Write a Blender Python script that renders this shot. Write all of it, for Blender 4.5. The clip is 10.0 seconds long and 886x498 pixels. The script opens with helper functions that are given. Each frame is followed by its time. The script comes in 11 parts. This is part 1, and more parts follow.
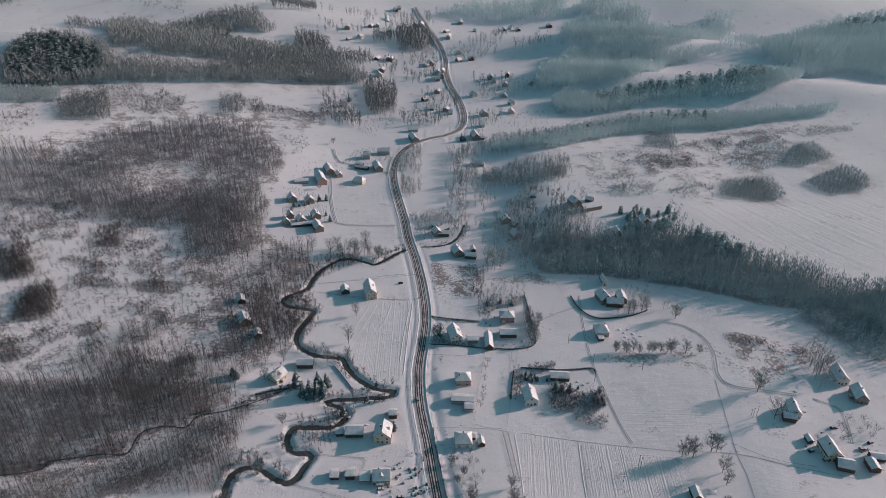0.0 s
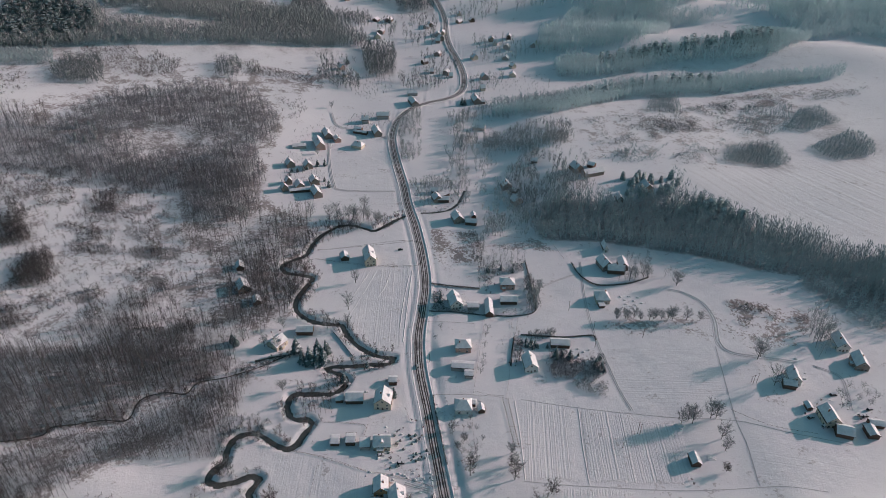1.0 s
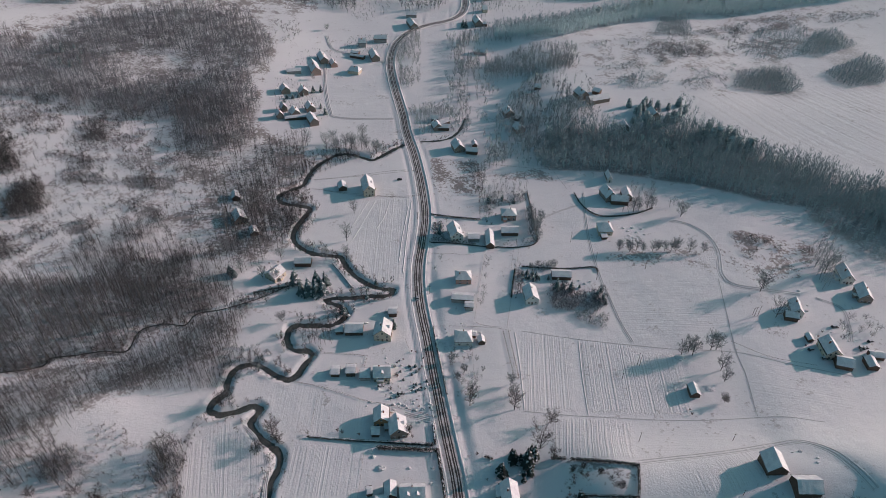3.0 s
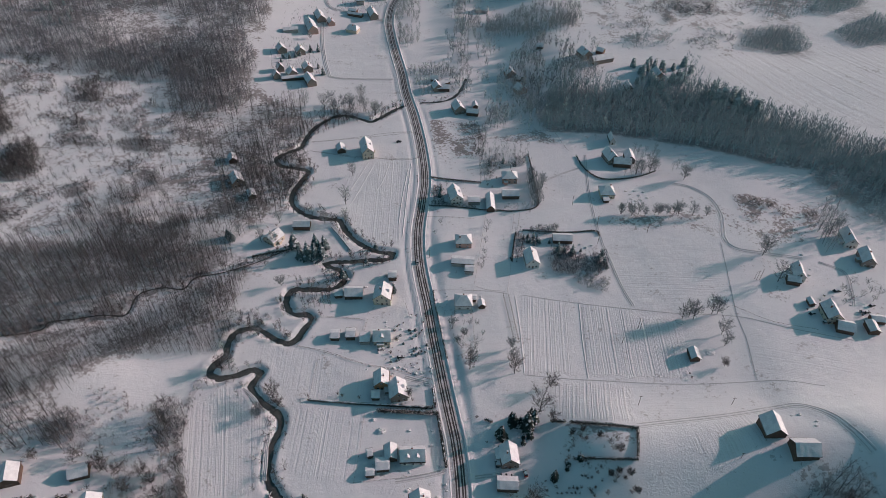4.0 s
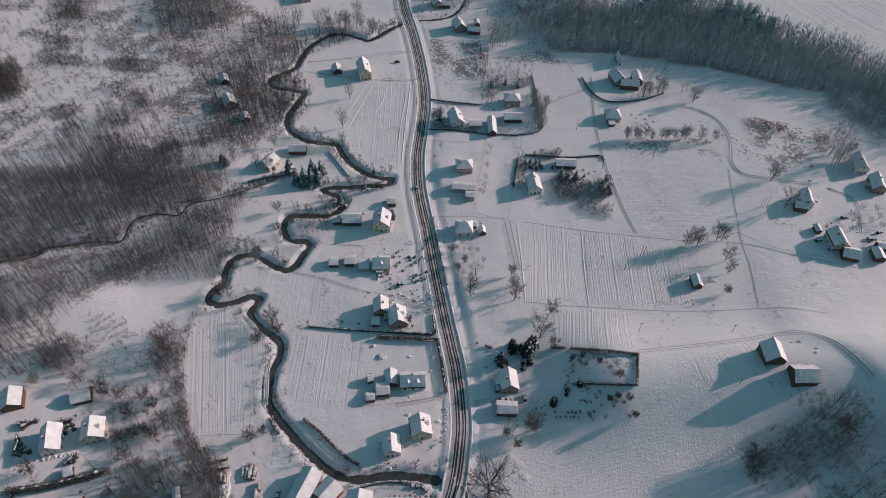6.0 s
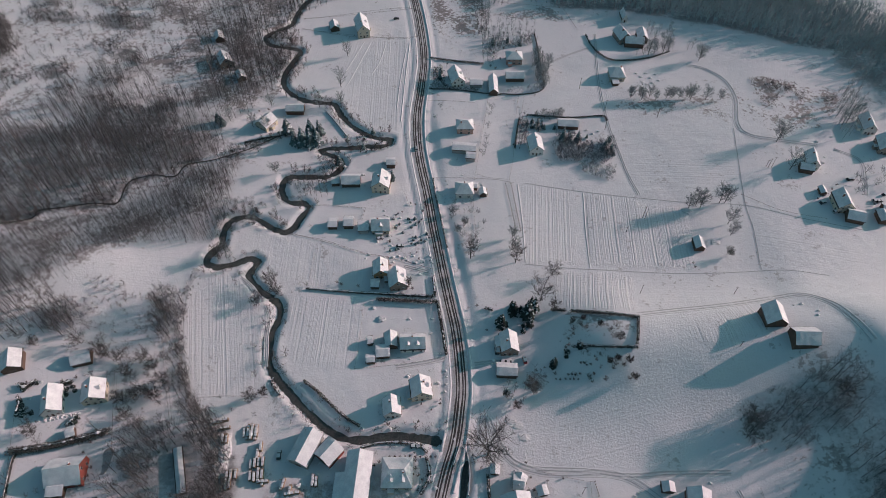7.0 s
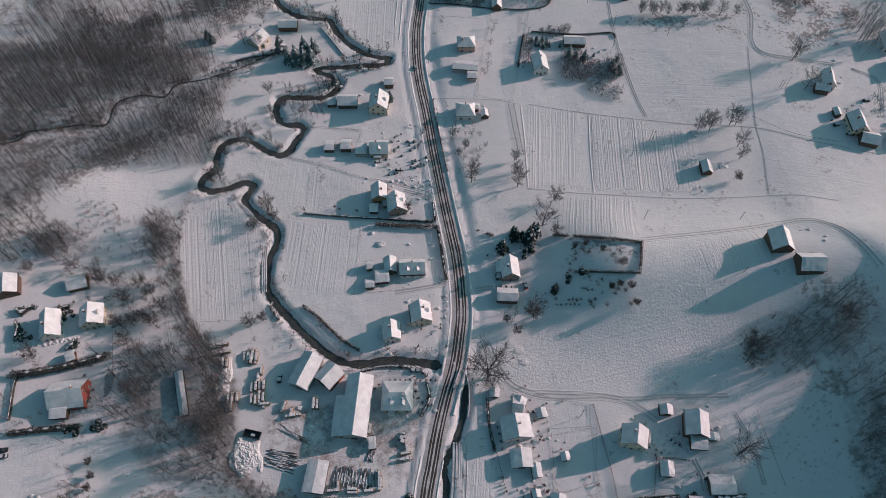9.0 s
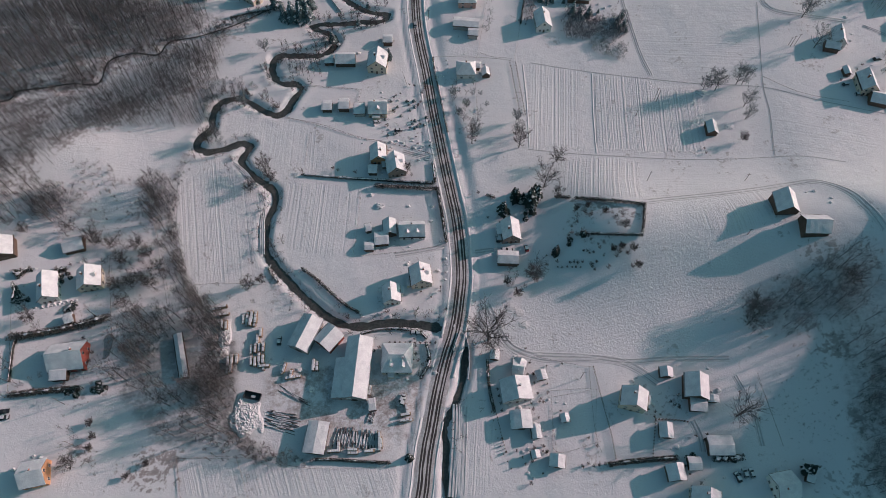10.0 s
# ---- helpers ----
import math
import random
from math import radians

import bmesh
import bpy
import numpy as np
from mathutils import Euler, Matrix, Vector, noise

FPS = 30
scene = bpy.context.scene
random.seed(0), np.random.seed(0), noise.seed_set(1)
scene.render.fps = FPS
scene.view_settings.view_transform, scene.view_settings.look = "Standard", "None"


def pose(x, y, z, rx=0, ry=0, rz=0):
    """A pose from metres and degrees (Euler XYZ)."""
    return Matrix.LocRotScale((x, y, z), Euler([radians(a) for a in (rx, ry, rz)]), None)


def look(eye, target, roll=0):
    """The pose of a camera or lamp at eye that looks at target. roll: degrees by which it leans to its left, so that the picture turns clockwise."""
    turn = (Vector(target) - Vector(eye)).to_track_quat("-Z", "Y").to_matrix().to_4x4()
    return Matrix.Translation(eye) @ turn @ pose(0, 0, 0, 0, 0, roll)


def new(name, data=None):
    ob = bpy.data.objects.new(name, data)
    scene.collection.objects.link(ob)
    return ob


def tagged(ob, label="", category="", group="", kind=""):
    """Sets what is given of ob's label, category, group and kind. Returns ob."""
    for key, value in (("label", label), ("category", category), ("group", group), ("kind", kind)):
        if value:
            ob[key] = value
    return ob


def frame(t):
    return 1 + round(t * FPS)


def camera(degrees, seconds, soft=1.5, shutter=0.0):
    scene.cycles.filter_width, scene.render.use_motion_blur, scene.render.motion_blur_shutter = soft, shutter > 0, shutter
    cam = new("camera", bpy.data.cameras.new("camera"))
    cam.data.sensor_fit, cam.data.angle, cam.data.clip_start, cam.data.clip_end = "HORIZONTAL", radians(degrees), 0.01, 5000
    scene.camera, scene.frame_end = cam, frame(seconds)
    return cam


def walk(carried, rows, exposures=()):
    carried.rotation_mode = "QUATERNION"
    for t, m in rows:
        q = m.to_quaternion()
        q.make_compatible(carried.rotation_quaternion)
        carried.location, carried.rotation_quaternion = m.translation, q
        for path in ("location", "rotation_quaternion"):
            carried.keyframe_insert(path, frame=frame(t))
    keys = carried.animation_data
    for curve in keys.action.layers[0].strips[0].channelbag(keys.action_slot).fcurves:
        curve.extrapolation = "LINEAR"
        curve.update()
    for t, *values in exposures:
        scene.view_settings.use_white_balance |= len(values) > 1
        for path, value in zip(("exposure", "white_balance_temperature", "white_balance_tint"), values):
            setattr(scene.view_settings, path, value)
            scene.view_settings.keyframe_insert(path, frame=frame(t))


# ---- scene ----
cam = camera(69.10, 10.0, soft=0.8)
# seconds, x, y, z, degrees of looking down, lean, yaw
ROWS = [
    (0.00, 0.00, 0.00, 300.00, 29.206, 0.012, 0.000),
    (0.50, -0.09, 2.55, 299.07, 30.737, 0.033, -0.011),
    (1.00, -0.18, 4.94, 298.09, 32.285, 0.055, -0.021),
    (1.50, -0.25, 7.20, 297.05, 33.848, 0.076, -0.031),
    (2.00, -0.31, 9.31, 295.96, 35.425, 0.096, -0.040),
    (2.50, -0.36, 11.29, 294.82, 37.013, 0.117, -0.049),
    (3.25, -0.42, 14.02, 293.02, 39.417, 0.146, -0.061),
    (4.00, -0.45, 16.48, 291.13, 41.842, 0.175, -0.072),
    (4.50, -0.47, 17.98, 289.81, 43.469, 0.194, -0.078),
    (5.00, -0.47, 19.37, 288.44, 45.101, 0.212, -0.084),
    (5.50, -0.47, 20.66, 287.04, 46.739, 0.230, -0.089),
    (6.00, -0.46, 21.85, 285.60, 48.381, 0.248, -0.094),
    (6.75, -0.44, 23.47, 283.37, 50.847, 0.274, -0.100),
    (7.50, -0.40, 24.91, 281.07, 53.316, 0.299, -0.105),
    (8.00, -0.37, 25.77, 279.49, 54.961, 0.315, -0.108),
    (8.50, -0.33, 26.56, 277.89, 56.603, 0.331, -0.110),
    (9.00, -0.29, 27.29, 276.25, 58.242, 0.347, -0.111),
    (9.50, -0.25, 27.95, 274.59, 59.876, 0.362, -0.112),
    (10.00, -0.20, 28.57, 272.90, 61.504, 0.377, -0.113),
]
walk(cam, [(t, pose(x, y, z, 0, 0, yaw) @ pose(0, 0, 0, 90 - down) @ pose(0, 0, 0, 0, 0, lean)) for t, x, y, z, down, lean, yaw in ROWS])

# ---- light ----
SUN_TURN, SUN_UP = 20.0, 18.5   # degrees from +x towards +y, and above the horizon
world = bpy.data.worlds.new("winter_sky")
world.use_nodes = True
scene.world = world
wn = world.node_tree.nodes
sky = wn.new("ShaderNodeTexSky")
sky.sky_type, sky.sun_disc = "NISHITA", False
sky.sun_elevation, sky.sun_rotation = radians(SUN_UP), radians(90 - SUN_TURN)
sky.air_density, sky.dust_density, sky.ozone_density = 1.0, 1.6, 1.0
tone = wn.new("ShaderNodeMix")
tone.data_type, tone.blend_type = "RGBA", "MULTIPLY"
tone.inputs[0].default_value, tone.inputs[7].default_value = 1.0, (0.605, 1.0, 0.92, 1)
world.node_tree.links.new(sky.outputs[0], tone.inputs[6])
world.node_tree.links.new(tone.outputs[2], wn["Background"].inputs[0])
wn["Background"].inputs[1].default_value = 0.085
sun_data = bpy.data.lights.new("sun", "SUN")
sun_data.energy, sun_data.angle, sun_data.color = 3.3, radians(0.7), (1.0, 0.687, 0.69)
sun = new("sun", sun_data)
sun.matrix_world = look((400 * math.cos(radians(SUN_TURN)), 400 * math.sin(radians(SUN_TURN)), 400 * math.tan(radians(SUN_UP))), (0, 0, 0))

# ---- materials ----


def material(name, color, rough=0.8, vary=0.15, scale=1.0, fine=12.0, bump=0.2, metal=0.0, second=None, random_by="", spec=0.3):
    """A surface with stains at one scale and grain at another, in metres."""
    m = bpy.data.materials.new(name)
    m.use_nodes = True
    n, l = m.node_tree.nodes, m.node_tree.links
    b = n["Principled BSDF"]
    b.inputs["Roughness"].default_value, b.inputs["Metallic"].default_value = rough, metal
    b.inputs["Specular IOR Level"].default_value = spec
    co = n.new("ShaderNodeNewGeometry")
    big, small = n.new("ShaderNodeTexNoise"), n.new("ShaderNodeTexNoise")
    for tex, s in ((big, scale), (small, fine)):
        tex.inputs["Scale"].default_value, tex.inputs["Detail"].default_value = s, 4
        l.new(co.outputs["Position"], tex.inputs["Vector"])
    ramp = n.new("ShaderNodeMapRange")
    ramp.inputs[1].default_value, ramp.inputs[2].default_value = 0.35, 0.65
    l.new(big.outputs["Fac"], ramp.inputs[0])
    mix = n.new("ShaderNodeMix")
    mix.data_type = "RGBA"
    other = second or [c * (1 - vary) for c in color]
    mix.inputs[6].default_value, mix.inputs[7].default_value = (*color, 1), (*other, 1)
    l.new(ramp.outputs[0], mix.inputs[0])
    hsv = n.new("ShaderNodeHueSaturation")
    val = n.new("ShaderNodeMapRange")
    val.inputs[1].default_value, val.inputs[2].default_value = 0.3, 0.7
    val.inputs[3].default_value, val.inputs[4].default_value = 1 - vary, 1 + vary
    l.new(small.outputs["Fac"], val.inputs[0])
    if random_by:
        source = n.new("ShaderNodeObjectInfo").outputs["Random"] if random_by == "object" else co.outputs["Random Per Island"]
        rnd = n.new("ShaderNodeMapRange")
        rnd.inputs[3].default_value, rnd.inputs[4].default_value = 1 - 1.6 * vary, 1 + 1.6 * vary
        l.new(source, rnd.inputs[0])
        mul = n.new("ShaderNodeMath")
        mul.operation = "MULTIPLY"
        l.new(val.outputs[0], mul.inputs[0]), l.new(rnd.outputs[0], mul.inputs[1])
        l.new(mul.outputs[0], hsv.inputs["Value"])
    else:
        l.new(val.outputs[0], hsv.inputs["Value"])
    l.new(mix.outputs[2], hsv.inputs["Color"])
    l.new(hsv.outputs[0], b.inputs["Base Color"])
    if bump:
        bp = n.new("ShaderNodeBump")
        bp.inputs["Strength"].default_value, bp.inputs["Distance"].default_value = bump, 0.1
        l.new(small.outputs["Fac"], bp.inputs["Height"])
        l.new(bp.outputs[0], b.inputs["Normal"])
    return m


SNOW = material("roof_snow", (0.84, 0.84, 0.86), 0.6, 0.08, 0.35, 2.2, 0.6, second=(0.70, 0.70, 0.73))
BANK_SNOW = material("ploughed_snow", (0.80, 0.79, 0.80), 0.7, 0.10, 0.5, 2.5, 0.5)
TRACK = material("packed_snow_track", (0.60, 0.59, 0.61), 0.6, 0.12, 0.3, 2.0, 0.4)
VERGE = material("slushy_verge", (0.52, 0.48, 0.48), 0.7, 0.2, 0.25, 2.0, 0.4, second=(0.68, 0.66, 0.67))
ASPHALT = material("wet_asphalt", (0.075, 0.066, 0.066), 0.55, 0.2, 0.3, 4.0, 0.1)
WATER = material("creek_water", (0.065, 0.070, 0.066), 0.25, 0.25, 0.15, 1.2, 0.15, second=(0.10, 0.105, 0.10), spec=0.5)
ICE = material("snow_dusted_ice", (0.36, 0.40, 0.42), 0.3, 0.15, 0.4, 2.0, 0.05, spec=0.5)
BARK = material("grey_brown_bark", (0.118, 0.114, 0.117), 0.9, 0.3, 0.05, 3.0, 0.0, random_by="island")
# bark lightened and cooled to hold the lift of haze
GREY_BARK = material("haze_lightened_grey_bark", (0.222, 0.228, 0.25), 0.9, 0.25, 0.04, 3.0, 0.0, random_by="island")
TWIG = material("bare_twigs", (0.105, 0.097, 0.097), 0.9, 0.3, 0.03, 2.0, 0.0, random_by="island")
# bare twigs again, with haze put into the colour in lighter and bluer steps
HAZE_PALE_TWIG = material("haze_pale_twigs", (0.36, 0.39, 0.40), 0.9, 0.08, 0.02, 2.0, 0.0, random_by="island")
HAZE_GREY_TWIG = material("haze_grey_twigs", (0.22, 0.245, 0.255), 0.9, 0.10, 0.02, 2.0, 0.0, random_by="island")
# blue-grey and near-white twigs: thicker haze painted in for the eastern slopes
HAZE_BLUE_TWIG = material("haze_blue_grey_twigs", (0.37, 0.45, 0.475), 0.9, 0.06, 0.02, 2.0, 0.0, random_by="island")
HAZE_WHITE_TWIG = material("haze_white_twigs", (0.64, 0.735, 0.75), 0.9, 0.05, 0.02, 2.0, 0.0, random_by="island")
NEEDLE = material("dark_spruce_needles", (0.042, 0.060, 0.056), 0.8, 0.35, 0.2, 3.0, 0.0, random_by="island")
# spruce needles lightened in two steps, haze mixed into the green
HAZE_GREY_NEEDLE = material("haze_grey_spruce_needles", (0.19, 0.245, 0.255), 0.8, 0.3, 0.2, 3.0, 0.0, random_by="island")
HAZY_NEEDLE = material("haze_pale_spruce_needles", (0.42, 0.49, 0.50), 0.8, 0.2, 0.2, 3.0, 0.0, random_by="island")
HEDGE = material("brown_hedge_leaves", (0.115, 0.115, 0.108), 0.9, 0.35, 0.3, 3.0, 0.0, random_by="island")
BRUSH = material("dry_brush", (0.13, 0.105, 0.10), 0.9, 0.3, 0.05, 2.0, 0.0, random_by="island")
WOOD = material("weathered_boards", (0.17, 0.13, 0.11), 0.8, 0.3, 0.5, 6.0, 0.3, random_by="object")
FRESH_WOOD = material("sawn_timber", (0.42, 0.31, 0.22), 0.7, 0.25, 0.6, 6.0, 0.3, random_by="object")
TILE = material("dark_roof_tiles", (0.10, 0.075, 0.07), 0.7, 0.25, 0.4, 5.0, 0.3)
SHEET = material("grey_metal_sheet", (0.30, 0.31, 0.33), 0.45, 0.15, 0.3, 4.0, 0.1, metal=0.4)
BRICK = material("red_brick", (0.33, 0.13, 0.09), 0.85, 0.25, 0.5, 8.0, 0.3)
CONCRETE = material("grey_concrete", (0.34, 0.33, 0.32), 0.85, 0.2, 0.3, 5.0, 0.3)
PAINT = {
    "cream": material("cream_plaster", (0.62, 0.55, 0.45), 0.85, 0.10, 0.4, 6.0, 0.15),
    "white": material("white_plaster", (0.72, 0.70, 0.67), 0.85, 0.10, 0.4, 6.0, 0.15),
    "pink": material("salmon_plaster", (0.55, 0.36, 0.31), 0.85, 0.12, 0.4, 6.0, 0.15),
    "orange": material("orange_plaster", (0.55, 0.29, 0.16), 0.85, 0.12, 0.4, 6.0, 0.15),
    "red": material("red_painted_boards", (0.33, 0.09, 0.07), 0.8, 0.2, 0.4, 6.0, 0.2),
    "grey": material("grey_plaster", (0.40, 0.38, 0.37), 0.85, 0.12, 0.4, 6.0, 0.15),
    "wood": material("brown_plank_wall", (0.14, 0.095, 0.075), 0.85, 0.25, 0.5, 6.0, 0.3),
    "brown": material("brown_plaster", (0.31, 0.25, 0.22), 0.85, 0.12, 0.4, 6.0, 0.15),
}
FRAME = material("white_window_frame", (0.75, 0.75, 0.74), 0.5, 0.05, 2.0, 9.0, 0.0)
GLASS = material("dark_window_pane", (0.03, 0.035, 0.04), 0.08, 0.1, 1.0, 5.0, 0.0, spec=0.6)
CARS = [material("car_paint_" + k, c, 0.3, 0.05, 1.0, 5.0, 0.0, spec=0.6) for k, c in
        (("dark", (0.03, 0.033, 0.04)), ("silver", (0.45, 0.46, 0.48)), ("red", (0.30, 0.03, 0.03)))]
RUBBER = material("black_rubber", (0.02, 0.02, 0.02), 0.8, 0.2, 2.0, 9.0, 0.0)


def snow_ground():
    """Snow with dry growth poking through, ploughed fields and small drifts, by the plan's own marks."""
    m = bpy.data.materials.new("snow_ground")
    m.use_nodes = True
    n, l = m.node_tree.nodes, m.node_tree.links
    b = n["Principled BSDF"]
    b.inputs["Roughness"].default_value, b.inputs["Specular IOR Level"].default_value = 0.65, 0.25
    pos = n.new("ShaderNodeNewGeometry").outputs["Position"]

    def attr(name):
        a = n.new("ShaderNodeAttribute")
        a.attribute_name = name
        return a.outputs["Fac"]

    def noise_tex(scale, detail=5.0, rough=0.55):
        t = n.new("ShaderNodeTexNoise")
        t.inputs["Scale"].default_value, t.inputs["Detail"].default_value, t.inputs["Roughness"].default_value = scale, detail, rough
        l.new(pos, t.inputs["Vector"])
        return t.outputs["Fac"]

    def op(kind, a, c, clamp=False):
        t = n.new("ShaderNodeMath")
        t.operation, t.use_clamp = kind, clamp
        for socket, v in zip(t.inputs, (a, c)):
            if isinstance(v, (int, float)):
                socket.default_value = v
            else:
                l.new(v, socket)
        return t.outputs[0]

    def step(v, lo, hi, a=0.0, c=1.0):
        t = n.new("ShaderNodeMapRange")
        for k, x in enumerate((lo, hi, a, c)):
            t.inputs[k + 1].default_value = x
        l.new(v, t.inputs[0])
        return t.outputs[0]

    def mix(f, a, c):
        t = n.new("ShaderNodeMix")
        t.data_type = "RGBA"
        l.new(f, t.inputs[0])
        for k, v in ((6, a), (7, c)):
            if isinstance(v, tuple):
                t.inputs[k].default_value = (*v, 1)
            else:
                l.new(v, t.inputs[k])
        return t.outputs[2]

    scrub, furrow, across, soil, litter_shade, rough = attr("scrub"), attr("furrow"), attr("across"), attr("soil"), attr("litter_shade"), attr("rough")
    wide, mid, fine = noise_tex(0.012), noise_tex(0.11, 6.0, 0.62), noise_tex(0.9, 6.0, 0.65)
    snow = mix(step(wide, 0.3, 0.7), (0.83, 0.82, 0.84), (0.76, 0.755, 0.78))
    # furrows run along each field, unevenly filled with snow
    row = n.new("ShaderNodeTexNoise")
    row.noise_dimensions = "1D"
    row.inputs["Scale"].default_value, row.inputs["Detail"].default_value = 0.9, 4.0
    l.new(op("ADD", across, op("MULTIPLY", mid, 0.9)), row.inputs["W"])
    wave = row.outputs["Fac"]
    lines = op("MULTIPLY", op("MULTIPLY", step(wave, 0.48, 0.62), step(fine, 0.40, 0.62)), furrow)
    snow = mix(op("MULTIPLY", lines, 0.45), snow, (0.46, 0.43, 0.42))
    patch = op("ADD", op("MULTIPLY", noise_tex(0.055, 4.0, 0.6), 0.45), op("MULTIPLY", noise_tex(0.42, 7.0, 0.72), 0.55))
    dry = op("MULTIPLY", step(op("ADD", patch, op("MULTIPLY", scrub, 0.13)), 0.582, 0.618), op("ADD", op("MULTIPLY", scrub, 0.5), 0.45), True)
    grass = mix(step(fine, 0.35, 0.65), (0.15, 0.12, 0.112), (0.30, 0.255, 0.245))
    snow = mix(dry, snow, grass)
    # grey forest floor: leaf litter, with the shade between trunks painted in
    leaves = op("MULTIPLY", litter_shade, step(op("ADD", op("MULTIPLY", patch, 1.0), op("MULTIPLY", litter_shade, 0.12)), 0.46, 0.60), True)
    snow = mix(leaves, snow, mix(step(fine, 0.35, 0.65), (0.15, 0.147, 0.152), (0.29, 0.285, 0.29)))
    tuft = op("MULTIPLY", step(noise_tex(1.6, 3.0, 0.6), 0.63, 0.71), step(mid, 0.46, 0.64))
    snow = mix(op("MULTIPLY", tuft, 0.6), snow, (0.40, 0.34, 0.31))
    earth = mix(step(fine, 0.4, 0.6), (0.20, 0.150, 0.135), (0.50, 0.45, 0.44))
    snow = mix(op("MULTIPLY", soil, step(op("ADD", patch, op("MULTIPLY", op("SUBTRACT", fine, 0.5), 0.35)), 0.44, 0.57), True), snow, earth)
    l.new(snow, b.inputs["Base Color"])
    lumps = op("MULTIPLY", step(noise_tex(1.0, 4.0, 0.6), 0.42, 0.68), op("ADD", op("MULTIPLY", rough, 0.10), 0.02))
    drift = op("ADD", op("ADD", op("MULTIPLY", fine, op("ADD", op("MULTIPLY", step(noise_tex(0.03, 3.0, 0.6), 0.42, 0.62), 0.13), 0.06)), op("MULTIPLY", noise_tex(2.4, 3.0, 0.6), 0.10)), op("MULTIPLY", mid, 0.55))
    height = op("ADD", op("ADD", drift, lumps), op("MULTIPLY", op("MULTIPLY", wave, furrow), 0.42))
    bp = n.new("ShaderNodeBump")
    bp.inputs["Strength"].default_value, bp.inputs["Distance"].default_value = 0.8, 1.0
    l.new(height, bp.inputs["Height"])
    l.new(bp.outputs[0], b.inputs["Normal"])
    return m


GROUND = snow_ground()

# ---- the lie of the land ----

ROAD_Y=(100, 130, 160, 190, 220, 250, 280, 310, 345, 380)
ROAD_X=(-0.4, 5.9, 9.1, 6.9, 1.6, -3.5, -8.3, -13.4, -17.3, -17.3)
def sstep(a,b,v):
    t=np.clip((v-a)/(b-a),0,1); return t*t*(3-2*t)
def bump(x,y,cx,cy,rx,ry,h,turn=0):
    c,s=np.cos(np.radians(turn)),np.sin(np.radians(turn))
    u,v=(x-cx)*c+(y-cy)*s,-(x-cx)*s+(y-cy)*c
    return h*np.exp(-(u/rx)**2-(v/ry)**2)
def drift(x,y,size):
    """Smooth random swells of the given size, between -0.5 and 0.5."""
    u,v=x/size,y/size; i,j=np.floor(u),np.floor(v); a,b=u-i,v-j
    a=a*a*(3-2*a); b=b*b*(3-2*b)
    def h(p,q):
        r=np.sin(p*127.1+q*311.7+size)*43758.5453
        return r-np.floor(r)-0.5
    return (h(i,j)*(1-a)+h(i+1,j)*a)*(1-b)+(h(i,j+1)*(1-a)+h(i+1,j+1)*a)*b
def ground_z(x,y):
    x=np.asarray(x,float);y=np.asarray(y,float)
    def soft(v,k): return 0.5*(v+np.sqrt(v*v+k*k))
    zr=0.03*soft(x-75-0.05*np.maximum(y-350,0),40)
    zl=0.085*soft(-x-125,50)
    far=0.035*soft(y-650,200)
    zr=zr-0.018*soft(x-240,60)
    z=zr+zl+far
    z=z+bump(x,y,270,95,70,72,60)+15*sstep(34,90,x)*np.exp(-((y-184)/28.)**2)*(1-0.5*sstep(200,320,x))
    z=z+bump(x,y,430,1010,330,60,26,-12)+bump(x,y,380,1250,360,70,34,-8)+bump(x,y,640,1600,420,120,55,8)
    z=z+bump(x,y,-560,1080,330,110,40,8)+bump(x,y,-420,1420,360,140,48,-6)+bump(x,y,-620,640,200,120,16)
    z=z+0.9*np.sin(x/37.+y/61.)*np.sin(y/43.-x/71.)*sstep(110,220,np.abs(x+10))
    z=z+5*np.sin(x/150.+1)*np.sin(y/170.)*sstep(700,1100,y)*sstep(80,220,np.abs(x))
    d=np.hypot(x-172,y-178)+1e-6
    z=z+1.6*sstep(19,31,d)*sstep(0.35,0.8,((x-172)*0.85+(y-178)*0.5)/d)*(1-sstep(45,120,d))
    e=x-np.interp(y,ROAD_Y,ROAD_X)
    z=z+1.1*(0.8+0.6*np.sin(y/17.))*sstep(9.5,15,e)*(1-sstep(30,80,e))*sstep(170,200,y)*(1-sstep(330,370,y))
    z=z+2.6*(1-sstep(-196,-150,x))*np.exp(-((y-230)/22.)**2)+2.2*(1-sstep(-150,-104,x))*np.exp(-((y-350)/15.)**2)*sstep(-260,-190,x)
    z=z+6.0*(1-sstep(-215,-112,x))*np.exp(-((y-705)/75.)**2)
    z=z+11*sstep(48,122,x)*(1-sstep(150,420,x))*sstep(505,590,y)*(1-sstep(740,850,y))
    calm=sstep(7,22,np.abs(x-np.interp(y,ROAD_Y,ROAD_X)))*(1-sstep(430,560,y))*(1-sstep(280,360,np.abs(x)))
    z=z+calm*(0.75*drift(x,y,38.)+0.36*drift(x,y,17.)+0.15*drift(x,y,8.))
    z=z+70*sstep(2200,4200,np.hypot(x,y))
    return z


def z_at(x, y):
    return float(ground_z(x, y))


def smooth_line(points, step):
    """A smooth line through plan points, with a point every step metres."""
    p = [Vector((*q, 0)) for q in points]
    p = [2 * p[0] - p[1]] + p + [2 * p[-1] - p[-2]]
    out = []
    for a, b, c, d in zip(p, p[1:], p[2:], p[3:]):
        k = max(1, int((c - b).length / step))
        for i in range(k):
            t = i / k
            out.append(0.5 * (2 * b + (c - a) * t + (2 * a - 5 * b + 4 * c - d) * t * t + (3 * b - a - 3 * c + d) * t ** 3))
    out.append(p[-2])
    return np.array([q[:2] for q in out])


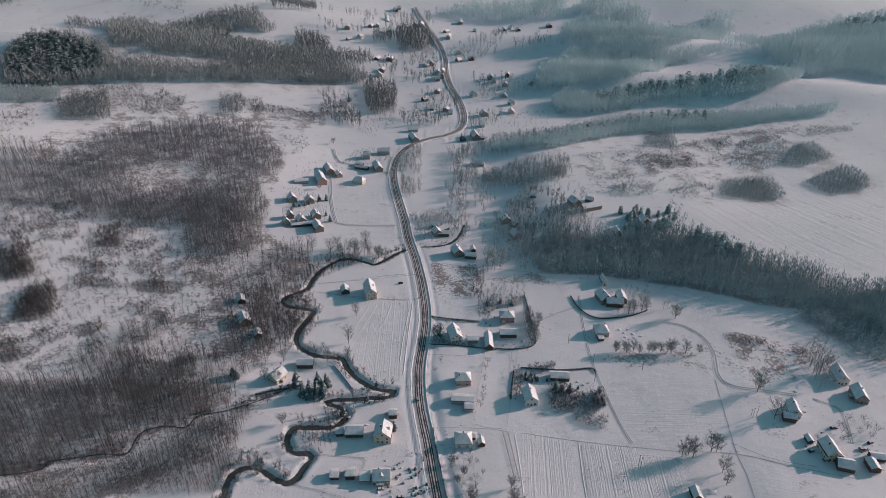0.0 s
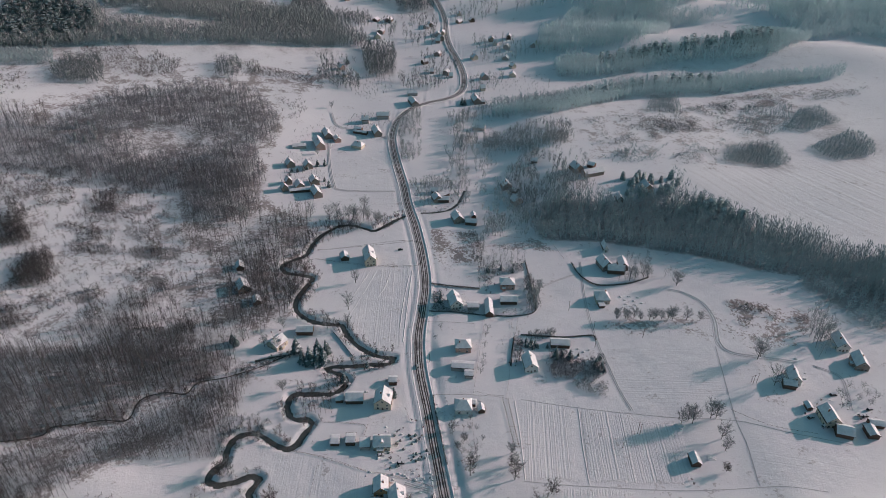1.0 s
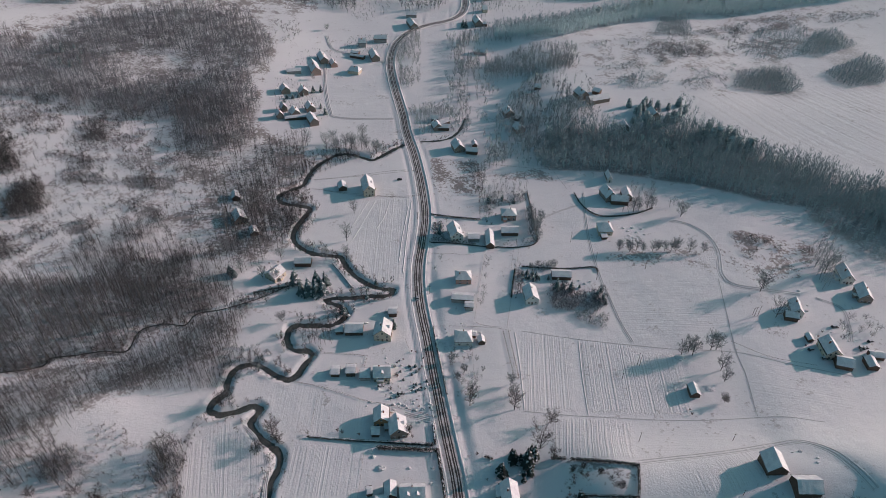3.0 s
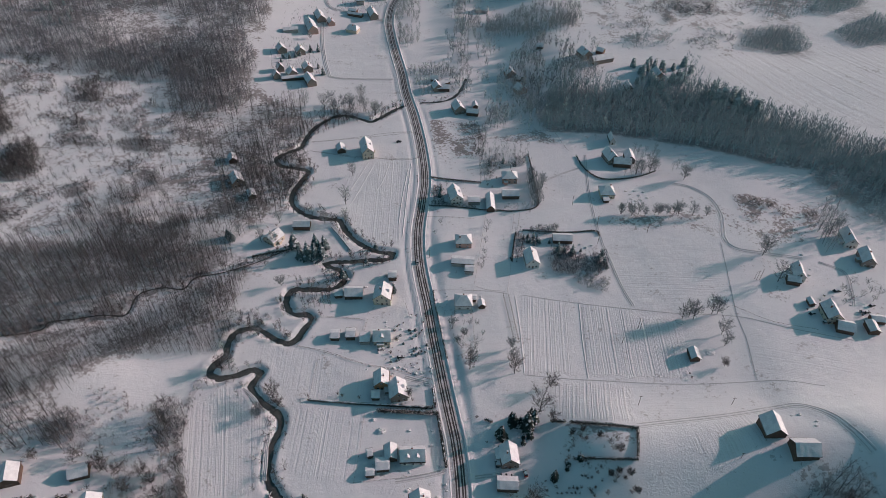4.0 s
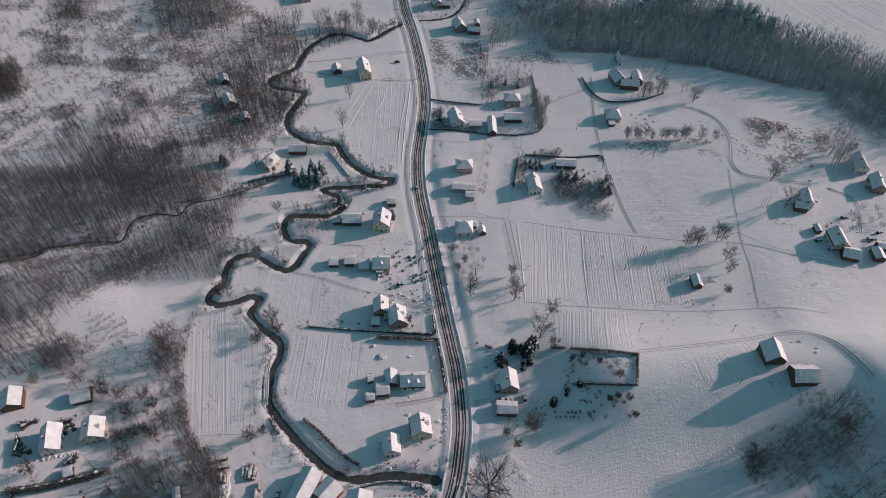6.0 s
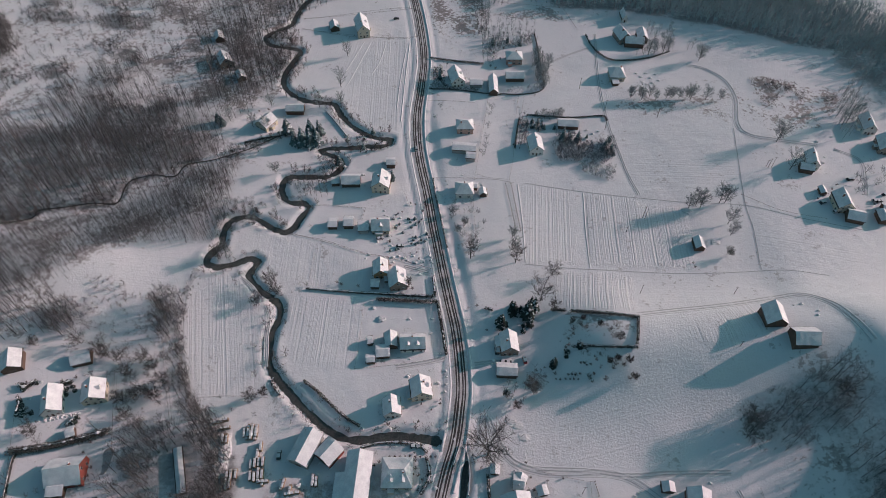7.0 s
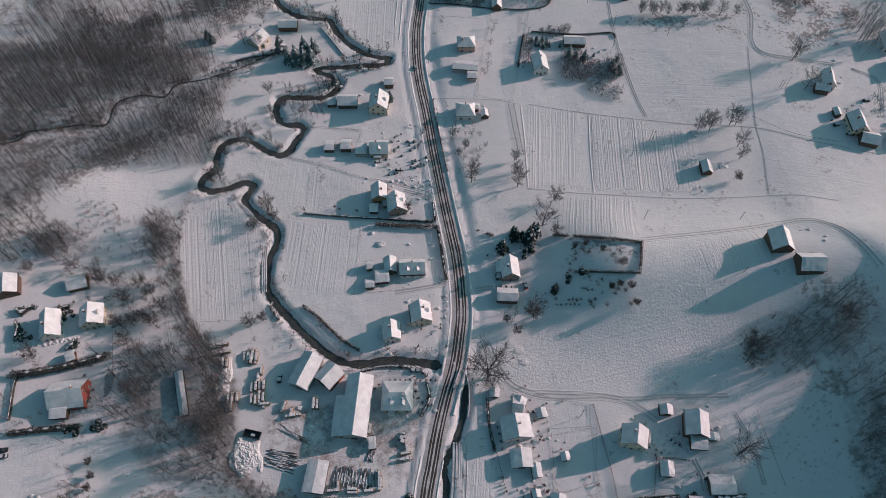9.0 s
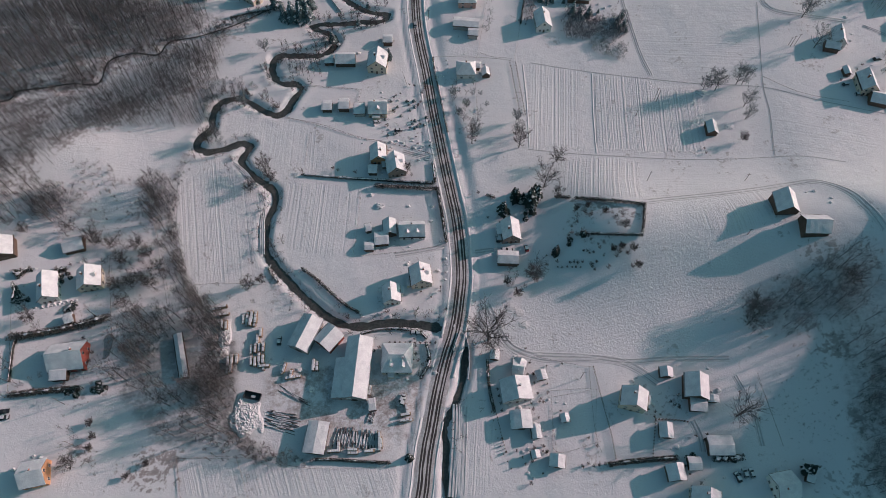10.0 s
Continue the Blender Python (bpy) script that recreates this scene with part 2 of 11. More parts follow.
def off_line(x, y, line):
    """Distance from each place to a line."""
    best = np.full(np.shape(x), 1e9)
    lo, hi = line.min(0) - 40, line.max(0) + 40
    near = (x > lo[0]) & (x < hi[0]) & (y > lo[1]) & (y < hi[1])
    px, py = x[near], y[near]
    d2 = np.full(px.shape, 1e12)
    for a, b in zip(line, line[1:]):
        v = b - a
        t = np.clip(((px - a[0]) * v[0] + (py - a[1]) * v[1]) / max(v @ v, 1e-9), 0, 1)
        d2 = np.minimum(d2, (px - a[0] - t * v[0]) ** 2 + (py - a[1] - t * v[1]) ** 2)
    best[near] = np.sqrt(d2)
    return best


def inside(x, y, poly):
    x, y = np.asarray(x, float), np.asarray(y, float)
    hit = np.zeros(x.shape, bool)
    for (x0, y0), (x1, y1) in zip(poly, poly[1:] + poly[:1]):
        if y0 != y1:
            hit ^= ((y0 > y) != (y1 > y)) & (x < (x1 - x0) * (y - y0) / (y1 - y0) + x0)
    return hit


def spread(n, lo, hi, fine_lo, fine_hi, fine):
    """Grid lines: close together in the middle stretch, wider and wider outside."""
    mid = list(np.arange(fine_lo, fine_hi + fine, fine))
    up, s = [mid[-1]], fine
    while up[-1] < hi:
        s *= 1.07
        up.append(up[-1] + min(s, 60))
    down, s = [mid[0]], fine
    while down[-1] > lo:
        s *= 1.07
        down.append(down[-1] - min(s, 60))
    return np.array(down[:0:-1] + mid + up[1:])


def mesh_of(name, verts, faces, mat, smooth=False):
    me = bpy.data.meshes.new(name)
    me.from_pydata(verts if isinstance(verts, list) else verts.tolist(), [], faces if isinstance(faces, list) else faces.tolist())
    me.materials.append(mat)
    if smooth:
        me.shade_smooth()
    return me


def ground():
    gx, gy = spread(0, -2600, 2800, -230, 235, 1.6), spread(0, -260, 4700, 58, 510, 1.6)
    x, y = np.meshgrid(gx, gy)
    z = ground_z(x, y)
    for line, half, deep in CREEKS:
        d = off_line(x, y, line)
        d = d + 0.55 * np.sin(x * 0.83 + 1.7 * np.sin(y * 0.37)) * np.sin(y * 0.71 + 1.3 * np.sin(x * 0.29))
        z = z - deep * (1 - sstep(half * 0.75, half + 2.0, d)) + 0.05 * half ** 2 * np.exp(-((d - half - 3.2) / 1.6) ** 2) * (1 + np.sin(x * 0.4) * np.sin(y * 0.33))
    d = off_line(x, y, ROAD)
    z = z - 0.25 * (1 - sstep(3.2, 4.4, d)) + 0.45 * np.exp(-((d - 6.2) / 1.0) ** 2) - 0.5 * np.exp(-((d - 8.6) / 1.2) ** 2)
    ny, nx = x.shape
    verts = np.stack([x, y, z], -1).reshape(-1, 3)
    i = np.arange(nx * ny).reshape(ny, nx)
    faces = np.stack([i[:-1, :-1], i[:-1, 1:], i[1:, 1:], i[1:, :-1]], -1).reshape(-1, 4)
    me = bpy.data.meshes.new("ground")
    me.vertices.add(len(verts))
    me.vertices.foreach_set("co", verts.ravel())
    me.loops.add(faces.size)
    me.loops.foreach_set("vertex_index", faces.ravel())
    me.polygons.add(len(faces))
    me.polygons.foreach_set("loop_start", np.arange(0, faces.size, 4))
    me.update(calc_edges=True)
    me.shade_smooth()
    marks = {k: np.zeros(x.shape) for k in ("scrub", "furrow", "across", "soil", "litter_shade", "rough")}
    for poly, amount in SCRUB:
        marks["scrub"] = np.maximum(marks["scrub"], amount * inside(x, y, poly))
    for poly, turn, amount in FIELDS:
        hit = inside(x, y, poly)
        wide = hit.copy()
        for _ in range(4):
            wide[1:] |= wide[:-1]
            wide[:-1] |= wide[1:]
            wide[:, 1:] |= wide[:, :-1]
            wide[:, :-1] |= wide[:, 1:]
        marks["furrow"][wide] = 0
        marks["furrow"][hit] = min(amount, 1)
        pitch = 0.22 if amount > 1 else 1.0   # wide beds on the far fields
        marks["across"][wide] = pitch * (-x * math.sin(radians(turn)) + y * math.cos(radians(turn)))[wide]
        marks["scrub"][hit] = 0
    for poly, amount in SOIL:
        marks["soil"] = np.maximum(marks["soil"], amount * inside(x, y, poly))
    for poly, amount in LITTER_SHADE:
        marks["litter_shade"] = np.maximum(marks["litter_shade"], amount * inside(x, y, poly))
    for poly, amount in ROUGH:
        marks["rough"] = np.maximum(marks["rough"], amount * inside(x, y, poly))
    for k in ("scrub", "furrow", "soil", "litter_shade", "rough"):
        for _ in range(2):
            a = np.pad(marks[k], 1, mode="edge")
            marks[k] = (a[:-2, 1:-1] + a[2:, 1:-1] + a[1:-1, :-2] + a[1:-1, 2:] + 2 * a[1:-1, 1:-1]) / 6
    for line, half, deep in CREEKS:
        marks["soil"] = np.maximum(marks["soil"], min(1.0, 0.09 * half) * np.exp(-((off_line(x, y, line) - half) / 1.9) ** 2))
    for k, v in marks.items():
        me.attributes.new(k, "FLOAT", "POINT").data.foreach_set("value", v.ravel().astype(np.float32))
    me.materials.append(GROUND)
    tagged(new("ground", me), "snow-covered valley floor and hillsides with dry grass showing through", "ground", kind="structure")


def ribbon(name, line, width, lift, mat, label, category, kind="structure", rows=(0.0,), wander=0.0):
    """A strip laid along a line on the ground; rows: heights added across it, from edge to edge."""
    t = np.gradient(line, axis=0)
    t /= np.linalg.norm(t, axis=1)[:, None] + 1e-9
    side = np.stack([t[:, 1], -t[:, 0]], 1)
    k = max(len(rows), 2)
    add = rows if len(rows) > 1 else (0.0, 0.0)
    wob = np.array([wander * noise.noise((*q, 0.3)) for q in line * 0.25]) if wander else np.zeros(len(line))
    verts = []
    for j in range(k):
        q = line + side * ((j / (k - 1) - 0.5) * width * (1 + wob))[:, None]
        base = ground_z(q[:, 0], q[:, 1]) + lift + add[j] + 0.0016 * np.maximum(0, q[:, 1] - 480)
        verts.append(np.stack([q[:, 0], q[:, 1], base], 1))
    verts = np.stack(verts, 1).reshape(-1, 3)
    n = len(line)
    faces = [(i * k + j, i * k + j + 1, (i + 1) * k + j + 1, (i + 1) * k + j) for i in range(n - 1) for j in range(k - 1)]
    return tagged(new(name, mesh_of(name, verts, faces, mat, True)), label, category, kind=kind)


def offset(line, d):
    t = np.gradient(line, axis=0)
    t /= np.linalg.norm(t, axis=1)[:, None] + 1e-9
    return line + d * np.stack([t[:, 1], -t[:, 0]], 1)


# ---- helpers for things ----


def part(name, bm, mat, parent, label=""):
    """Links a bmesh, or a ready mesh, as one part under a thing."""
    if isinstance(bm, bmesh.types.BMesh):
        me = bpy.data.meshes.new(name)
        bm.to_mesh(me)
        bm.free()
    else:
        me = bm
    if not me.materials:
        me.materials.append(mat)
    ob = new(name, me)
    ob.parent = parent
    return tagged(ob, label)


def thing(name, m, label, category, group=""):
    ob = new(name)
    ob.empty_display_size = 0.5
    ob.matrix_world = m
    return tagged(ob, label, category, group)


def box(bm, x0, x1, y0, y1, z0, z1, bevel=0.0):
    got = bmesh.ops.create_cube(bm, size=1, matrix=Matrix.LocRotScale(((x0 + x1) / 2, (y0 + y1) / 2, (z0 + z1) / 2), None, (x1 - x0, y1 - y0, z1 - z0)))
    if bevel:
        edges = list({e for v in got["verts"] for e in v.link_edges})
        bmesh.ops.bevel(bm, geom=edges, offset=bevel, segments=1, affect="EDGES")
    return bm


def box_mesh(name, mat, *a, bevel=0.0):
    bm = box(bmesh.new(), *a, bevel=bevel)
    me = bpy.data.meshes.new(name)
    bm.to_mesh(me)
    bm.free()
    me.materials.append(mat)
    return me


def prism(bm, ring, axis_from, axis_to, axis="y"):
    """A solid from an outline in x and z, run along y (or an outline in y and z, run along x)."""
    def at(p, a):
        return (p[0], a, p[1]) if axis == "y" else (a, p[0], p[1])
    lo = [bm.verts.new(at(p, axis_from)) for p in ring]
    hi = [bm.verts.new(at(p, axis_to)) for p in ring]
    for i in range(len(ring)):
        j = (i + 1) % len(ring)
        bm.faces.new((lo[i], lo[j], hi[j], hi[i]))
    bm.faces.new(lo[::-1]), bm.faces.new(hi)
    bmesh.ops.recalc_face_normals(bm, faces=bm.faces[:])
    return bm


WINDOW_FRAME = box_mesh("window_frame", FRAME, -0.62, 0.62, -0.06, 0.05, -0.78, 0.78, bevel=0.02)
WINDOW_PANE = box_mesh("window_pane", GLASS, -0.25, 0.25, -0.075, -0.05, -0.68, 0.68)
DOOR_LEAF = box_mesh("door", PAINT["wood"], -0.5, 0.5, -0.08, 0.04, 0.0, 2.05, bevel=0.02)
GATE_LEAF = box_mesh("barn_door", WOOD, -1.4, 1.4, -0.08, 0.04, 0.0, 2.6, bevel=0.03)


def fix(name, me, parent, m, label=""):
    ob = part(name, me, None, parent, label)
    ob.matrix_local = m
    return ob


def window(parent, x, y, z, turn):
    w = fix("window", WINDOW_FRAME, parent, pose(x, y, z, 0, 0, turn))
    for s in (-0.3, 0.3):
        fix("pane", WINDOW_PANE, w, pose(s, 0, 0))


def slab(w0, w1, z0, z1, y0, y1, thick, rough=0.0, rng=None):
    """One roof slope from the eave (w0, z0) to the ridge (w1, z1), with an uneven edge where rough is given."""
    bm = bmesh.new()
    n = 1 if not rough else 7
    k = 1 if not rough else 3
    grid = []
    for layer in (0.0, thick):
        rows = []
        for i in range(n + 1):
            for j in range(k + 1):
                t = j / k
                e = rough * rng.uniform(-1, 1) if (j == 0 and rough) else 0.0
                q = (i / n) * (y1 - y0) + y0 + (rough * rng.uniform(-1, 1) if rough and i in (0, n) else 0.0)
                lift = layer * (1.0 if not rough else (0.55 if (j == 0 or i in (0, n)) else rng.uniform(0.8, 1.15)))
                rows.append(bm.verts.new((w0 + (w1 - w0) * t + e * (1 if w1 < w0 else -1), q, z0 + (z1 - z0) * t + lift)))
        grid.append(rows)
    m = k + 1
    for g, flip in ((grid[0], True), (grid[1], False)):
        for i in range(n):
            for j in range(k):
                f = [g[i * m + j], g[i * m + j + 1], g[(i + 1) * m + j + 1], g[(i + 1) * m + j]]
                bm.faces.new(f[::-1] if flip else f)
    rim = [i * m for i in range(n + 1)] + [n * m + j for j in range(1, m)] + [i * m + k for i in range(n - 1, -1, -1)] + [j for j in range(k - 1, 0, -1)]
    for a, b in zip(rim, rim[1:] + rim[:1]):
        bm.faces.new((grid[0][a], grid[0][b], grid[1][b], grid[1][a]))
    bmesh.ops.recalc_face_normals(bm, faces=bm.faces[:])
    return bm


def house(x, y, turn, long, wide, eave, rise, paint="cream", kind="house", label="", chimneys=1, hip=0.0, storeys=1, snow=1.0, far=False, dormers=0, roof=None):
    """A gabled or hipped building; its ridge runs along its own y, which is turned from the plan's y."""
    rng = random.Random(int(x * 7 + y * 13))
    z = min(z_at(x + a, y + b) for a in (-wide / 2, wide / 2) for b in (-wide / 2, wide / 2))
    z = max(z, z_at(x, y) - 0.8)
    names = {"house": "house", "barn": "barn", "shed": "shed", "hall": "sawmill_hall"}
    label = label or {"house": paint + " rendered village house under a snow-covered roof",
                      "barn": "wooden barn with a snow-covered roof in a farmyard",
                      "shed": "small " + paint + " shed with snow lying on its roof", "hall": "long sawmill hall with a snow-covered roof"}[kind]
    ob = thing(names[kind], pose(x, y, z, 0, 0, turn), label, "house" if kind == "house" else "building", "village buildings")
    a, b = wide / 2, long / 2
    BUILT.append((x, y, max(a, b) + 1.5))
    top = eave + rise
    bm = bmesh.new()
    if hip:
        box(bm, -a, a, -b, b, -1.2, eave)
    else:
        prism(bm, [(-a, -1.2), (a, -1.2), (a, eave), (0, top), (-a, eave)], -b, b)
    part("wall", bm, PAINT[paint], ob)
    over, oy = 0.55, 0.45
    drop = over * rise / a
    cover = roof or (SHEET if kind in ("barn", "hall") and rng.random() < 0.5 else TILE)
    if hip:
        for name, lift, grow, mat in (("roof", 0.0, over, cover), ("snow_cover", 0.2, over - 0.06, SNOW)):
            bm = bmesh.new()
            e, r = eave - drop + lift, top + lift
            base = [bm.verts.new(p) for p in ((-a - grow, -b - grow, e), (a + grow, -b - grow, e), (a + grow, b + grow, e), (-a - grow, b + grow, e))]
            skirt = [bm.verts.new((v.co.x * 0.985, v.co.y * 0.985, v.co.z + 0.22)) for v in base]
            ridge = [bm.verts.new((0, -b * (1 - hip), r + 0.2)), bm.verts.new((0, b * (1 - hip), r + 0.2))]
            for i in range(4):
                bm.faces.new((base[i], base[(i + 1) % 4], skirt[(i + 1) % 4], skirt[i]))
            bm.faces.new((skirt[0], skirt[1], ridge[0])), bm.faces.new((skirt[1], skirt[2], ridge[1], ridge[0]))
            bm.faces.new((skirt[2], skirt[3], ridge[1])), bm.faces.new((skirt[3], skirt[0], ridge[0], ridge[1]))
            bm.faces.new(base[::-1])
            part(name, bm, mat, ob)
    else:
        for s in (-1, 1):
            part("roof", slab(s * (a + over), 0, eave - drop, top, -b - oy, b + oy, 0.18), cover, ob)
            if snow:
                bare = rng.choice((0.05, 0.05, 0.18, 0.4))
                part("snow_cover", slab(s * (a + over - bare), 0, eave - drop + bare * rise / a + 0.182, top + 0.182, -b - oy + 0.05, b + oy - 0.05, 0.26, 0.10, rng), SNOW, ob)
    for i in range(chimneys):
        cx, cy = a * rng.uniform(0.1, 0.35) * rng.choice((-1, 1)), b * rng.uniform(-0.5, 0.5)
        cz = top - abs(cx) * rise / a
        bm = box(bmesh.new(), cx - 0.35, cx + 0.35, cy - 0.35, cy + 0.35, cz - 0.6, top + 0.9, 0.02)
        c = part("chimney", bm, BRICK, ob)
        part("chimney_cap", box(bmesh.new(), cx - 0.45, cx + 0.45, cy - 0.45, cy + 0.45, top + 0.9, top + 1.08, 0.03), SNOW, c)
    for i in range(dormers):
        dy = (i + 0.5) / dormers * long * 0.8 - long * 0.4
        s = 1
        dz = eave + rise * 0.3
        d = part("dormer", prism(bmesh.new(), [(dy - 0.9, dz), (dy + 0.9, dz), (dy + 0.9, dz + 1.0), (dy, dz + 1.7), (dy - 0.9, dz + 1.0)], s * a * 0.75, 0.0, "x"), PAINT[paint], ob)
        for q in (-1, 1):
            bm = bmesh.new()
            prism(bm, [(dy + q * 1.15, dz + 0.85), (dy, dz + 1.75), (dy, dz + 2.05), (dy + q * 1.15, dz + 1.15)], s * (a * 0.75 + 0.25), 0.0, "x")
            part("dormer_snow", bm, SNOW, d)
    if far:
        return ob
    if kind in ("barn", "hall"):
        for s in ((-1,) if kind == "barn" else (-1, 1)):
            fix("barn_door", GATE_LEAF, ob, pose(0, s * (b + 0.02), -0.1, 0, 0, 0 if s < 0 else 180), "dark plank double door")
    else:
        levels = [1.55] + ([4.2] if eave > 4.4 else [])
        if kind == "house":
            for lz in levels:
                for s in (-1, 1):
                    for k in (-0.27, 0.27):
                        window(ob, k * wide, s * (b + 0.02), lz, 0 if s < 0 else 180)
                    n = max(2, int(long / 3.6))
                    for k in range(n):
                        window(ob, s * (a + 0.02), (k + 0.5) / n * long - b, lz, 90 if s > 0 else -90)
            if not hip and rise > 2.2:
                for s in (-1, 1):
                    window(ob, 0, s * (b + 0.02), eave + rise * 0.32, 0 if s < 0 else 180)
        if kind == "house" and rng.random() < 0.65:
            side, py = rng.choice((-1, 1)), rng.uniform(-0.3, 0.3) * long
            x0, x1 = sorted((side * a, side * (a + rng.uniform(1.4, 2.4))))
            half = rng.uniform(1.1, 1.9)
            part("porch", box(bmesh.new(), x0, x1, py - half, py + half, -1.0, 2.5), PAINT[paint], ob)
            part("porch_snow", box(bmesh.new(), x0 - 0.2, x1 + 0.2, py - half - 0.25, py + half + 0.25, 2.503, 2.78, 0.09), SNOW, ob)
        fix("door", DOOR_LEAF, ob, pose(0.0, -b - 0.02, 0, 0, 0, 0), "brown entrance door")
    return ob


# ---- trees ----


def strips(segs):
    """Tapered three-sided sticks: rows of start, end, radius at start and end."""
    a, b, r0, r1 = segs[:, 0:3], segs[:, 3:6], segs[:, 6], segs[:, 7]
    d = b - a
    d /= np.linalg.norm(d, axis=1)[:, None] + 1e-9
    u = np.cross(d, np.where(np.abs(d[:, 2:3]) > 0.9, (1.0, 0, 0), (0, 0, 1.0)))
    u /= np.linalg.norm(u, axis=1)[:, None] + 1e-9
    v = np.cross(d, u)
    pts = []
    for c, r in ((a, r0), (b, r1)):
        for ang in (0, 2.094, 4.189):
            pts.append(c + r[:, None] * (u * math.cos(ang) + v * math.sin(ang)))
    verts = np.stack(pts, 1).reshape(-1, 3)
    base = np.arange(len(segs))[:, None, None] * 6
    tris = np.array([(0, 1, 4), (0, 4, 3), (1, 2, 5), (1, 5, 4), (2, 0, 3), (2, 3, 5)])[None] + base
    keep = np.ones(tris.shape[:2], bool)
    keep[r1 < 0.045] = (True, False, True, False, True, False)
    return verts, tris[keep]


def blades(segs, rng, pointed=False):
    """Twigs as thin slips, each turned its own way."""
    a, b = segs[:, 0:3], segs[:, 3:6]
    d = b - a
    d /= np.linalg.norm(d, axis=1)[:, None] + 1e-9
    r = np.random.RandomState(rng.randrange(10 ** 6)).normal(size=a.shape)
    u = np.cross(d, r)
    u /= np.linalg.norm(u, axis=1)[:, None] + 1e-9
    if pointed:
        verts = np.stack([a - u * segs[:, 6:7], a + u * segs[:, 6:7], b], 1).reshape(-1, 3)
        return verts, np.arange(len(verts)).reshape(-1, 3)
    verts = np.stack([a - u * segs[:, 6:7], a + u * segs[:, 6:7], b + u * segs[:, 7:8], b - u * segs[:, 7:8]], 1).reshape(-1, 3)
    return verts, np.arange(len(verts)).reshape(-1, 4)


def joined(*pairs):
    out_v, out_f, n = [], [], 0
    for v, f in pairs:
        out_v.append(v), out_f.append(f + n)
        n += len(v)
    return np.concatenate(out_v), np.concatenate(out_f)


def bare_segments(rng, high, spreadout, limbs, twigs, thick=1.0, fork=0.35, twig=0.045, rise=(0.75, 1.5), sub=0):
    """Trunk, limbs and twigs of a leafless tree as stick rows; trunk and limbs first."""
    r = 0.018 * high * thick
    lean = np.array([rng.uniform(-0.06, 0.06), rng.uniform(-0.06, 0.06)])
    wood, fine = [], []
    mid = np.array([*(lean * high * 0.5), high * 0.5])
    tip = np.array([*(lean * high * 1.4), high * 0.97])
    wood.append((0, 0, -0.3, *mid, r, r * 0.65))
    wood.append((*mid, *tip, r * 0.65, r * 0.12))

    def side(d):
        w = np.array([rng.gauss(0, 1), rng.gauss(0, 1), rng.gauss(0.35, 0.7)])
        w = d * rng.uniform(0.5, 1.2) + w / (np.linalg.norm(w) + 1e-6)
        return w / (np.linalg.norm(w) + 1e-6)

    for i in range(limbs):
        t = fork + (0.9 - fork) * (i + rng.random()) / limbs
        p = mid * t * 2 if t < 0.5 else mid + (tip - mid) * (t - 0.5) * 2
        ang = i * 2.4 + rng.uniform(-0.5, 0.5)
        out = spreadout * high * (0.42 + 0.75 * math.sin(math.pi * (0.06 + 0.92 * t))) * rng.uniform(0.7, 1.15)
        e = p + np.array([math.cos(ang) * out, math.sin(ang) * out, out * rng.uniform(*rise)])
        e[2] = min(e[2], high * rng.uniform(0.92, 1.05))
        knee = p + (e - p) * 0.5 + np.array([math.cos(ang), math.sin(ang), -0.5]) * out * 0.08
        r0 = max(r * 0.38 * (1.2 - t), 0.045)
        wood.append((*p, *knee, r0, r0 * 0.7))
        wood.append((*knee, *e, r0 * 0.7, 0.02))
        long = np.linalg.norm(e - p)
        for k in range(twigs):
            s = 0.12 + 0.88 * (k + rng.random()) / twigs
            q, d = (p + (knee - p) * s * 2, knee - p) if s < 0.5 else (knee + (e - knee) * (s - 0.5) * 2, e - knee)
            d = side(d / np.linalg.norm(d))
            l2 = long * (0.18 + 0.42 * (1.1 - s)) * rng.uniform(0.7, 1.3)
            f = q + d * l2
            fine.append((*q, *f, twig, twig * 0.6))
            for _ in range(sub):
                g = q + (f - q) * rng.uniform(0.25, 0.9)
                h = g + side(d) * l2 * rng.uniform(0.3, 0.6)
                fine.append((*g, *h, twig * 0.75, twig * 0.4))
    return np.array(wood), np.array(fine)


def grow(verts, faces, spots):
    """Copies of a set of tree meshes at spots (x, y, z, turn, size, which) as arrays."""
    out_v, out_f, base = [], [], 0
    for x, y, z, turn, size, which in spots:
        v, f = verts[which], faces[which]
        c, s = math.cos(turn) * size, math.sin(turn) * size
        w = np.empty_like(v)
        w[:, 0], w[:, 1], w[:, 2] = v[:, 0] * c - v[:, 1] * s + x, v[:, 0] * s + v[:, 1] * c + y, v[:, 2] * size + z
        out_v.append(w)
        out_f.append(f + base)
        base += len(v)
    return np.concatenate(out_v), np.concatenate(out_f)


def fill(name, v, f, mat, label, category, kind="stuff"):
    me = bpy.data.meshes.new(name)
    me.vertices.add(len(v))
    me.vertices.foreach_set("co", v.astype(np.float32).ravel())
    n = f.shape[1]
    me.loops.add(f.size)
    me.loops.foreach_set("vertex_index", f.astype(np.int32).ravel())
    me.polygons.add(len(f))
    me.polygons.foreach_set("loop_start", np.arange(0, f.size, n, dtype=np.int32))
    me.update(calc_edges=True)
    me.materials.append(mat)
    return tagged(new(name, me), label, category, kind=kind)


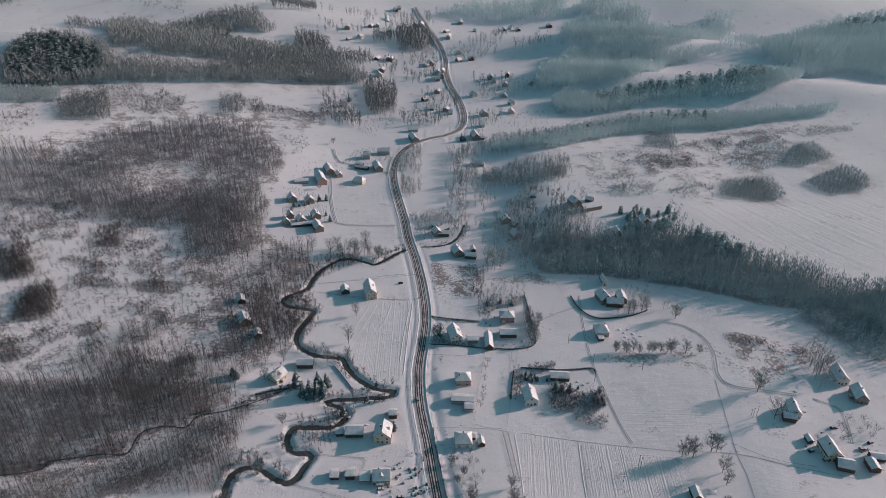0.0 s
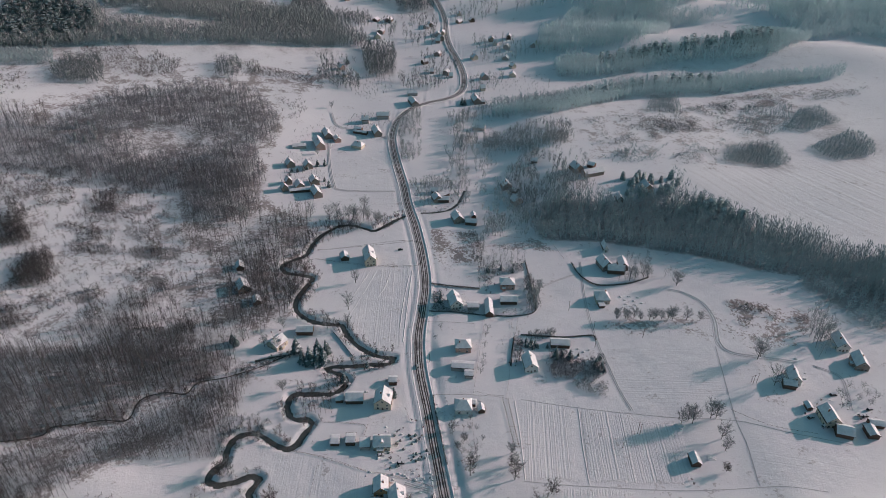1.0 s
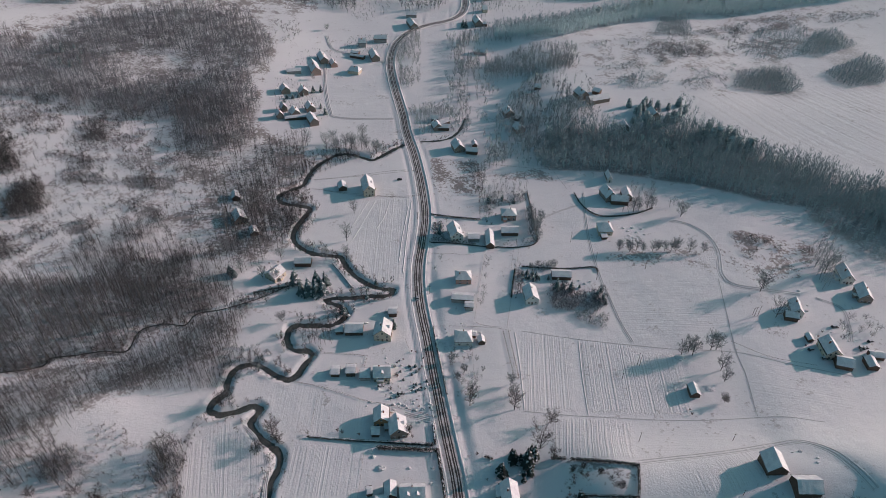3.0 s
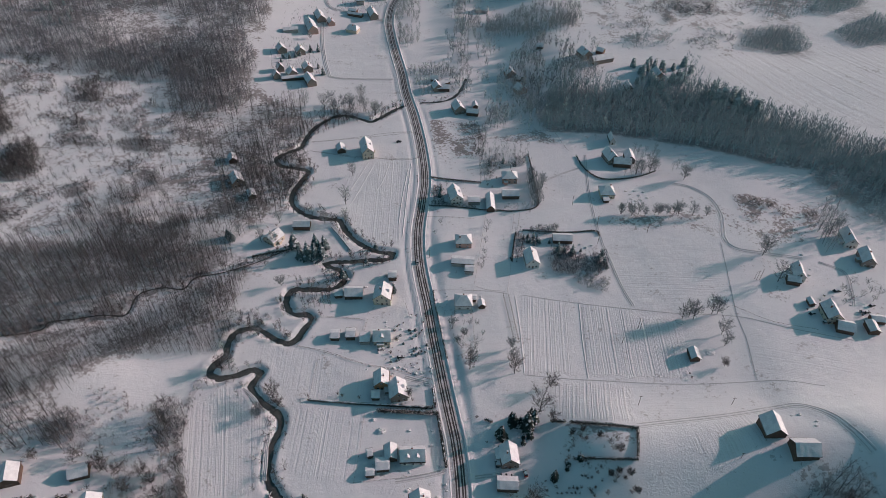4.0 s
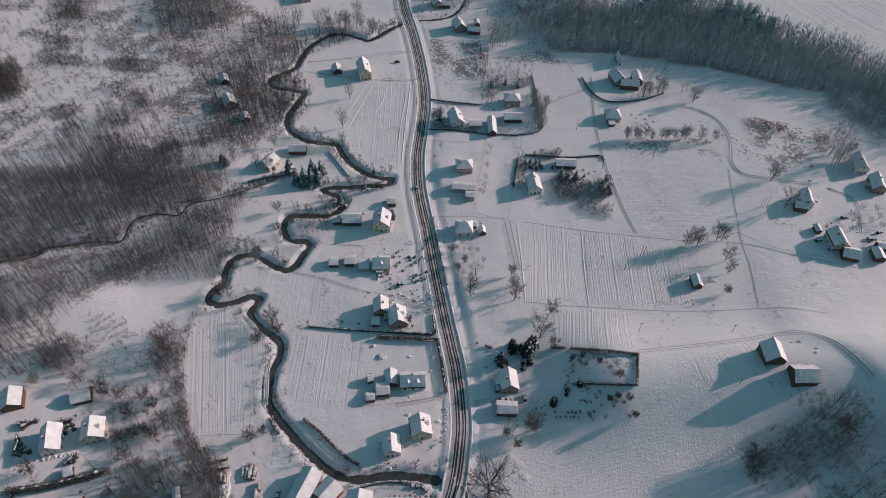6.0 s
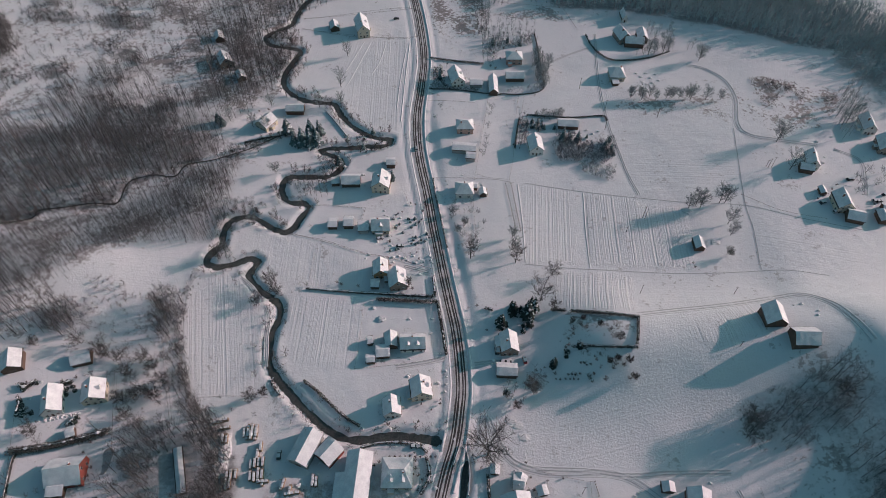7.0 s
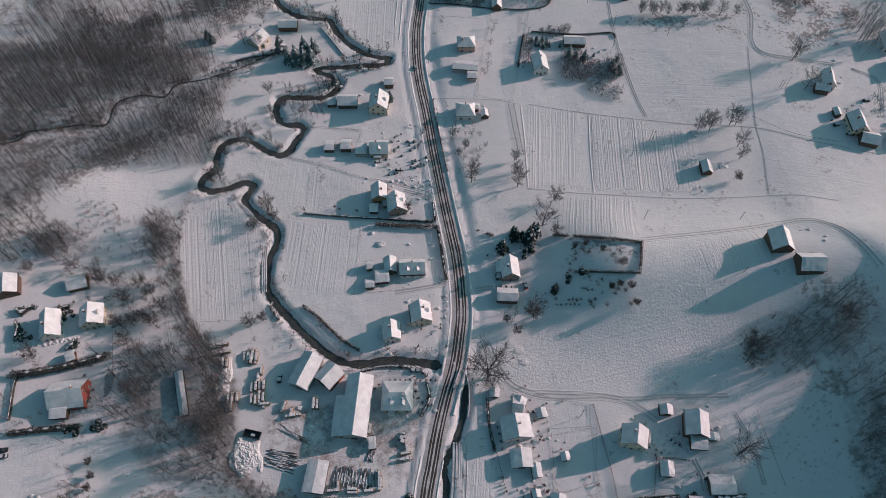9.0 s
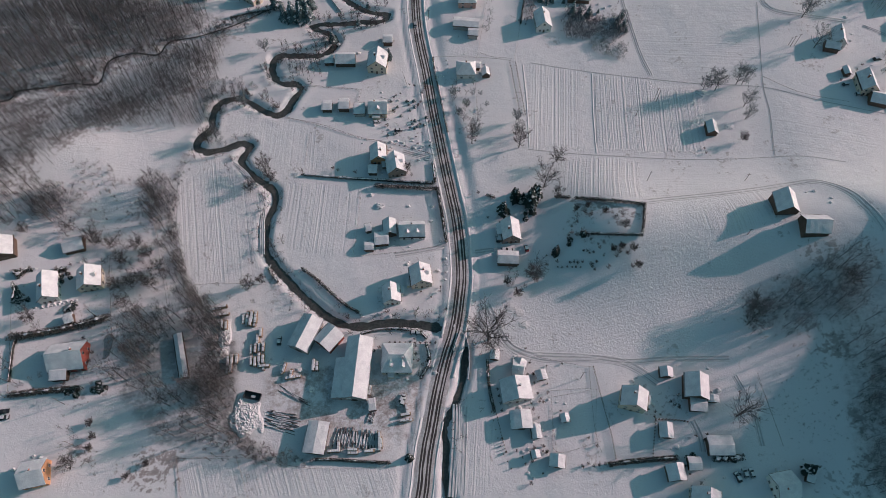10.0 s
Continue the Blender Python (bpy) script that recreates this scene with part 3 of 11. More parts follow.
RNG = random.Random(5)
WOODS = {}
for style, args in {
    "tall": (16.5, 0.098, 8, 5, 0.60, 0.38, 0.06, (1.1, 2.2), 1), "pole": (12.0, 0.07, 6, 5, 0.50, 0.45, 0.045, (1.3, 2.6)), "round": (10.5, 0.24, 10, 8, 0.9, 0.14, 0.065, (0.7, 1.5), 1),
    "grove": (15.0, 0.165, 10, 6, 0.74, 0.26, 0.065, (1.4, 2.9), 2), "hill": (16.0, 0.118, 7, 4, 0.72, 0.36, 0.12, (1.1, 2.3), 1),
    "thicket": (9.0, 0.22, 11, 9, 0.9, 0.06, 0.10, (0.8, 1.9)), "bush": (2.6, 0.50, 6, 3, 1.5, 0.05, 0.12, (0.6, 1.4)), "far": (15.0, 0.2, 5, 6, 0.9, 0.22, 0.24), "dense": (5.0, 0.3, 5, 2, 0.8, 0.1, 0.1),
}.items():
    sets = []
    for _ in range(8):
        wood, fine = bare_segments(RNG, args[0] * RNG.uniform(0.85, 1.1), *args[1:])
        if style == "far":
            fine = []
            for _k in range(24):
                a, t = RNG.uniform(0, 6.283), RNG.random()
                rad = 2.5 * math.sqrt(RNG.random()) * (0.35 + 0.65 * math.sin(3.0 * t))
                p = np.array([rad * math.cos(a), rad * math.sin(a), 15.0 * (0.2 + 0.62 * t)])
                e = p + np.array([p[0] * 0.3 + RNG.uniform(-0.4, 0.4), p[1] * 0.3 + RNG.uniform(-0.4, 0.4), RNG.uniform(1.8, 3.6)])
                fine.append((*p, *e, 0.28, 0.06))
            fine.append((0, 0, -0.5, 0.3, 0.1, 12.0, 0.24, 0.1))
            sets.append(blades(np.array(fine), RNG, True))
        elif style == "dense":
            fine = []
            for _k in range(52):
                a, t = RNG.uniform(0, 6.283), RNG.random()
                rad = 1.9 * math.sqrt(RNG.random()) * (1.0 - 0.6 * t * t)
                p = np.array([rad * math.cos(a), rad * math.sin(a), 4.6 * (0.02 + 0.75 * t)])
                e = p + np.array([p[0] * 0.35 + RNG.uniform(-0.6, 0.6), p[1] * 0.35 + RNG.uniform(-0.6, 0.6), RNG.uniform(0.5, 1.7)])
                fine.append((*p, *e, 0.085, 0.03))
            sets.append(blades(np.array(fine), RNG, True))
        elif style == "bush":
            sets.append(blades(np.concatenate([wood, fine]), RNG, True))
        else:
            sets.append(joined(strips(wood[:2]), blades(np.concatenate([wood[2:], fine]), RNG, True)))
    WOODS[style] = ([s[0] for s in sets], [s[1] for s in sets])


def spruce_arrays(rng, high, wide, tiers, leaves):
    """A conifer of many drooping triangular sprays, with a ragged outline."""
    v, f = [], []
    for i in range(tiers):
        t = (i + 0.3) / tiers
        z0 = high * (0.08 + 0.9 * t)
        reach = wide * (1 - t) ** 0.85
        for k in range(max(4, int(leaves * (1.15 - t)))):
            a = rng.uniform(0, 6.283)
            l = reach * rng.uniform(0.65, 1.12) + 0.15
            w = 0.28 * l + 0.12
            z = z0 + rng.uniform(-0.4, 0.4) * high / tiers
            c, s = math.cos(a), math.sin(a)
            n = len(v)
            v += [(0.05 * c, 0.05 * s, z + 0.22 * l), (l * 0.6 * c - w * s, l * 0.6 * s + w * c, z + 0.02 * l),
                  (l * c, l * s, z - 0.18 * l), (l * 0.6 * c + w * s, l * 0.6 * s - w * c, z + 0.02 * l)]
            f.append((n, n + 1, n + 2, n + 3))
    return np.array(v), np.array(f)


SPRUCE = [spruce_arrays(RNG, 1.0, RNG.uniform(0.17, 0.24), 11, 9) for _ in range(5)]
SPRUCE_SNOW = [(v[:, :] * (0.97, 0.97, 1) + (0, 0, 0.008), f[::4]) for v, f in SPRUCE]


def scatter(poly, spacing, rng, keep_off=True):
    """Loosely even spots inside a plan outline, off road, creek and buildings."""
    xs, ys = [p[0] for p in poly], [p[1] for p in poly]
    nx, ny = int((max(xs) - min(xs)) / spacing) + 1, int((max(ys) - min(ys)) / spacing) + 1
    gx, gy = np.meshgrid(np.arange(nx), np.arange(ny))
    r = np.random.RandomState(rng.randrange(10 ** 6))
    x = min(xs) + (gx + 0.5 + r.uniform(-0.48, 0.48, gx.shape)) * spacing
    y = min(ys) + (gy + 0.5 + r.uniform(-0.48, 0.48, gx.shape)) * spacing
    x, y = x.ravel(), y.ravel()
    ok = inside(x, y, poly)
    if keep_off:
        for line, half, deep in CREEKS:
            ok &= off_line(x, y, line) > half + 0.8
        ok &= off_line(x, y, ROAD) > 7
        for hx, hy, hr in BUILT:
            ok &= np.hypot(x - hx, y - hy) > hr
    return x[ok], y[ok], r


def woods(poly, spacing, style="tall", mat=None, size=1.0, patchy=0.0, holes=(), label="dense leafless woodland on a snowy hillside", name="woodland"):
    x, y, r = scatter(poly, spacing, RNG)
    if patchy:
        lie = np.array([0.6 * noise.noise((a * 0.02, b * 0.02, 7.7)) + 0.8 * noise.noise((a * 0.085, b * 0.085, 1.7)) for a, b in zip(x, y)])
        keep = lie > patchy + r.uniform(-0.12, 0.12, len(x))
        x, y = x[keep], y[keep]
    for gap in holes:
        keep = ~inside(x, y, gap)
        x, y = x[keep], y[keep]
    if not len(x):
        return
    z = ground_z(x, y) - 0.2
    v, f = grow(*WOODS[style], zip(x, y, z, r.uniform(0, 6.283, len(x)), size * r.uniform(0.65, 1.2, len(x)), r.randint(0, 8, len(x))))
    fill(name, v, f, mat or BARK, label, "bushes" if style == "bush" else "trees")


def bank_bushes(line, reach, spacing, size=0.9, trees=0.0):
    """Low growth along both banks of a creek."""
    r = np.random.RandomState(RNG.randrange(10 ** 6))
    walk_along = np.arange(0, len(line) - 1, spacing / 2.5)
    k = walk_along.astype(int)
    for_side = r.choice((-1.0, 1.0), len(k))
    d = offset(line, 1.0) - line
    p = line[k] + d[k] * (for_side * (reach + r.exponential(1.4, len(k))))[:, None] + r.uniform(-1, 1, (len(k), 2))
    ok = (off_line(p[:, 0], p[:, 1], ROAD) > 7) & np.array([noise.noise((a * 0.05, b * 0.05, 3.3)) > -0.25 for a, b in p])
    p = p[ok]
    v, f = grow(*WOODS["bush"], zip(p[:, 0], p[:, 1], ground_z(p[:, 0], p[:, 1]) - 0.5, r.uniform(0, 6.28, len(p)), size * r.uniform(0.4, 1.5, len(p)), r.randint(0, 8, len(p))))
    fill("bank_growth", v, f, TWIG, "dry bushes and reeds along the creek banks", "bushes")
    p = p[r.uniform(0, 1, len(p)) < trees] if trees else p[:0]
    if len(p):
        v, f = grow(*WOODS["thicket" if trees > 0.3 else "round"], zip(p[:, 0], p[:, 1], ground_z(p[:, 0], p[:, 1]) - 0.6, r.uniform(0, 6.28, len(p)), r.uniform(0.25, 0.65 + 0.6 * trees, len(p)), r.randint(0, 8, len(p))))
        fill("bank_trees", v, f, TWIG, "leafless alders and willows along the creek", "trees")


def spruces(poly, spacing, high, label="dark spruce plantation dusted with snow", snow=True, mat=None):
    x, y, r = scatter(poly, spacing, RNG)
    if not len(x):
        return
    z = ground_z(x, y) - 0.2
    spots = list(zip(x, y, z, r.uniform(0, 6.283, len(x)), high * r.uniform(0.7, 1.15, len(x)), r.randint(0, 5, len(x))))
    fill("spruce_wood", *grow([s[0] for s in SPRUCE], [s[1] for s in SPRUCE], spots), mat or NEEDLE, label, "trees")
    if snow:
        fill("spruce_snow", *grow([s[0] for s in SPRUCE_SNOW], [s[1] for s in SPRUCE_SNOW], spots), SNOW, "snow lying on spruce branches", "snow")


def tree(x, y, high, wide=0.26, label="solitary leafless tree standing in the snow", group="single trees", dense=1.0, mat=None, thick=1.15, twig=0.068):
    rng = random.Random(int(x * 31 + y * 17))
    ob = thing("bare_tree", pose(x, y, z_at(x, y) - 0.1), label, "tree", group)
    wood, fine = bare_segments(rng, high, wide * 1.15, int(18 * dense), int(14 * dense), thick, 0.13, twig, (0.6, 1.7), 3)
    v, f = strips(wood)
    part("trunk", mesh_of("trunk", v, f, BARK), None, ob)
    v, f = blades(fine, rng, True)
    # crowns go paler with distance: haze painted into the twig colour
    part("crown", mesh_of("crown", v, f, mat or (HAZE_PALE_TWIG if y > 330 else HAZE_GREY_TWIG if y > 240 else TWIG)), None, ob)


def spruce(x, y, high, wide=0.22, label="dark green spruce with snow on its boughs", group="garden conifers"):
    rng = random.Random(int(x * 31 + y * 17))
    ob = thing("spruce", pose(x, y, z_at(x, y) - 0.1), label, "tree", group)
    v, f = spruce_arrays(rng, high, wide * high, 16, 16)
    # beyond y 240 the needle colour includes haze
    part("crown", mesh_of("crown", v, f, HAZE_GREY_NEEDLE if y > 240 else NEEDLE), None, ob)
    tagged(part("bough_snow", mesh_of("snow", v * (0.97, 0.97, 1) + (0, 0, 0.06), f[::6], SNOW), None, ob), kind="stuff")
    v, f = strips(np.array([(0, 0, -0.3, 0, 0, high * 0.9, 0.02 * high, 0.03)]))
    part("trunk", mesh_of("trunk", v, f, BARK), None, ob)


def shrub(x, y, high, mat=None, label="small leafless garden shrub in the snow"):
    rng = random.Random(int(x * 31 + y * 17))
    wood, fine = bare_segments(rng, high, 0.45, 9, 7, 1.6, 0.05, 0.09, sub=1)
    v, f = joined(strips(wood), blades(fine, rng, True))
    ob = new("shrub", mesh_of("shrub", v, f, mat or BRUSH))
    ob.matrix_world = pose(x, y, z_at(x, y))
    return tagged(ob, label, "shrub", "garden shrubs")


def hedge(points, high, thick, label="clipped brown hedge capped with snow", snow=0.6):
    """A hedge of many small leaf clumps along a line, with a broken cap of snow."""
    line = smooth_line(points, 0.55)
    rng = random.Random(int(line[0][0] * 31 + line[0][1] * 17))
    x0, y0 = line[0]
    ob = thing("hedge", pose(x0, y0, 0), label, "hedge", "hedges")
    v, f, sv, sf = [], [], [], []
    for px, py in line:
        zg = z_at(px, py)
        for k in range(int((16 + 10 * thick) * (1.3 if snow < 0.4 else 1.0))):
            c = np.array([px - x0 + rng.uniform(-0.42, 0.42) * thick, py - y0 + rng.uniform(-0.42, 0.42) * thick, zg + high * rng.uniform(0.1, 0.95)])
            n = len(v)
            for _ in range(3):
                v.append(tuple(c + np.array([rng.uniform(-0.4, 0.4), rng.uniform(-0.4, 0.4), rng.uniform(-0.4, 0.4)])))
            f.append((n, n + 1, n + 2))
    t = np.gradient(line, axis=0)
    t /= np.linalg.norm(t, axis=1)[:, None] + 1e-9
    for i, (px, py) in enumerate(line):
        h = z_at(px, py) + high * (0.96 + 0.06 * rng.uniform(-1, 1))
        w = thick * 0.42 * max(0.03, snow - 0.35 + 1.1 * noise.noise((px * 0.55, py * 0.55, 2.0)))
        for q, up in ((-w, 0.0), (0.0, 0.2), (w, 0.0)):
            sv.append((px - x0 + t[i, 1] * q, py - y0 - t[i, 0] * q, h + up))
        if i:
            n = 3 * i
            sf += [(n - 3, n - 2, n + 1, n), (n - 2, n - 1, n + 2, n + 1)]
    part("foliage", mesh_of("foliage", v, f, HEDGE), None, ob)
    if sv:
        part("snow_cap", mesh_of("snow_cap", sv, sf, SNOW), None, ob)


POST = box_mesh("post", WOOD, -0.07, 0.07, -0.07, 0.07, -0.2, 1.3)


def fence(points, gap=2.5, rails=1, high=1.0, label="low garden fence of wooden posts and rails"):
    line = smooth_line(points, gap)
    x0, y0 = line[0]
    ob = thing("fence", pose(x0, y0, 0), label, "fence", "garden fences")
    for px, py in line:
        fix("post", POST, ob, pose(px - x0, py - y0, z_at(px, py)) @ Matrix.Diagonal((2, 2, 1, 1) if not rails else (0.6, 0.6, 0.6, 1)))
    for k in range(rails):
        h = high * (0.5 + 0.2 * k)
        v = [(px - x0 + a, py - y0 + a, z_at(px, py) + h + b) for px, py in line for a, b in ((-0.03, -0.03), (0.03, -0.03), (0.0, 0.04))]
        f = [(3 * i + j, 3 * i + (j + 1) % 3, 3 * i + 3 + (j + 1) % 3, 3 * i + 3 + j) for i in range(len(line) - 1) for j in range(3)]
        part("rail", mesh_of("rail", v, f, WOOD), None, ob)


def pole(x, y, high=9.0, arm=0.0):
    ob = thing("utility_pole", pose(x, y, z_at(x, y)), "tall wooden utility pole with a crossarm", "pole", "utility poles")
    v, f = strips(np.array([(0, 0, -0.5, 0, 0, high, 0.16, 0.1)]))
    part("pole", mesh_of("pole", v, f, WOOD), None, ob)
    c, s = math.cos(radians(arm)), math.sin(radians(arm))
    v, f = strips(np.array([(-0.9 * c, -0.9 * s, high - 0.5, 0.9 * c, 0.9 * s, high - 0.5, 0.07, 0.07)]))
    part("crossarm", mesh_of("crossarm", v, f, WOOD), None, ob)


WHEEL = bpy.data.meshes.new("wheel")
bm = bmesh.new()
bmesh.ops.create_cone(bm, cap_ends=True, segments=12, radius1=0.31, radius2=0.31, depth=0.2, matrix=pose(0, 0, 0, 0, 90, 0))
bm.to_mesh(WHEEL)
bm.free()
WHEEL.materials.append(RUBBER)


def car(x, y, turn, paint=0, snowy=True, label="parked car with snow on its roof and bonnet"):
    ob = thing("car", pose(x, y, z_at(x, y) + 0.04, 0, 0, turn), label, "car", "cars")
    side = [(-2.1, 0.35), (2.1, 0.35), (2.15, 0.75), (1.2, 0.92), (-1.9, 0.95), (-2.12, 0.8)]
    part("body", prism(bmesh.new(), side, -0.85, 0.85, "y"), CARS[paint], ob)
    cab = [(-1.7, 0.95), (1.05, 0.92), (0.35, 1.42), (-1.25, 1.45)]
    part("cabin", prism(bmesh.new(), cab, -0.74, 0.74, "y"), GLASS, ob, "dark glazed cabin")
    part("roof_panel", box(bmesh.new(), -1.22, 0.34, -0.72, 0.72, 1.455, 1.5, 0.02), CARS[paint], ob)
    if snowy:
        part("snow_cover", box(bmesh.new(), -1.3, 0.4, -0.76, 0.76, 1.502, 1.64, 0.06), SNOW, ob)
        part("bonnet_snow", box(bmesh.new(), 1.1, 2.0, -0.78, 0.78, 0.93, 1.02, 0.04), SNOW, ob)
    for wx in (-1.3, 1.35):
        for wy in (-0.8, 0.8):
            fix("wheel", WHEEL, ob, pose(wx, wy, 0.31, 0, 0, 90))


PLANK = box_mesh("plank", FRESH_WOOD, -2.2, 2.2, -0.17, 0.17, -0.05, 0.05)


def timber_stack(x, y, turn, layers=8, across=3):
    """Boards stacked on bearers under a lid of snow."""
    ob = thing("timber_stack", pose(x, y, z_at(x, y) + 0.1, 0, 0, turn), "stack of sawn boards in a yard, topped with snow", "timber stack", "timber stacks")
    rng = random.Random(int(x * 31 + y * 17))
    layers = rng.choice((6, 8, 9, 10))
    for q in (-1.5, 1.5):
        part("bearer", box(bmesh.new(), q - 0.08, q + 0.08, -0.8, 0.8, -0.15, 0.0), WOOD, ob)
    for k in range(layers):
        for j in range(across):
            if j in (0, across - 1) or k == layers - 1:
                fix("plank", PLANK, ob, pose(rng.uniform(-0.12, 0.12), (j - across / 2 + 0.5) * 0.38, 0.05 + k * 0.2, 0, 0, rng.uniform(-1.0, 1.0)))
        if k < layers - 1:
            part("spacer", box(bmesh.new(), -1.6, 1.6, -across * 0.13, across * 0.13, 0.1 + k * 0.2, 0.2 + k * 0.2), WOOD, ob)
    top = 0.1 + (layers - 1) * 0.2
    at, end = -2.1, 2.1
    while at < end - 0.5:
        to = min(at + rng.uniform(1.0, 2.6), end)
        part("snow_lid", box(bmesh.new(), at, to - rng.uniform(0.06, 0.2), -across * 0.17, across * 0.17, top, top + rng.uniform(0.14, 0.3), 0.07), SNOW, ob)
        at = to


LOG = bpy.data.meshes.new("log")
bm = bmesh.new()
bmesh.ops.create_cone(bm, cap_ends=True, segments=8, radius1=0.19, radius2=0.13, depth=1, matrix=pose(0, 0, 0, 0, 90, 0))
bm.to_mesh(LOG)
bm.free()
LOG.materials.append(BARK)


def log_pile(x, y, turn, count, long, gap=0.5):
    ob = thing("log_pile", pose(x, y, z_at(x, y), 0, 0, turn), "row of felled logs lying in the yard, powdered with snow", "log pile", "log piles")
    rng = random.Random(int(x * 31 + y * 17))
    for i in range(count):
        l = long * rng.uniform(0.6, 1.1)
        m = pose(rng.uniform(-0.08, 0.08) * long, (i - count / 2) * gap * rng.uniform(0.9, 1.1), 0.18 + 0.2 * (i % 3 == 1), 0, 0, rng.uniform(-7, 7))
        log = fix("log", LOG, ob, m @ Matrix.Diagonal((l, 1, 1, 1)))
        a = rng.uniform(-0.48, -0.2) * l
        fix("snow_cap", box_part(a, a + l * rng.uniform(0.4, 0.65), 0.13), ob, m)


def box_part(x0, x1, half):
    bm = box(bmesh.new(), x0, x1, -half, half, 0.12, 0.23, 0.05)
    me = bpy.data.meshes.new("snow_cap")
    bm.to_mesh(me)
    bm.free()
    me.materials.append(SNOW)
    return me


def snow_heap(x, y, turn, long, wide, high, label):
    """One broad mound of tipped snow, broken into lumps."""
    n, v = 56, []
    for j in range(n + 1):
        for i in range(n + 1):
            u, w = 2 * i / n - 1, 2 * j / n - 1
            p = Vector((u * wide, w * long, 0))
            k = max(0.0, 1 - (u * u + w * w) * (1.1 + 0.9 * noise.noise(p * 0.13 + Vector((x, y, 0)))))
            lump = 0.55 * abs(noise.noise(p * 0.16 + Vector((y, x, 0)))) + 0.5 * abs(noise.noise(p * 0.42)) + 0.22 * noise.noise(p * 1.1)
            v.append((u * wide / 2, w * long / 2, high * (k ** 0.7) * (0.4 + lump) - 0.05))
    f = [(j * (n + 1) + i, j * (n + 1) + i + 1, (j + 1) * (n + 1) + i + 1, (j + 1) * (n + 1) + i) for j in range(n) for i in range(n)]
    ob = new("snow_mound", mesh_of("snow_mound", v, f, BANK_SNOW))
    ob.matrix_world = pose(x, y, z_at(x, y), 0, 0, turn)
    tagged(ob, label, "snow heap")


def parapet(points, high, thick, label, name="bridge_parapet"):
    """A low concrete wall with snow lying along its top."""
    line = smooth_line(points, 1.5)
    x0, y0 = line[0]
    ob = thing(name, pose(x0, y0, 0), label, "wall")
    d = offset(line, 1.0) - line
    for part_name, half, lo, hi, mat in (("wall", thick / 2, -1.8, high, CONCRETE), ("snow_cap", thick / 2 + 0.04, high + 0.003, high + 0.14, SNOW)):
        v = [(px - x0 + nx * a, py - y0 + ny * a, z_at(px, py) + h) for (px, py), (nx, ny) in zip(line, d) for a, h in ((-half, lo), (half, lo), (half * 0.9, hi), (-half * 0.9, hi))]
        n = len(line)
        f = [(4 * i + j, 4 * i + (j + 1) % 4, 4 * i + 4 + (j + 1) % 4, 4 * i + 4 + j) for i in range(n - 1) for j in range(4)] + [(3, 2, 1, 0), (4 * n - 4, 4 * n - 3, 4 * n - 2, 4 * n - 1)]
        part(part_name, mesh_of(part_name, v, f, mat), None, ob)


def skip(x, y, turn, long, wide, high):
    """An open steel container standing in the yard."""
    ob = thing("steel_skip", pose(x, y, z_at(x, y) + 0.02, 0, 0, turn), "dark open steel skip with snow inside, in a timber yard", "container")
    a, b = wide / 2, long / 2
    part("floor_plate", box(bmesh.new(), -a, a, -b, b, 0, 0.1), CARS[0], ob)
    for q in (-1, 1):
        part("side_panel", box(bmesh.new(), q * a - 0.06, q * a + 0.06, -b, b, 0.1, high, 0.02), CARS[0], ob)
        part("end_panel", box(bmesh.new(), -a + 0.07, a - 0.07, q * b - 0.06, q * b + 0.06, 0.1, high, 0.02), CARS[0], ob)
    part("snow_load", box(bmesh.new(), -0.5 * a, 0.3 * a, -0.35 * b, 0.2 * b, 0.1, 0.45, 0.15), SNOW, ob)


def heap(x, y, wide, high, mat=None, label="heap of ploughed snow at the yard's edge", name="snow_mound"):
    bm = bmesh.new()
    bmesh.ops.create_icosphere(bm, subdivisions=3 if wide > 1.5 else 2, radius=1)
    for v in bm.verts:
        k = 1 + 0.4 * noise.noise(v.co * 2.1 + Vector((x, y, 0))) + 0.22 * noise.noise(v.co * 5.3 + Vector((y, x, 0)))
        v.co = Vector((v.co.x * wide * k, v.co.y * wide * k * 0.8, max(v.co.z, -0.15) * high * k))
    me = bpy.data.meshes.new(name)
    bm.to_mesh(me)
    bm.free()
    me.materials.append(mat or BANK_SNOW)
    ob = new(name, me)
    ob.matrix_world = pose(x, y, z_at(x, y))
    tagged(ob, label, "snow heap")


# ---- the plan ----
ROAD = smooth_line([(-17.2, -6.5), (-14.2, 33.5), (-8, 63.5), (-6.9, 74.7), (-5.8, 83.6), (-4.3, 91.7), (-2.3, 103.7), (0.3, 116.1), (2.5, 124.7), (4.6, 131.3), (6.4, 140), (7.7, 149.8), (8.6, 158.4), (8.7, 167.3), (7.7, 182.7), (6.2, 195.5), (3.7, 208.9), (0.5, 226.3), (-2.6, 244.7), (-5.8, 264), (-9.6, 288.7), (-13.2, 308.2), (-15.9, 326.5), (-17.3, 345.6)]
    + [(-17.3, 364.7), (-15.2, 393), (-14.3, 423.9), (-18.3, 465.6), (-25.7, 512.3), (-34.6, 554.9), (-40.1, 591.7), (-50.4, 645.4), (-57.7, 690.5), (-59.9, 723.2), (-56.2, 763.9), (-42.1, 800.3), (-20.4, 822.7), (4.6, 837.4), (21.9, 859.1), (29.1, 893.2), (28.7, 942.1), (21.3, 1001.7), (10.2, 1056.3), (4.8, 1113.9), (3.1, 1206.6), (-6.6, 1265.9), (-21.6, 1333.3), (-42.5, 1484.6), (-69.9, 1710.6)], 2.5)
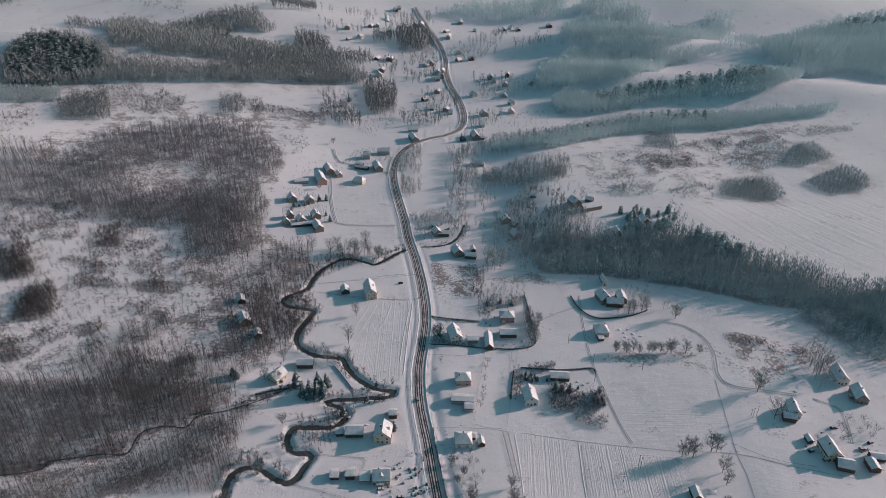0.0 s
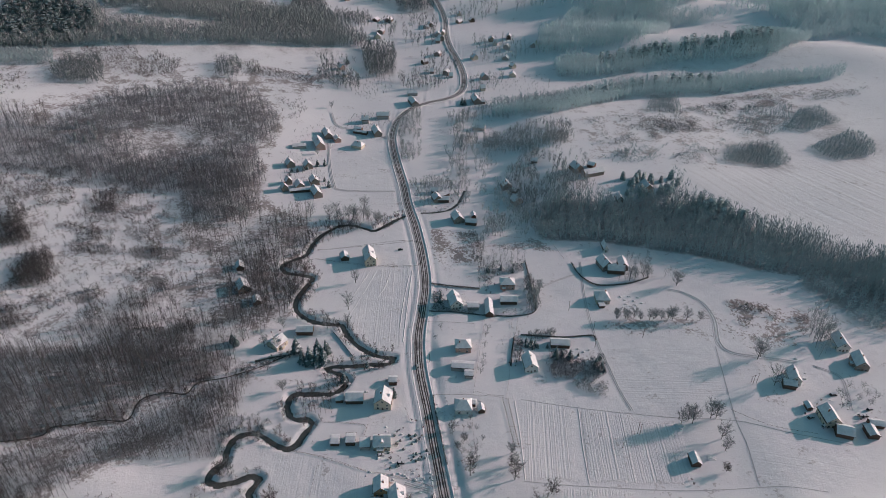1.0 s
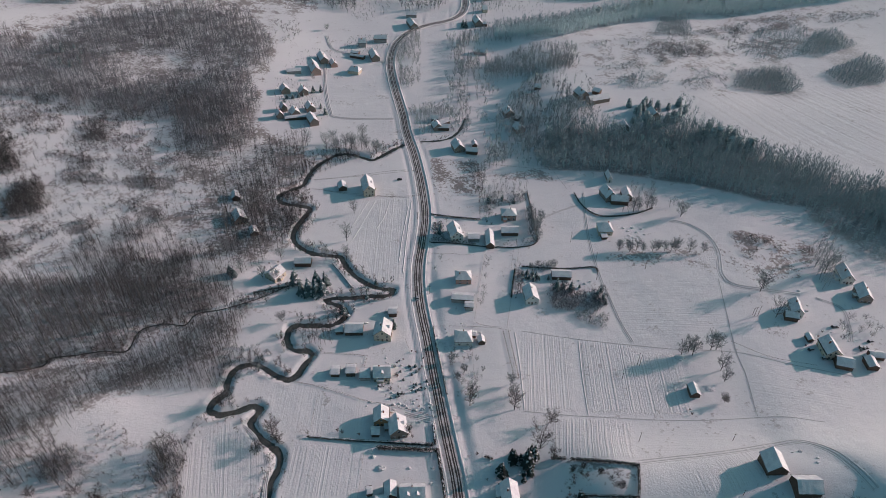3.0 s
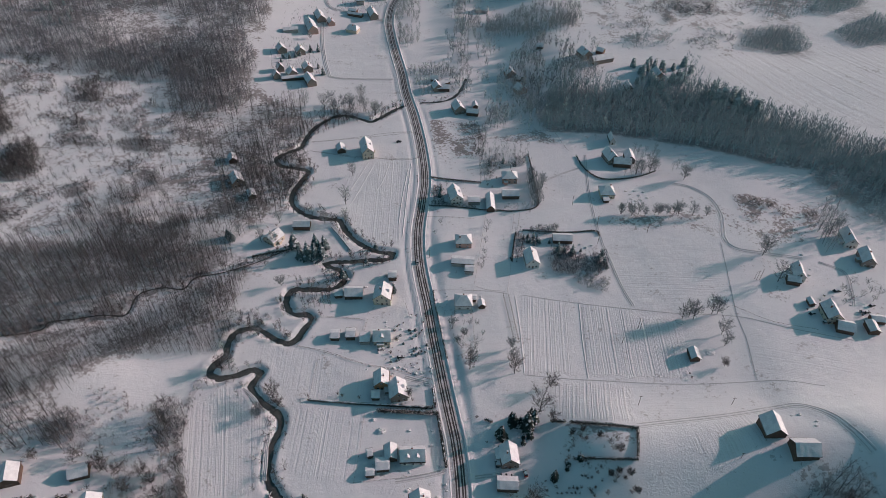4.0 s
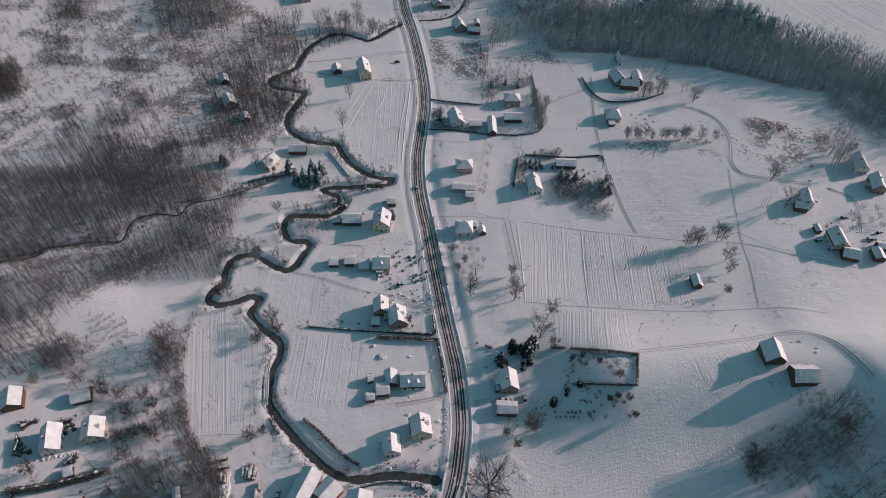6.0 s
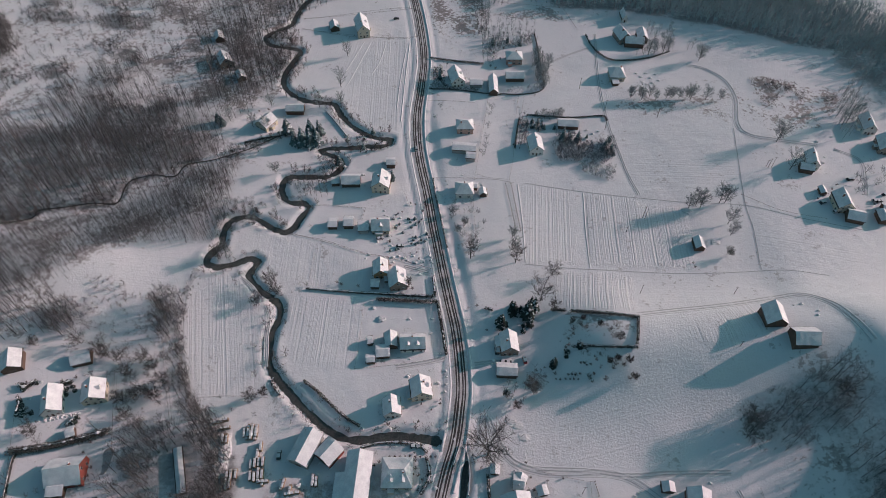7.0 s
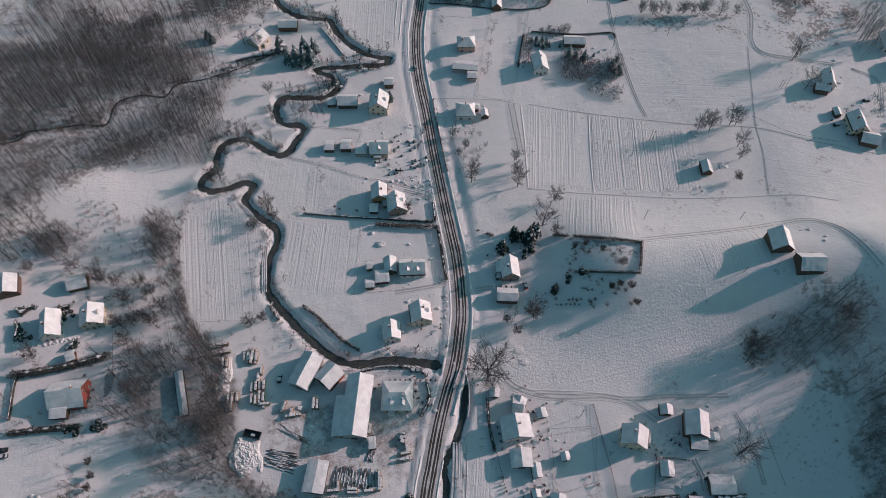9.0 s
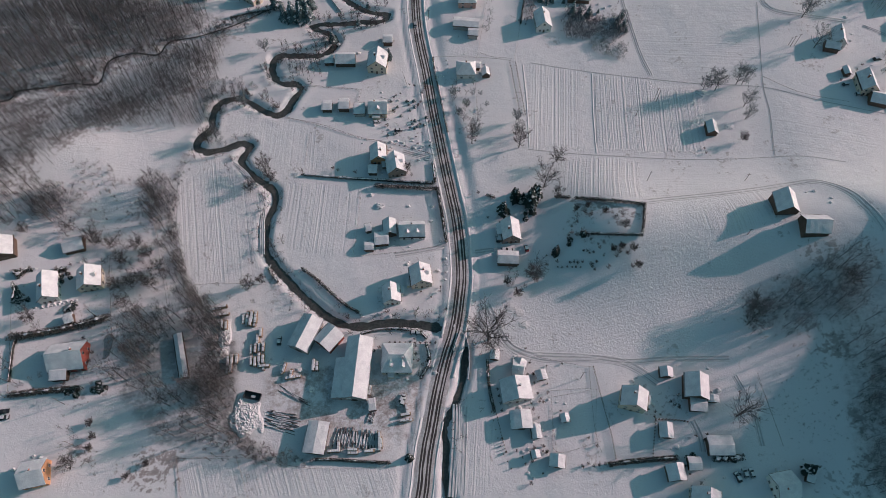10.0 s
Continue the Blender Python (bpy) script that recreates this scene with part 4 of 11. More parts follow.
CREEKS = [
    (smooth_line([(0.8, 134.8), (-3.3, 136.4), (-12.3, 137.7), (-21.3, 138.4), (-30.1, 137.3), (-36.5, 136.4), (-42.9, 136.7), (-46.8, 138), (-52.2, 141), (-57.7, 145.1), (-63.4, 150.2), (-69.2, 155.6), (-73.8, 160.8), (-78.3, 165.2), (-82, 169.6), (-84.8, 174.2), (-86, 179.4), (-86.5, 186.7), (-86.2, 193.1), (-84.7, 198), (-83.9, 203), (-85.2, 208.7), (-90, 213.1), (-96.4, 217.5), (-101.4, 222.4), (-104.5, 227.6), (-102.7, 233.1), (-100.9, 236.8), (-105.3, 238.9), (-113.6, 235), (-124.2, 232.5), (-128.7, 234.6), (-128.6, 240.5), (-123.6, 247.4), (-124, 258.2), (-121, 265.8), (-111.5, 269.7)], 2.5), 1.9, 1.6),
    (smooth_line([(-111.5, 269.7), (-104.8, 265.9), (-98, 260.9), (-90, 257.9), (-85.2, 261.2), (-82.1, 269.2), (-78.7, 277.4), (-81.8, 280.3), (-89.7, 280.5), (-94.2, 284.2), (-96.8, 291.8), (-96.2, 299.6), (-90.7, 301.9), (-79.4, 302.1), (-69.8, 303.1), (-64.7, 307.7), (-62.2, 313.5), (-64.6, 317.6), (-69.8, 321.2), (-77.9, 325.2), (-73.8, 327.6), (-62.1, 327.8), (-48.8, 329.4), (-40.4, 329.5), (-34.2, 332.4), (-33.7, 336.2), (-41.9, 337.3), (-50.4, 341.1), (-60.6, 349.5), (-69.6, 362.3), (-73.6, 370.2), (-82.4, 371.8), (-94.5, 374.1), (-105.6, 381.9), (-111.2, 391.4), (-111.3, 404.7), (-107.3, 418.7)], 2.5), 1.9, 1.6),
    (smooth_line([(-107.3, 418.7), (-104.7, 429.6), (-113.7, 432.9), (-127.1, 435.9), (-132.9, 444.6), (-125.9, 454.2), (-116.2, 462.7), (-114.1, 478.2), (-109.3, 492.8), (-101.5, 504.5), (-93.1, 512.8), (-81.2, 513.2), (-68.7, 507.2), (-61.4, 504.7), (-50.3, 516.5), (-38.9, 528.7), (-30.8, 534.5)], 2.5), 1.8, 1.5),
    (smooth_line([(8.1, 132.6), (9.1, 129.2), (10, 122.6), (9.4, 114.9), (8.1, 108.6), (6.2, 103.7), (4.2, 98.9), (1.8, 94.1), (1.1, 88.3), (1.8, 81.4), (1.4, 74.7), (1.9, 68.2), (3, 63.5), (7, 33.5), (5, -11.5)], 2.5), 1.4, 1.8),
    (smooth_line([(-295.2, 243.9), (-235.2, 257.9), (-229, 266.1), (-215.5, 269.9), (-201.9, 274), (-189.9, 274), (-187.5, 279), (-188, 287.3), (-185.6, 293.8), (-174.4, 298.9), (-161.8, 298.8), (-157.6, 308.8), (-142.6, 314.2), (-127.7, 321.8), (-118.7, 327.8), (-108.2, 335.8), (-99.8, 340.9)], 2.5), 0.45, 1),
    (smooth_line([(-21, 536.6), (-7.6, 537.8), (6, 543.3), (15.5, 558.1), (21.8, 582)], 2.5), 1.2, 1),
]
SCRUB = [
    ([(-627.8, 909.3), (-446.7, 950.0), (-370.1, 927.2), (-364.9, 871.3), (-401.5, 854.8), (-430.4, 813.5), (-529.5, 810.9), (-495.5, 685.3)], 0.6),
    ([(-339.8, 979.4), (-287.8, 939.8), (-183.6, 910.9), (-181.2, 877.2), (-252.8, 894.7), (-303.9, 879.4)], 0.6),
    ([(-336.0, 663.5), (-324.0, 689.0), (-285.0, 682.6), (-248.1, 668.5), (-243.8, 646.2), (-272.5, 641.4), (-282.8, 623.1), (-304.0, 616.6), (-323.4, 637.4)], 0.4),
    ([(-352.1, 445.4), (-290.5, 454.2), (-227.3, 467.1), (-181.2, 467.4), (-149.4, 411.5), (-165.0, 375.3), (-230.8, 361.2), (-291.9, 332.0), (-339.0, 390.3)], 0.4),
    ([(-415.1, 567.5), (-339.1, 556.5), (-297.8, 554.9), (-247.2, 555.3), (-224.5, 502.5), (-228.1, 469.6), (-353.3, 447.6), (-395.6, 477.0)], 0.25),
    ([(337.4, 713.2), (380.5, 792.6), (445.6, 799.0), (411.9, 721.9), (364.5, 699.9)], 0.75),
    ([(212.2, 398.5), (224.3, 398.1), (248.0, 384.9), (268.8, 376.9), (254.8, 347.4), (233.7, 348.1), (211.0, 359.1)], 0.75),
    ([(119.7, 385.2), (203.4, 396.3), (192.2, 354.3), (114.6, 357.3)], 0.3),
    ([(132.5, 677.5), (217.8, 784.5), (380.3, 851.0), (442.6, 808.2), (399.2, 722.3), (322.3, 689.0), (233.4, 621.2), (152.9, 621.3)], 0.42),
    ([(222.1, 717.6), (262.3, 747.0), (301.7, 744.4), (306.1, 716.9), (239.0, 684.7)], 0.8),
    ([(268.1, 621.1), (301.6, 649.1), (297.4, 621.0), (316.8, 610.7), (254.1, 595.0)], 0.8),
    ([(379.0, 847.3), (583.4, 876.8), (572.0, 843.3), (472.2, 811.4), (385.9, 788.6)], 0.7),
    ([(13.9, 704.9), (62.1, 718.1), (114.7, 732.5), (151.0, 723.5), (145.9, 676.7), (100.2, 661.2), (41.3, 687.0)], 0.5),
    ([(-423.6, 580.6), (-353.8, 601), (-280.6, 609.7), (-217, 477.5), (-207.8, 406.9), (-253.8, 368.2), (-288.4, 323.7)], 0.42),
    ([(-351.6, 327.8), (-240, 336.2), (-126.9, 331.1), (-125, 322.1), (-128.4, 274.4), (-176.5, 240.9), (-198.6, 219.2), (-201.5, 185.1), (-268.2, 181.6)], 0.55),
    ([(-493.9, 716.7), (-438.3, 797.9), (-373.7, 913), (-235.8, 872), (-187.9, 739.8), (-180.3, 563.9), (-123.2, 526.4), (-100.3, 429.3), (-113, 378.8), (-153, 345.8), (-207.8, 406.9), (-217, 477.5), (-280.6, 609.7), (-423.6, 580.6)], 0.7),
    ([(210.6, 396.5), (254.7, 392.6), (265.5, 379.4), (258.5, 354), (220.7, 356.9), (209, 379.6)], 0.45),
    ([(134.9, 150.5), (162.8, 170.6), (176.7, 171.8), (194.7, 164.4), (171, 63.1), (158, 63.4), (167.7, 103), (151.7, 124), (133.7, 127.4)], 0.35),
    ([(60.3, 202.8), (94, 193), (91.7, 179.1), (58.5, 185)], 0.5),
    ([(-12.2, 508.9), (32.7, 499.5), (32.4, 442.5), (-8.9, 454.7)], 0.8),
    ([(39.2, 481), (83.8, 489.7), (102.3, 466.8), (41, 472)], 0.55),
    ([(155.2, 774.1), (278.3, 804.7), (377.2, 793), (346.1, 713), (239.1, 666.6), (138.5, 672.3)], 0.3),
    ([(-286.8, 902.4), (-155.7, 944.5), (-169.8, 827.5), (-264.1, 875)], 0.8),
    ([(-177.3, 202.1), (-147.3, 203.2), (-135.7, 187.2), (-118, 151.5), (-121.2, 129.4), (-146.3, 131.5), (-159.7, 186.4)], 0.3),
    ([(-152.5, 82.5), (-104.4, 80.8), (-105.5, 63), (-140.6, 62.7)], 0.6),
    ([(112.6, 372.8), (194.9, 376.6), (184.7, 357.6), (114.1, 360.1)], 0.5),
    ([(198.3, 376.5), (258, 370.6), (256, 343.8), (212.7, 338.6), (194.9, 349.3)], 0.6),
    ([(-181.7, 219), (-142.6, 220.4), (-140.4, 210.1), (-177.7, 203.8)], 0.2),
]
FIELDS = [
    ([(49.2, 296.7), (82.9, 289.8), (79.1, 232.6), (44.4, 234.7)], -95, 0.8),
    ([(85.3, 288.9), (123.1, 283.4), (141.7, 273.7), (136.6, 232.6), (81, 231.4)], -94, 1),
    ([(58.8, 229.5), (103.6, 227.1), (97.1, 198), (56.5, 205.2)], -100, 1),
    ([(109.3, 227), (154.4, 224), (141.6, 203.8), (101.9, 197.9)], -1, 0.25),
    ([(110.8, 345.5), (186.1, 343.1), (174.4, 279), (123.2, 284.2), (110.5, 305.9)], -5, 0.3),
    ([(179.6, 272.6), (237.7, 261.3), (222.8, 225.4), (170, 229.3)], -15, 0.25),
    ([(-80.3, 215), (-41.3, 212), (-42.9, 173), (-52.2, 171.4), (-74.2, 175.8)], -91, 0.6),
    ([(-131.9, 224.4), (-106.7, 228.7), (-91.2, 211.4), (-84.9, 191.5), (-85.9, 172.6), (-82.8, 159.2), (-113.9, 157.3), (-125.2, 175), (-133, 203.6)], -77, 0.55),
    ([(-55.8, 444.2), (-22.2, 444.5), (-22.8, 346.2), (-51.7, 346), (-69.1, 363.7)], -89, 0.55),
    ([(-107.2, 443), (-58.1, 444.2), (-76.1, 389.4), (-101.9, 395.5)], -98, 0.3),
    ([(26.6, 120.1), (40.3, 141.5), (92.3, 160.7), (135.3, 155.4), (128.8, 140.5), (92.1, 127.9), (41.8, 124)], 14, 0.35),
    ([(-117.4, 258.4), (-86.6, 255.3), (-43.1, 240.6), (-42, 222.4), (-70.8, 220.4), (-98.5, 232.5)], -89, 0.35),
    ([(247.1, 602.3), (370.1, 634.2), (486.3, 647.2), (387.8, 482.3), (335.8, 494), (293.4, 537.1), (243.1, 572)], -60, 1.5),
    ([(-121.3, 672.6), (-61.7, 690.4), (-36.6, 579.3), (-45.7, 544.2), (-105.4, 542.9)], 4, 0.4),
    ([(-39.5, 638.4), (3.8, 653.1), (9.6, 618.1), (-31.6, 598.2)], -36, 0.5),
    ([(-187.3, 240.3), (-148.1, 247.6), (-131.9, 224.4), (-152.3, 213.1), (-191.8, 215.1)], -3, 0.2),
    ([(13.7, 95.3), (22, 95.4), (17.6, 63.6), (4.1, 63.5)], -94, 0.7),
    ([(-105.9, 76.3), (-50.8, 74.5), (-18.8, 74.6), (-18.3, 63.4), (-103.2, 63)], -68, 0.5),
    ([(120.9, 189.6), (153, 205.6), (155.4, 184.8), (133.7, 174.6), (116.4, 180.2)], -82, 0.7),
]
# leaf litter under trees, also darkening the snow gaps for shade and haze
LITTER_SHADE = [
    ([(-350.2, 325.3), (-239.6, 335.1), (-180.5, 340.9), (-128.5, 330), (-159.8, 304.9), (-189, 284), (-191.4, 271.3), (-222.5, 265), (-295.3, 228.4)], 0.85),
    ([(-227.8, 395.8), (-187.6, 423.8), (-154.3, 464.8), (-116.1, 447.8), (-125.8, 428.6), (-110.1, 384.9), (-137.1, 344.5), (-180.9, 342), (-233.1, 336.8), (-264.1, 351.3)], 0.5),
    ([(-275.2, 610.5), (-180.2, 575.1), (-165.9, 523.1), (-125.7, 541.8), (-117.6, 478.7), (-130.6, 435.8), (-104.8, 429.2), (-112.8, 388.9), (-152.4, 357.9), (-172.4, 425), (-200.5, 453.6), (-221.5, 476.9)], 0.5),
    ([(-255.8, 230.6), (-239, 245.3), (-218.4, 262.3), (-187.9, 270.6), (-159, 302), (-127.5, 320.4), (-129.2, 277.9), (-180.8, 244.7), (-205.8, 222.6), (-242.1, 202.6)], 0.45),
    ([(-131.5, 324.6), (-129.6, 310.4), (-124.9, 266.8), (-128.7, 247.8), (-182.3, 245.5), (-187.3, 263.8), (-156.5, 286.4)], 0.45),
    ([(-123.7, 317.4), (-124.9, 295.2), (-124, 248.2), (-179.6, 244.3), (-201.4, 239.6), (-179.3, 267.4), (-153.6, 289.4)], 0.4),
    ([(-143.2, 123.7), (-135.9, 139.9), (-118.4, 140.3), (-96.4, 129.7), (-89.9, 90), (-100.3, 83.1), (-116.3, 82.9), (-140.2, 106.1)], 0.6),
    ([(134.9, 150.5), (167, 164.3), (193.8, 157.2), (213.3, 139.7), (193.1, 58.7), (161, 59.7), (172.2, 137.6), (134.8, 132.6)], 0.4),
    ([(-482.6, 639.5), (-458.7, 656.5), (-414.9, 670.6), (-407.4, 719.7), (-404.4, 777.0), (-366.8, 791.0), (-324.6, 829.0), (-279.3, 843.1), (-238.8, 822.0), (-213.8, 766.7), (-191.2, 722.0), (-187.8, 680.6), (-203.0, 656.7), (-194.4, 627.9), (-176.3, 590.6), (-186.1, 566.5), (-172.5, 525.9), (-192.0, 507.9), (-222.2, 502.9), (-247.2, 555.3), (-297.8, 554.9), (-339.1, 556.5), (-367.9, 570.0), (-414.6, 566.5), (-444.3, 565.9)], 0.55),
    ([(-373.5, 582.4), (-327.0, 604.7), (-282.5, 618.6), (-228.1, 648.5), (-191.7, 628.5), (-177.3, 590.4), (-186.1, 566.5), (-240.9, 555.0), (-298.6, 557.0), (-339.9, 558.5)], 0.5),
    ([(-617.9, 891.2), (-542.0, 909.3), (-522.6, 865.9), (-592.1, 845.2)], 0.9),
    ([(-516.6, 849.2), (-513.3, 889.7), (-475.8, 901.9), (-457.7, 872.3), (-432.7, 810.6), (-481.1, 800.2), (-503.2, 824.1)], 0.9),
    ([(-619.9, 894.9), (-657.4, 966.7), (-655.6, 1015.1), (-645.5, 1048.2), (-588.8, 1059.4), (-535.4, 1034.9), (-515.9, 1028.3), (-502.8, 1003.2), (-466.5, 1008.2), (-376.9, 1021.5), (-256.2, 1123.6), (-192.0, 1143.0), (-125.9, 1070.2), (-133.0, 1048.3), (-236.4, 1016.7), (-333.9, 989.2), (-449.0, 956.6), (-521.4, 934.0)], 1),
    ([(-546.3, 1093.0), (-632.8, 1251.2), (-602.4, 1293.1), (-526.5, 1259.8), (-469.9, 1320.6), (-432.2, 1346.8), (-374.5, 1363.7), (-347.7, 1314.0), (-322.3, 1295.7), (-330.5, 1282.2), (-374.3, 1285.8), (-410.9, 1261.1), (-387.9, 1152.5), (-314.0, 1165.8), (-267.4, 1178.9), (-200.7, 1202.6), (-181.8, 1140.0), (-251.6, 1099.8), (-336.4, 1068.5), (-385.7, 1053.3), (-434.6, 1042.6), (-469.0, 1041.7), (-479.3, 1059.0), (-519.9, 1039.3)], 1),
    ([(-128.5, 1049.3), (-77.4, 1043.6), (-68.5, 927.9), (-106.3, 913.8)], 0.8),
    ([(-92.5, 1328.8), (-50.9, 1365.7), (-15.8, 1323.5), (-17.2, 1246.3), (-68.0, 1234.8), (-91.0, 1265.5)], 0.9),
    ([(292.7, 624.3), (316.6, 673.4), (355.2, 692.1), (377.5, 685.3), (369.7, 632.1), (351.6, 617.7), (314.4, 619.4)], 0.9),
    ([(408.0, 670.5), (476.5, 721.6), (491.8, 713.7), (483.7, 676.9), (467.6, 646.9), (421.2, 635.4), (411.9, 646.5)], 0.9),
    ([(404.3, 719.0), (446.2, 784.5), (478.3, 793.8), (474.9, 737.8), (426.1, 710.5)], 0.9),
    ([(248.5, 765.4), (276.5, 833.8), (310.1, 832.6), (297.3, 769.2)], 0.8),
    ([(83.7, 489.4), (92.5, 544.0), (114.9, 555.9), (138.4, 550.1), (166.2, 546.5), (188.4, 552.1), (215.4, 554.2), (239.4, 545.5), (266.0, 530.2), (279.9, 511.9), (295.2, 500.4), (319.1, 487.7), (329.1, 468.8), (336.3, 455.2), (362.4, 454.3), (400.7, 462.7), (348.0, 374.0), (326.8, 388.1), (311.0, 413.2), (289.5, 423.1), (258.1, 432.7), (231.9, 447.2), (195.5, 463.2), (165.3, 473.5), (133.9, 483.5), (109.8, 484.3)], 0.85),
    ([(60.2, 772.0), (62.9, 791.0), (99.6, 794.7), (145.6, 808.6), (174.4, 844.6), (219.2, 874.4), (269.6, 886.6), (335.7, 894.0), (400.6, 895.8), (455.7, 893.9), (532.5, 903.9), (567.6, 910.5), (557.5, 889.2), (486.9, 874.0), (424.8, 856.5), (365.5, 841.5), (303.1, 838.2), (239.6, 828.0), (187.1, 793.7), (137.7, 759.0)], 0.6),
    ([(164.4, 963.1), (189.6, 987.8), (239.6, 975.7), (293.8, 989.2), (362.9, 990.9), (432.4, 994.6), (546.0, 1104.3), (604.4, 1106.3), (557.1, 999.4), (485.8, 952.0), (426.2, 946.6), (353.0, 952.4), (290.5, 937.4), (228.1, 917.5), (167.0, 923.0)], 0.6),
    ([(-376.9, 456.9), (-384.6, 486.4), (-367.9, 490.7), (-346.6, 470.3), (-339.0, 454.1), (-355.4, 443.1)], 0.9),
    ([(-321.0, 393.7), (-331.7, 422.5), (-327.6, 440.9), (-312.7, 439.8), (-301.1, 415.2), (-304.3, 397.2)], 0.9),
    ([(-306.5, 345.2), (-318.2, 371.5), (-307.7, 373.9), (-295.6, 360.7), (-294.0, 346.4)], 0.9),
    ([(-296.7, 463.5), (-304.7, 484.1), (-295.1, 485.3), (-285.1, 464.9)], 0.9),
    ([(-311.6, 504.6), (-327.8, 542.5), (-309.2, 551.4), (-292.9, 509.7)], 0.9),
    ([(-299.2, 447.3), (-300.4, 459.6), (-282.1, 460.1), (-268.1, 454.6), (-275.0, 444.0)], 0.9),
    ([(-260.2, 446.9), (-254.1, 460.4), (-216.6, 460.4), (-215.4, 443.5), (-241.6, 440.5)], 0.9),
    ([(-269.4, 377.5), (-273.9, 394.8), (-265.6, 399.4), (-256.5, 384.3)], 0.9),
    ([(-193.4, 358.3), (-186.4, 371.9), (-176.0, 367.3), (-173.2, 351.6)], 0.9),
    ([(-234.0, 410.0), (-227.9, 422.2), (-214.7, 416.3), (-214.5, 403.7)], 0.9),
    ([(-222.4, 326.6), (-219.7, 355.6), (-193.4, 358.3), (-169.7, 346.9), (-170.8, 326.4), (-195.5, 314.0)], 0.9),
    ([(-106.2, 146.0), (-98.6, 143.3), (-88.5, 119.3), (-87.0, 94.7), (-72.2, 81.0), (-51.1, 78.4), (-50.9, 75.7), (-76.2, 76.9), (-89.8, 87.2), (-98.7, 116.7)], 0.8),
    ([(-143.7, 136.8), (-123.4, 140.1), (-105.3, 137.7), (-95.7, 104.2), (-114.3, 95.7), (-134.2, 106.1)], 0.6),
    ([(-239.1, 334.3), (-207.0, 359.2), (-174.0, 350.0), (-142.1, 341.9), (-155.9, 307.5), (-178.2, 291.6), (-214.5, 275.3)], 0.5),
    ([(356.4, 409.5), (326.5, 408.7), (306.6, 417.8), (280.1, 425.2), (281.0, 411.4), (288.2, 394.0), (296.8, 377.1), (304.2, 361.7), (325.8, 350.3)], 0.8),
    ([(-134.5, 229.4), (-132.1, 229.4), (-134.2, 209.7), (-131.6, 189.5), (-124.4, 170.9), (-115.6, 153.5), (-101.5, 135.9), (-103.0, 134.5), (-117.7, 151.5), (-127.2, 170.2), (-134.0, 189.3), (-136.8, 209.6)], 0.8),
]
ROUGH = [
    ([(-182.5, 196.9), (-168.5, 205.9), (-144, 210.2), (-146.6, 198.1), (-175, 190.5)], 1),
    ([(-196, 220.8), (-187.9, 232.2), (-171.2, 241.3), (-170.3, 234.8), (-184.8, 226.8), (-193.6, 213.8)], 1),
    ([(21.6, 120.1), (30, 141.5), (46.2, 152.6), (92.3, 163.1), (135.3, 155.4), (144.7, 150.1), (128.8, 140.5), (91.5, 124), (41.8, 124)], 1),
    ([(97.9, 198), (140.6, 201.4), (158.9, 178.6), (132.8, 155.4), (92.3, 160.7)], 0.8),
    ([(85.9, 288.9), (123.1, 283.4), (141.7, 273.7), (136.6, 232.6), (81, 231.4)], 0.5),
    ([(38.5, 486.7), (79.9, 495.4), (99.7, 464.5), (66.6, 410.9), (38.3, 440.9)], 0.6),
    ([(109.2, 386), (201.3, 393.4), (192.8, 354.6), (108.2, 357.5)], 0.9),
    ([(77.7, 433), (105.2, 440.1), (106.8, 396.2), (68.6, 390.1)], 0.5),
    ([(-627.9, 656.4), (-208.5, 846.4), (-100.3, 429.3), (-149.2, 346), (-382.1, 306.4)], 0.9),
    ([(-177.3, 202.1), (-136.3, 203.5), (-118, 151.5), (-146.3, 131.5)], 0.7),
    ([(-7.3, 528.6), (32.7, 519.1), (34, 444.8), (-4.2, 444.7)], 0.8),
    ([(-97, 104.3), (-73.3, 106.9), (-65.3, 81.1), (-88.4, 80.9)], 0.6),
    ([(103.9, 229.1), (66.1, 229.5), (63.1, 204.2), (96.5, 198)], 0.6),
]
SOIL = [
    ([(-34.8, 109.6), (-20.3, 113.5), (-5.5, 109.8), (-9, 100), (-19.3, 89.3), (-42.9, 90.3), (-52.7, 93.8), (-38.8, 98.6)], 1),
    ([(-76.6, 113.1), (-64.8, 117), (-47.6, 117.1), (-45.3, 104.6), (-47.6, 90.3), (-74.4, 97.2)], 0.9),
    ([(-52.3, 90.3), (-19.4, 90), (-7.6, 88.2), (-9.8, 81.4), (-51.2, 78.9)], 0.6),
    ([(-32.8, 118.5), (-13, 117.3), (-12.8, 109.8), (-32.2, 107.2)], 0.6),
]
BUILT = []

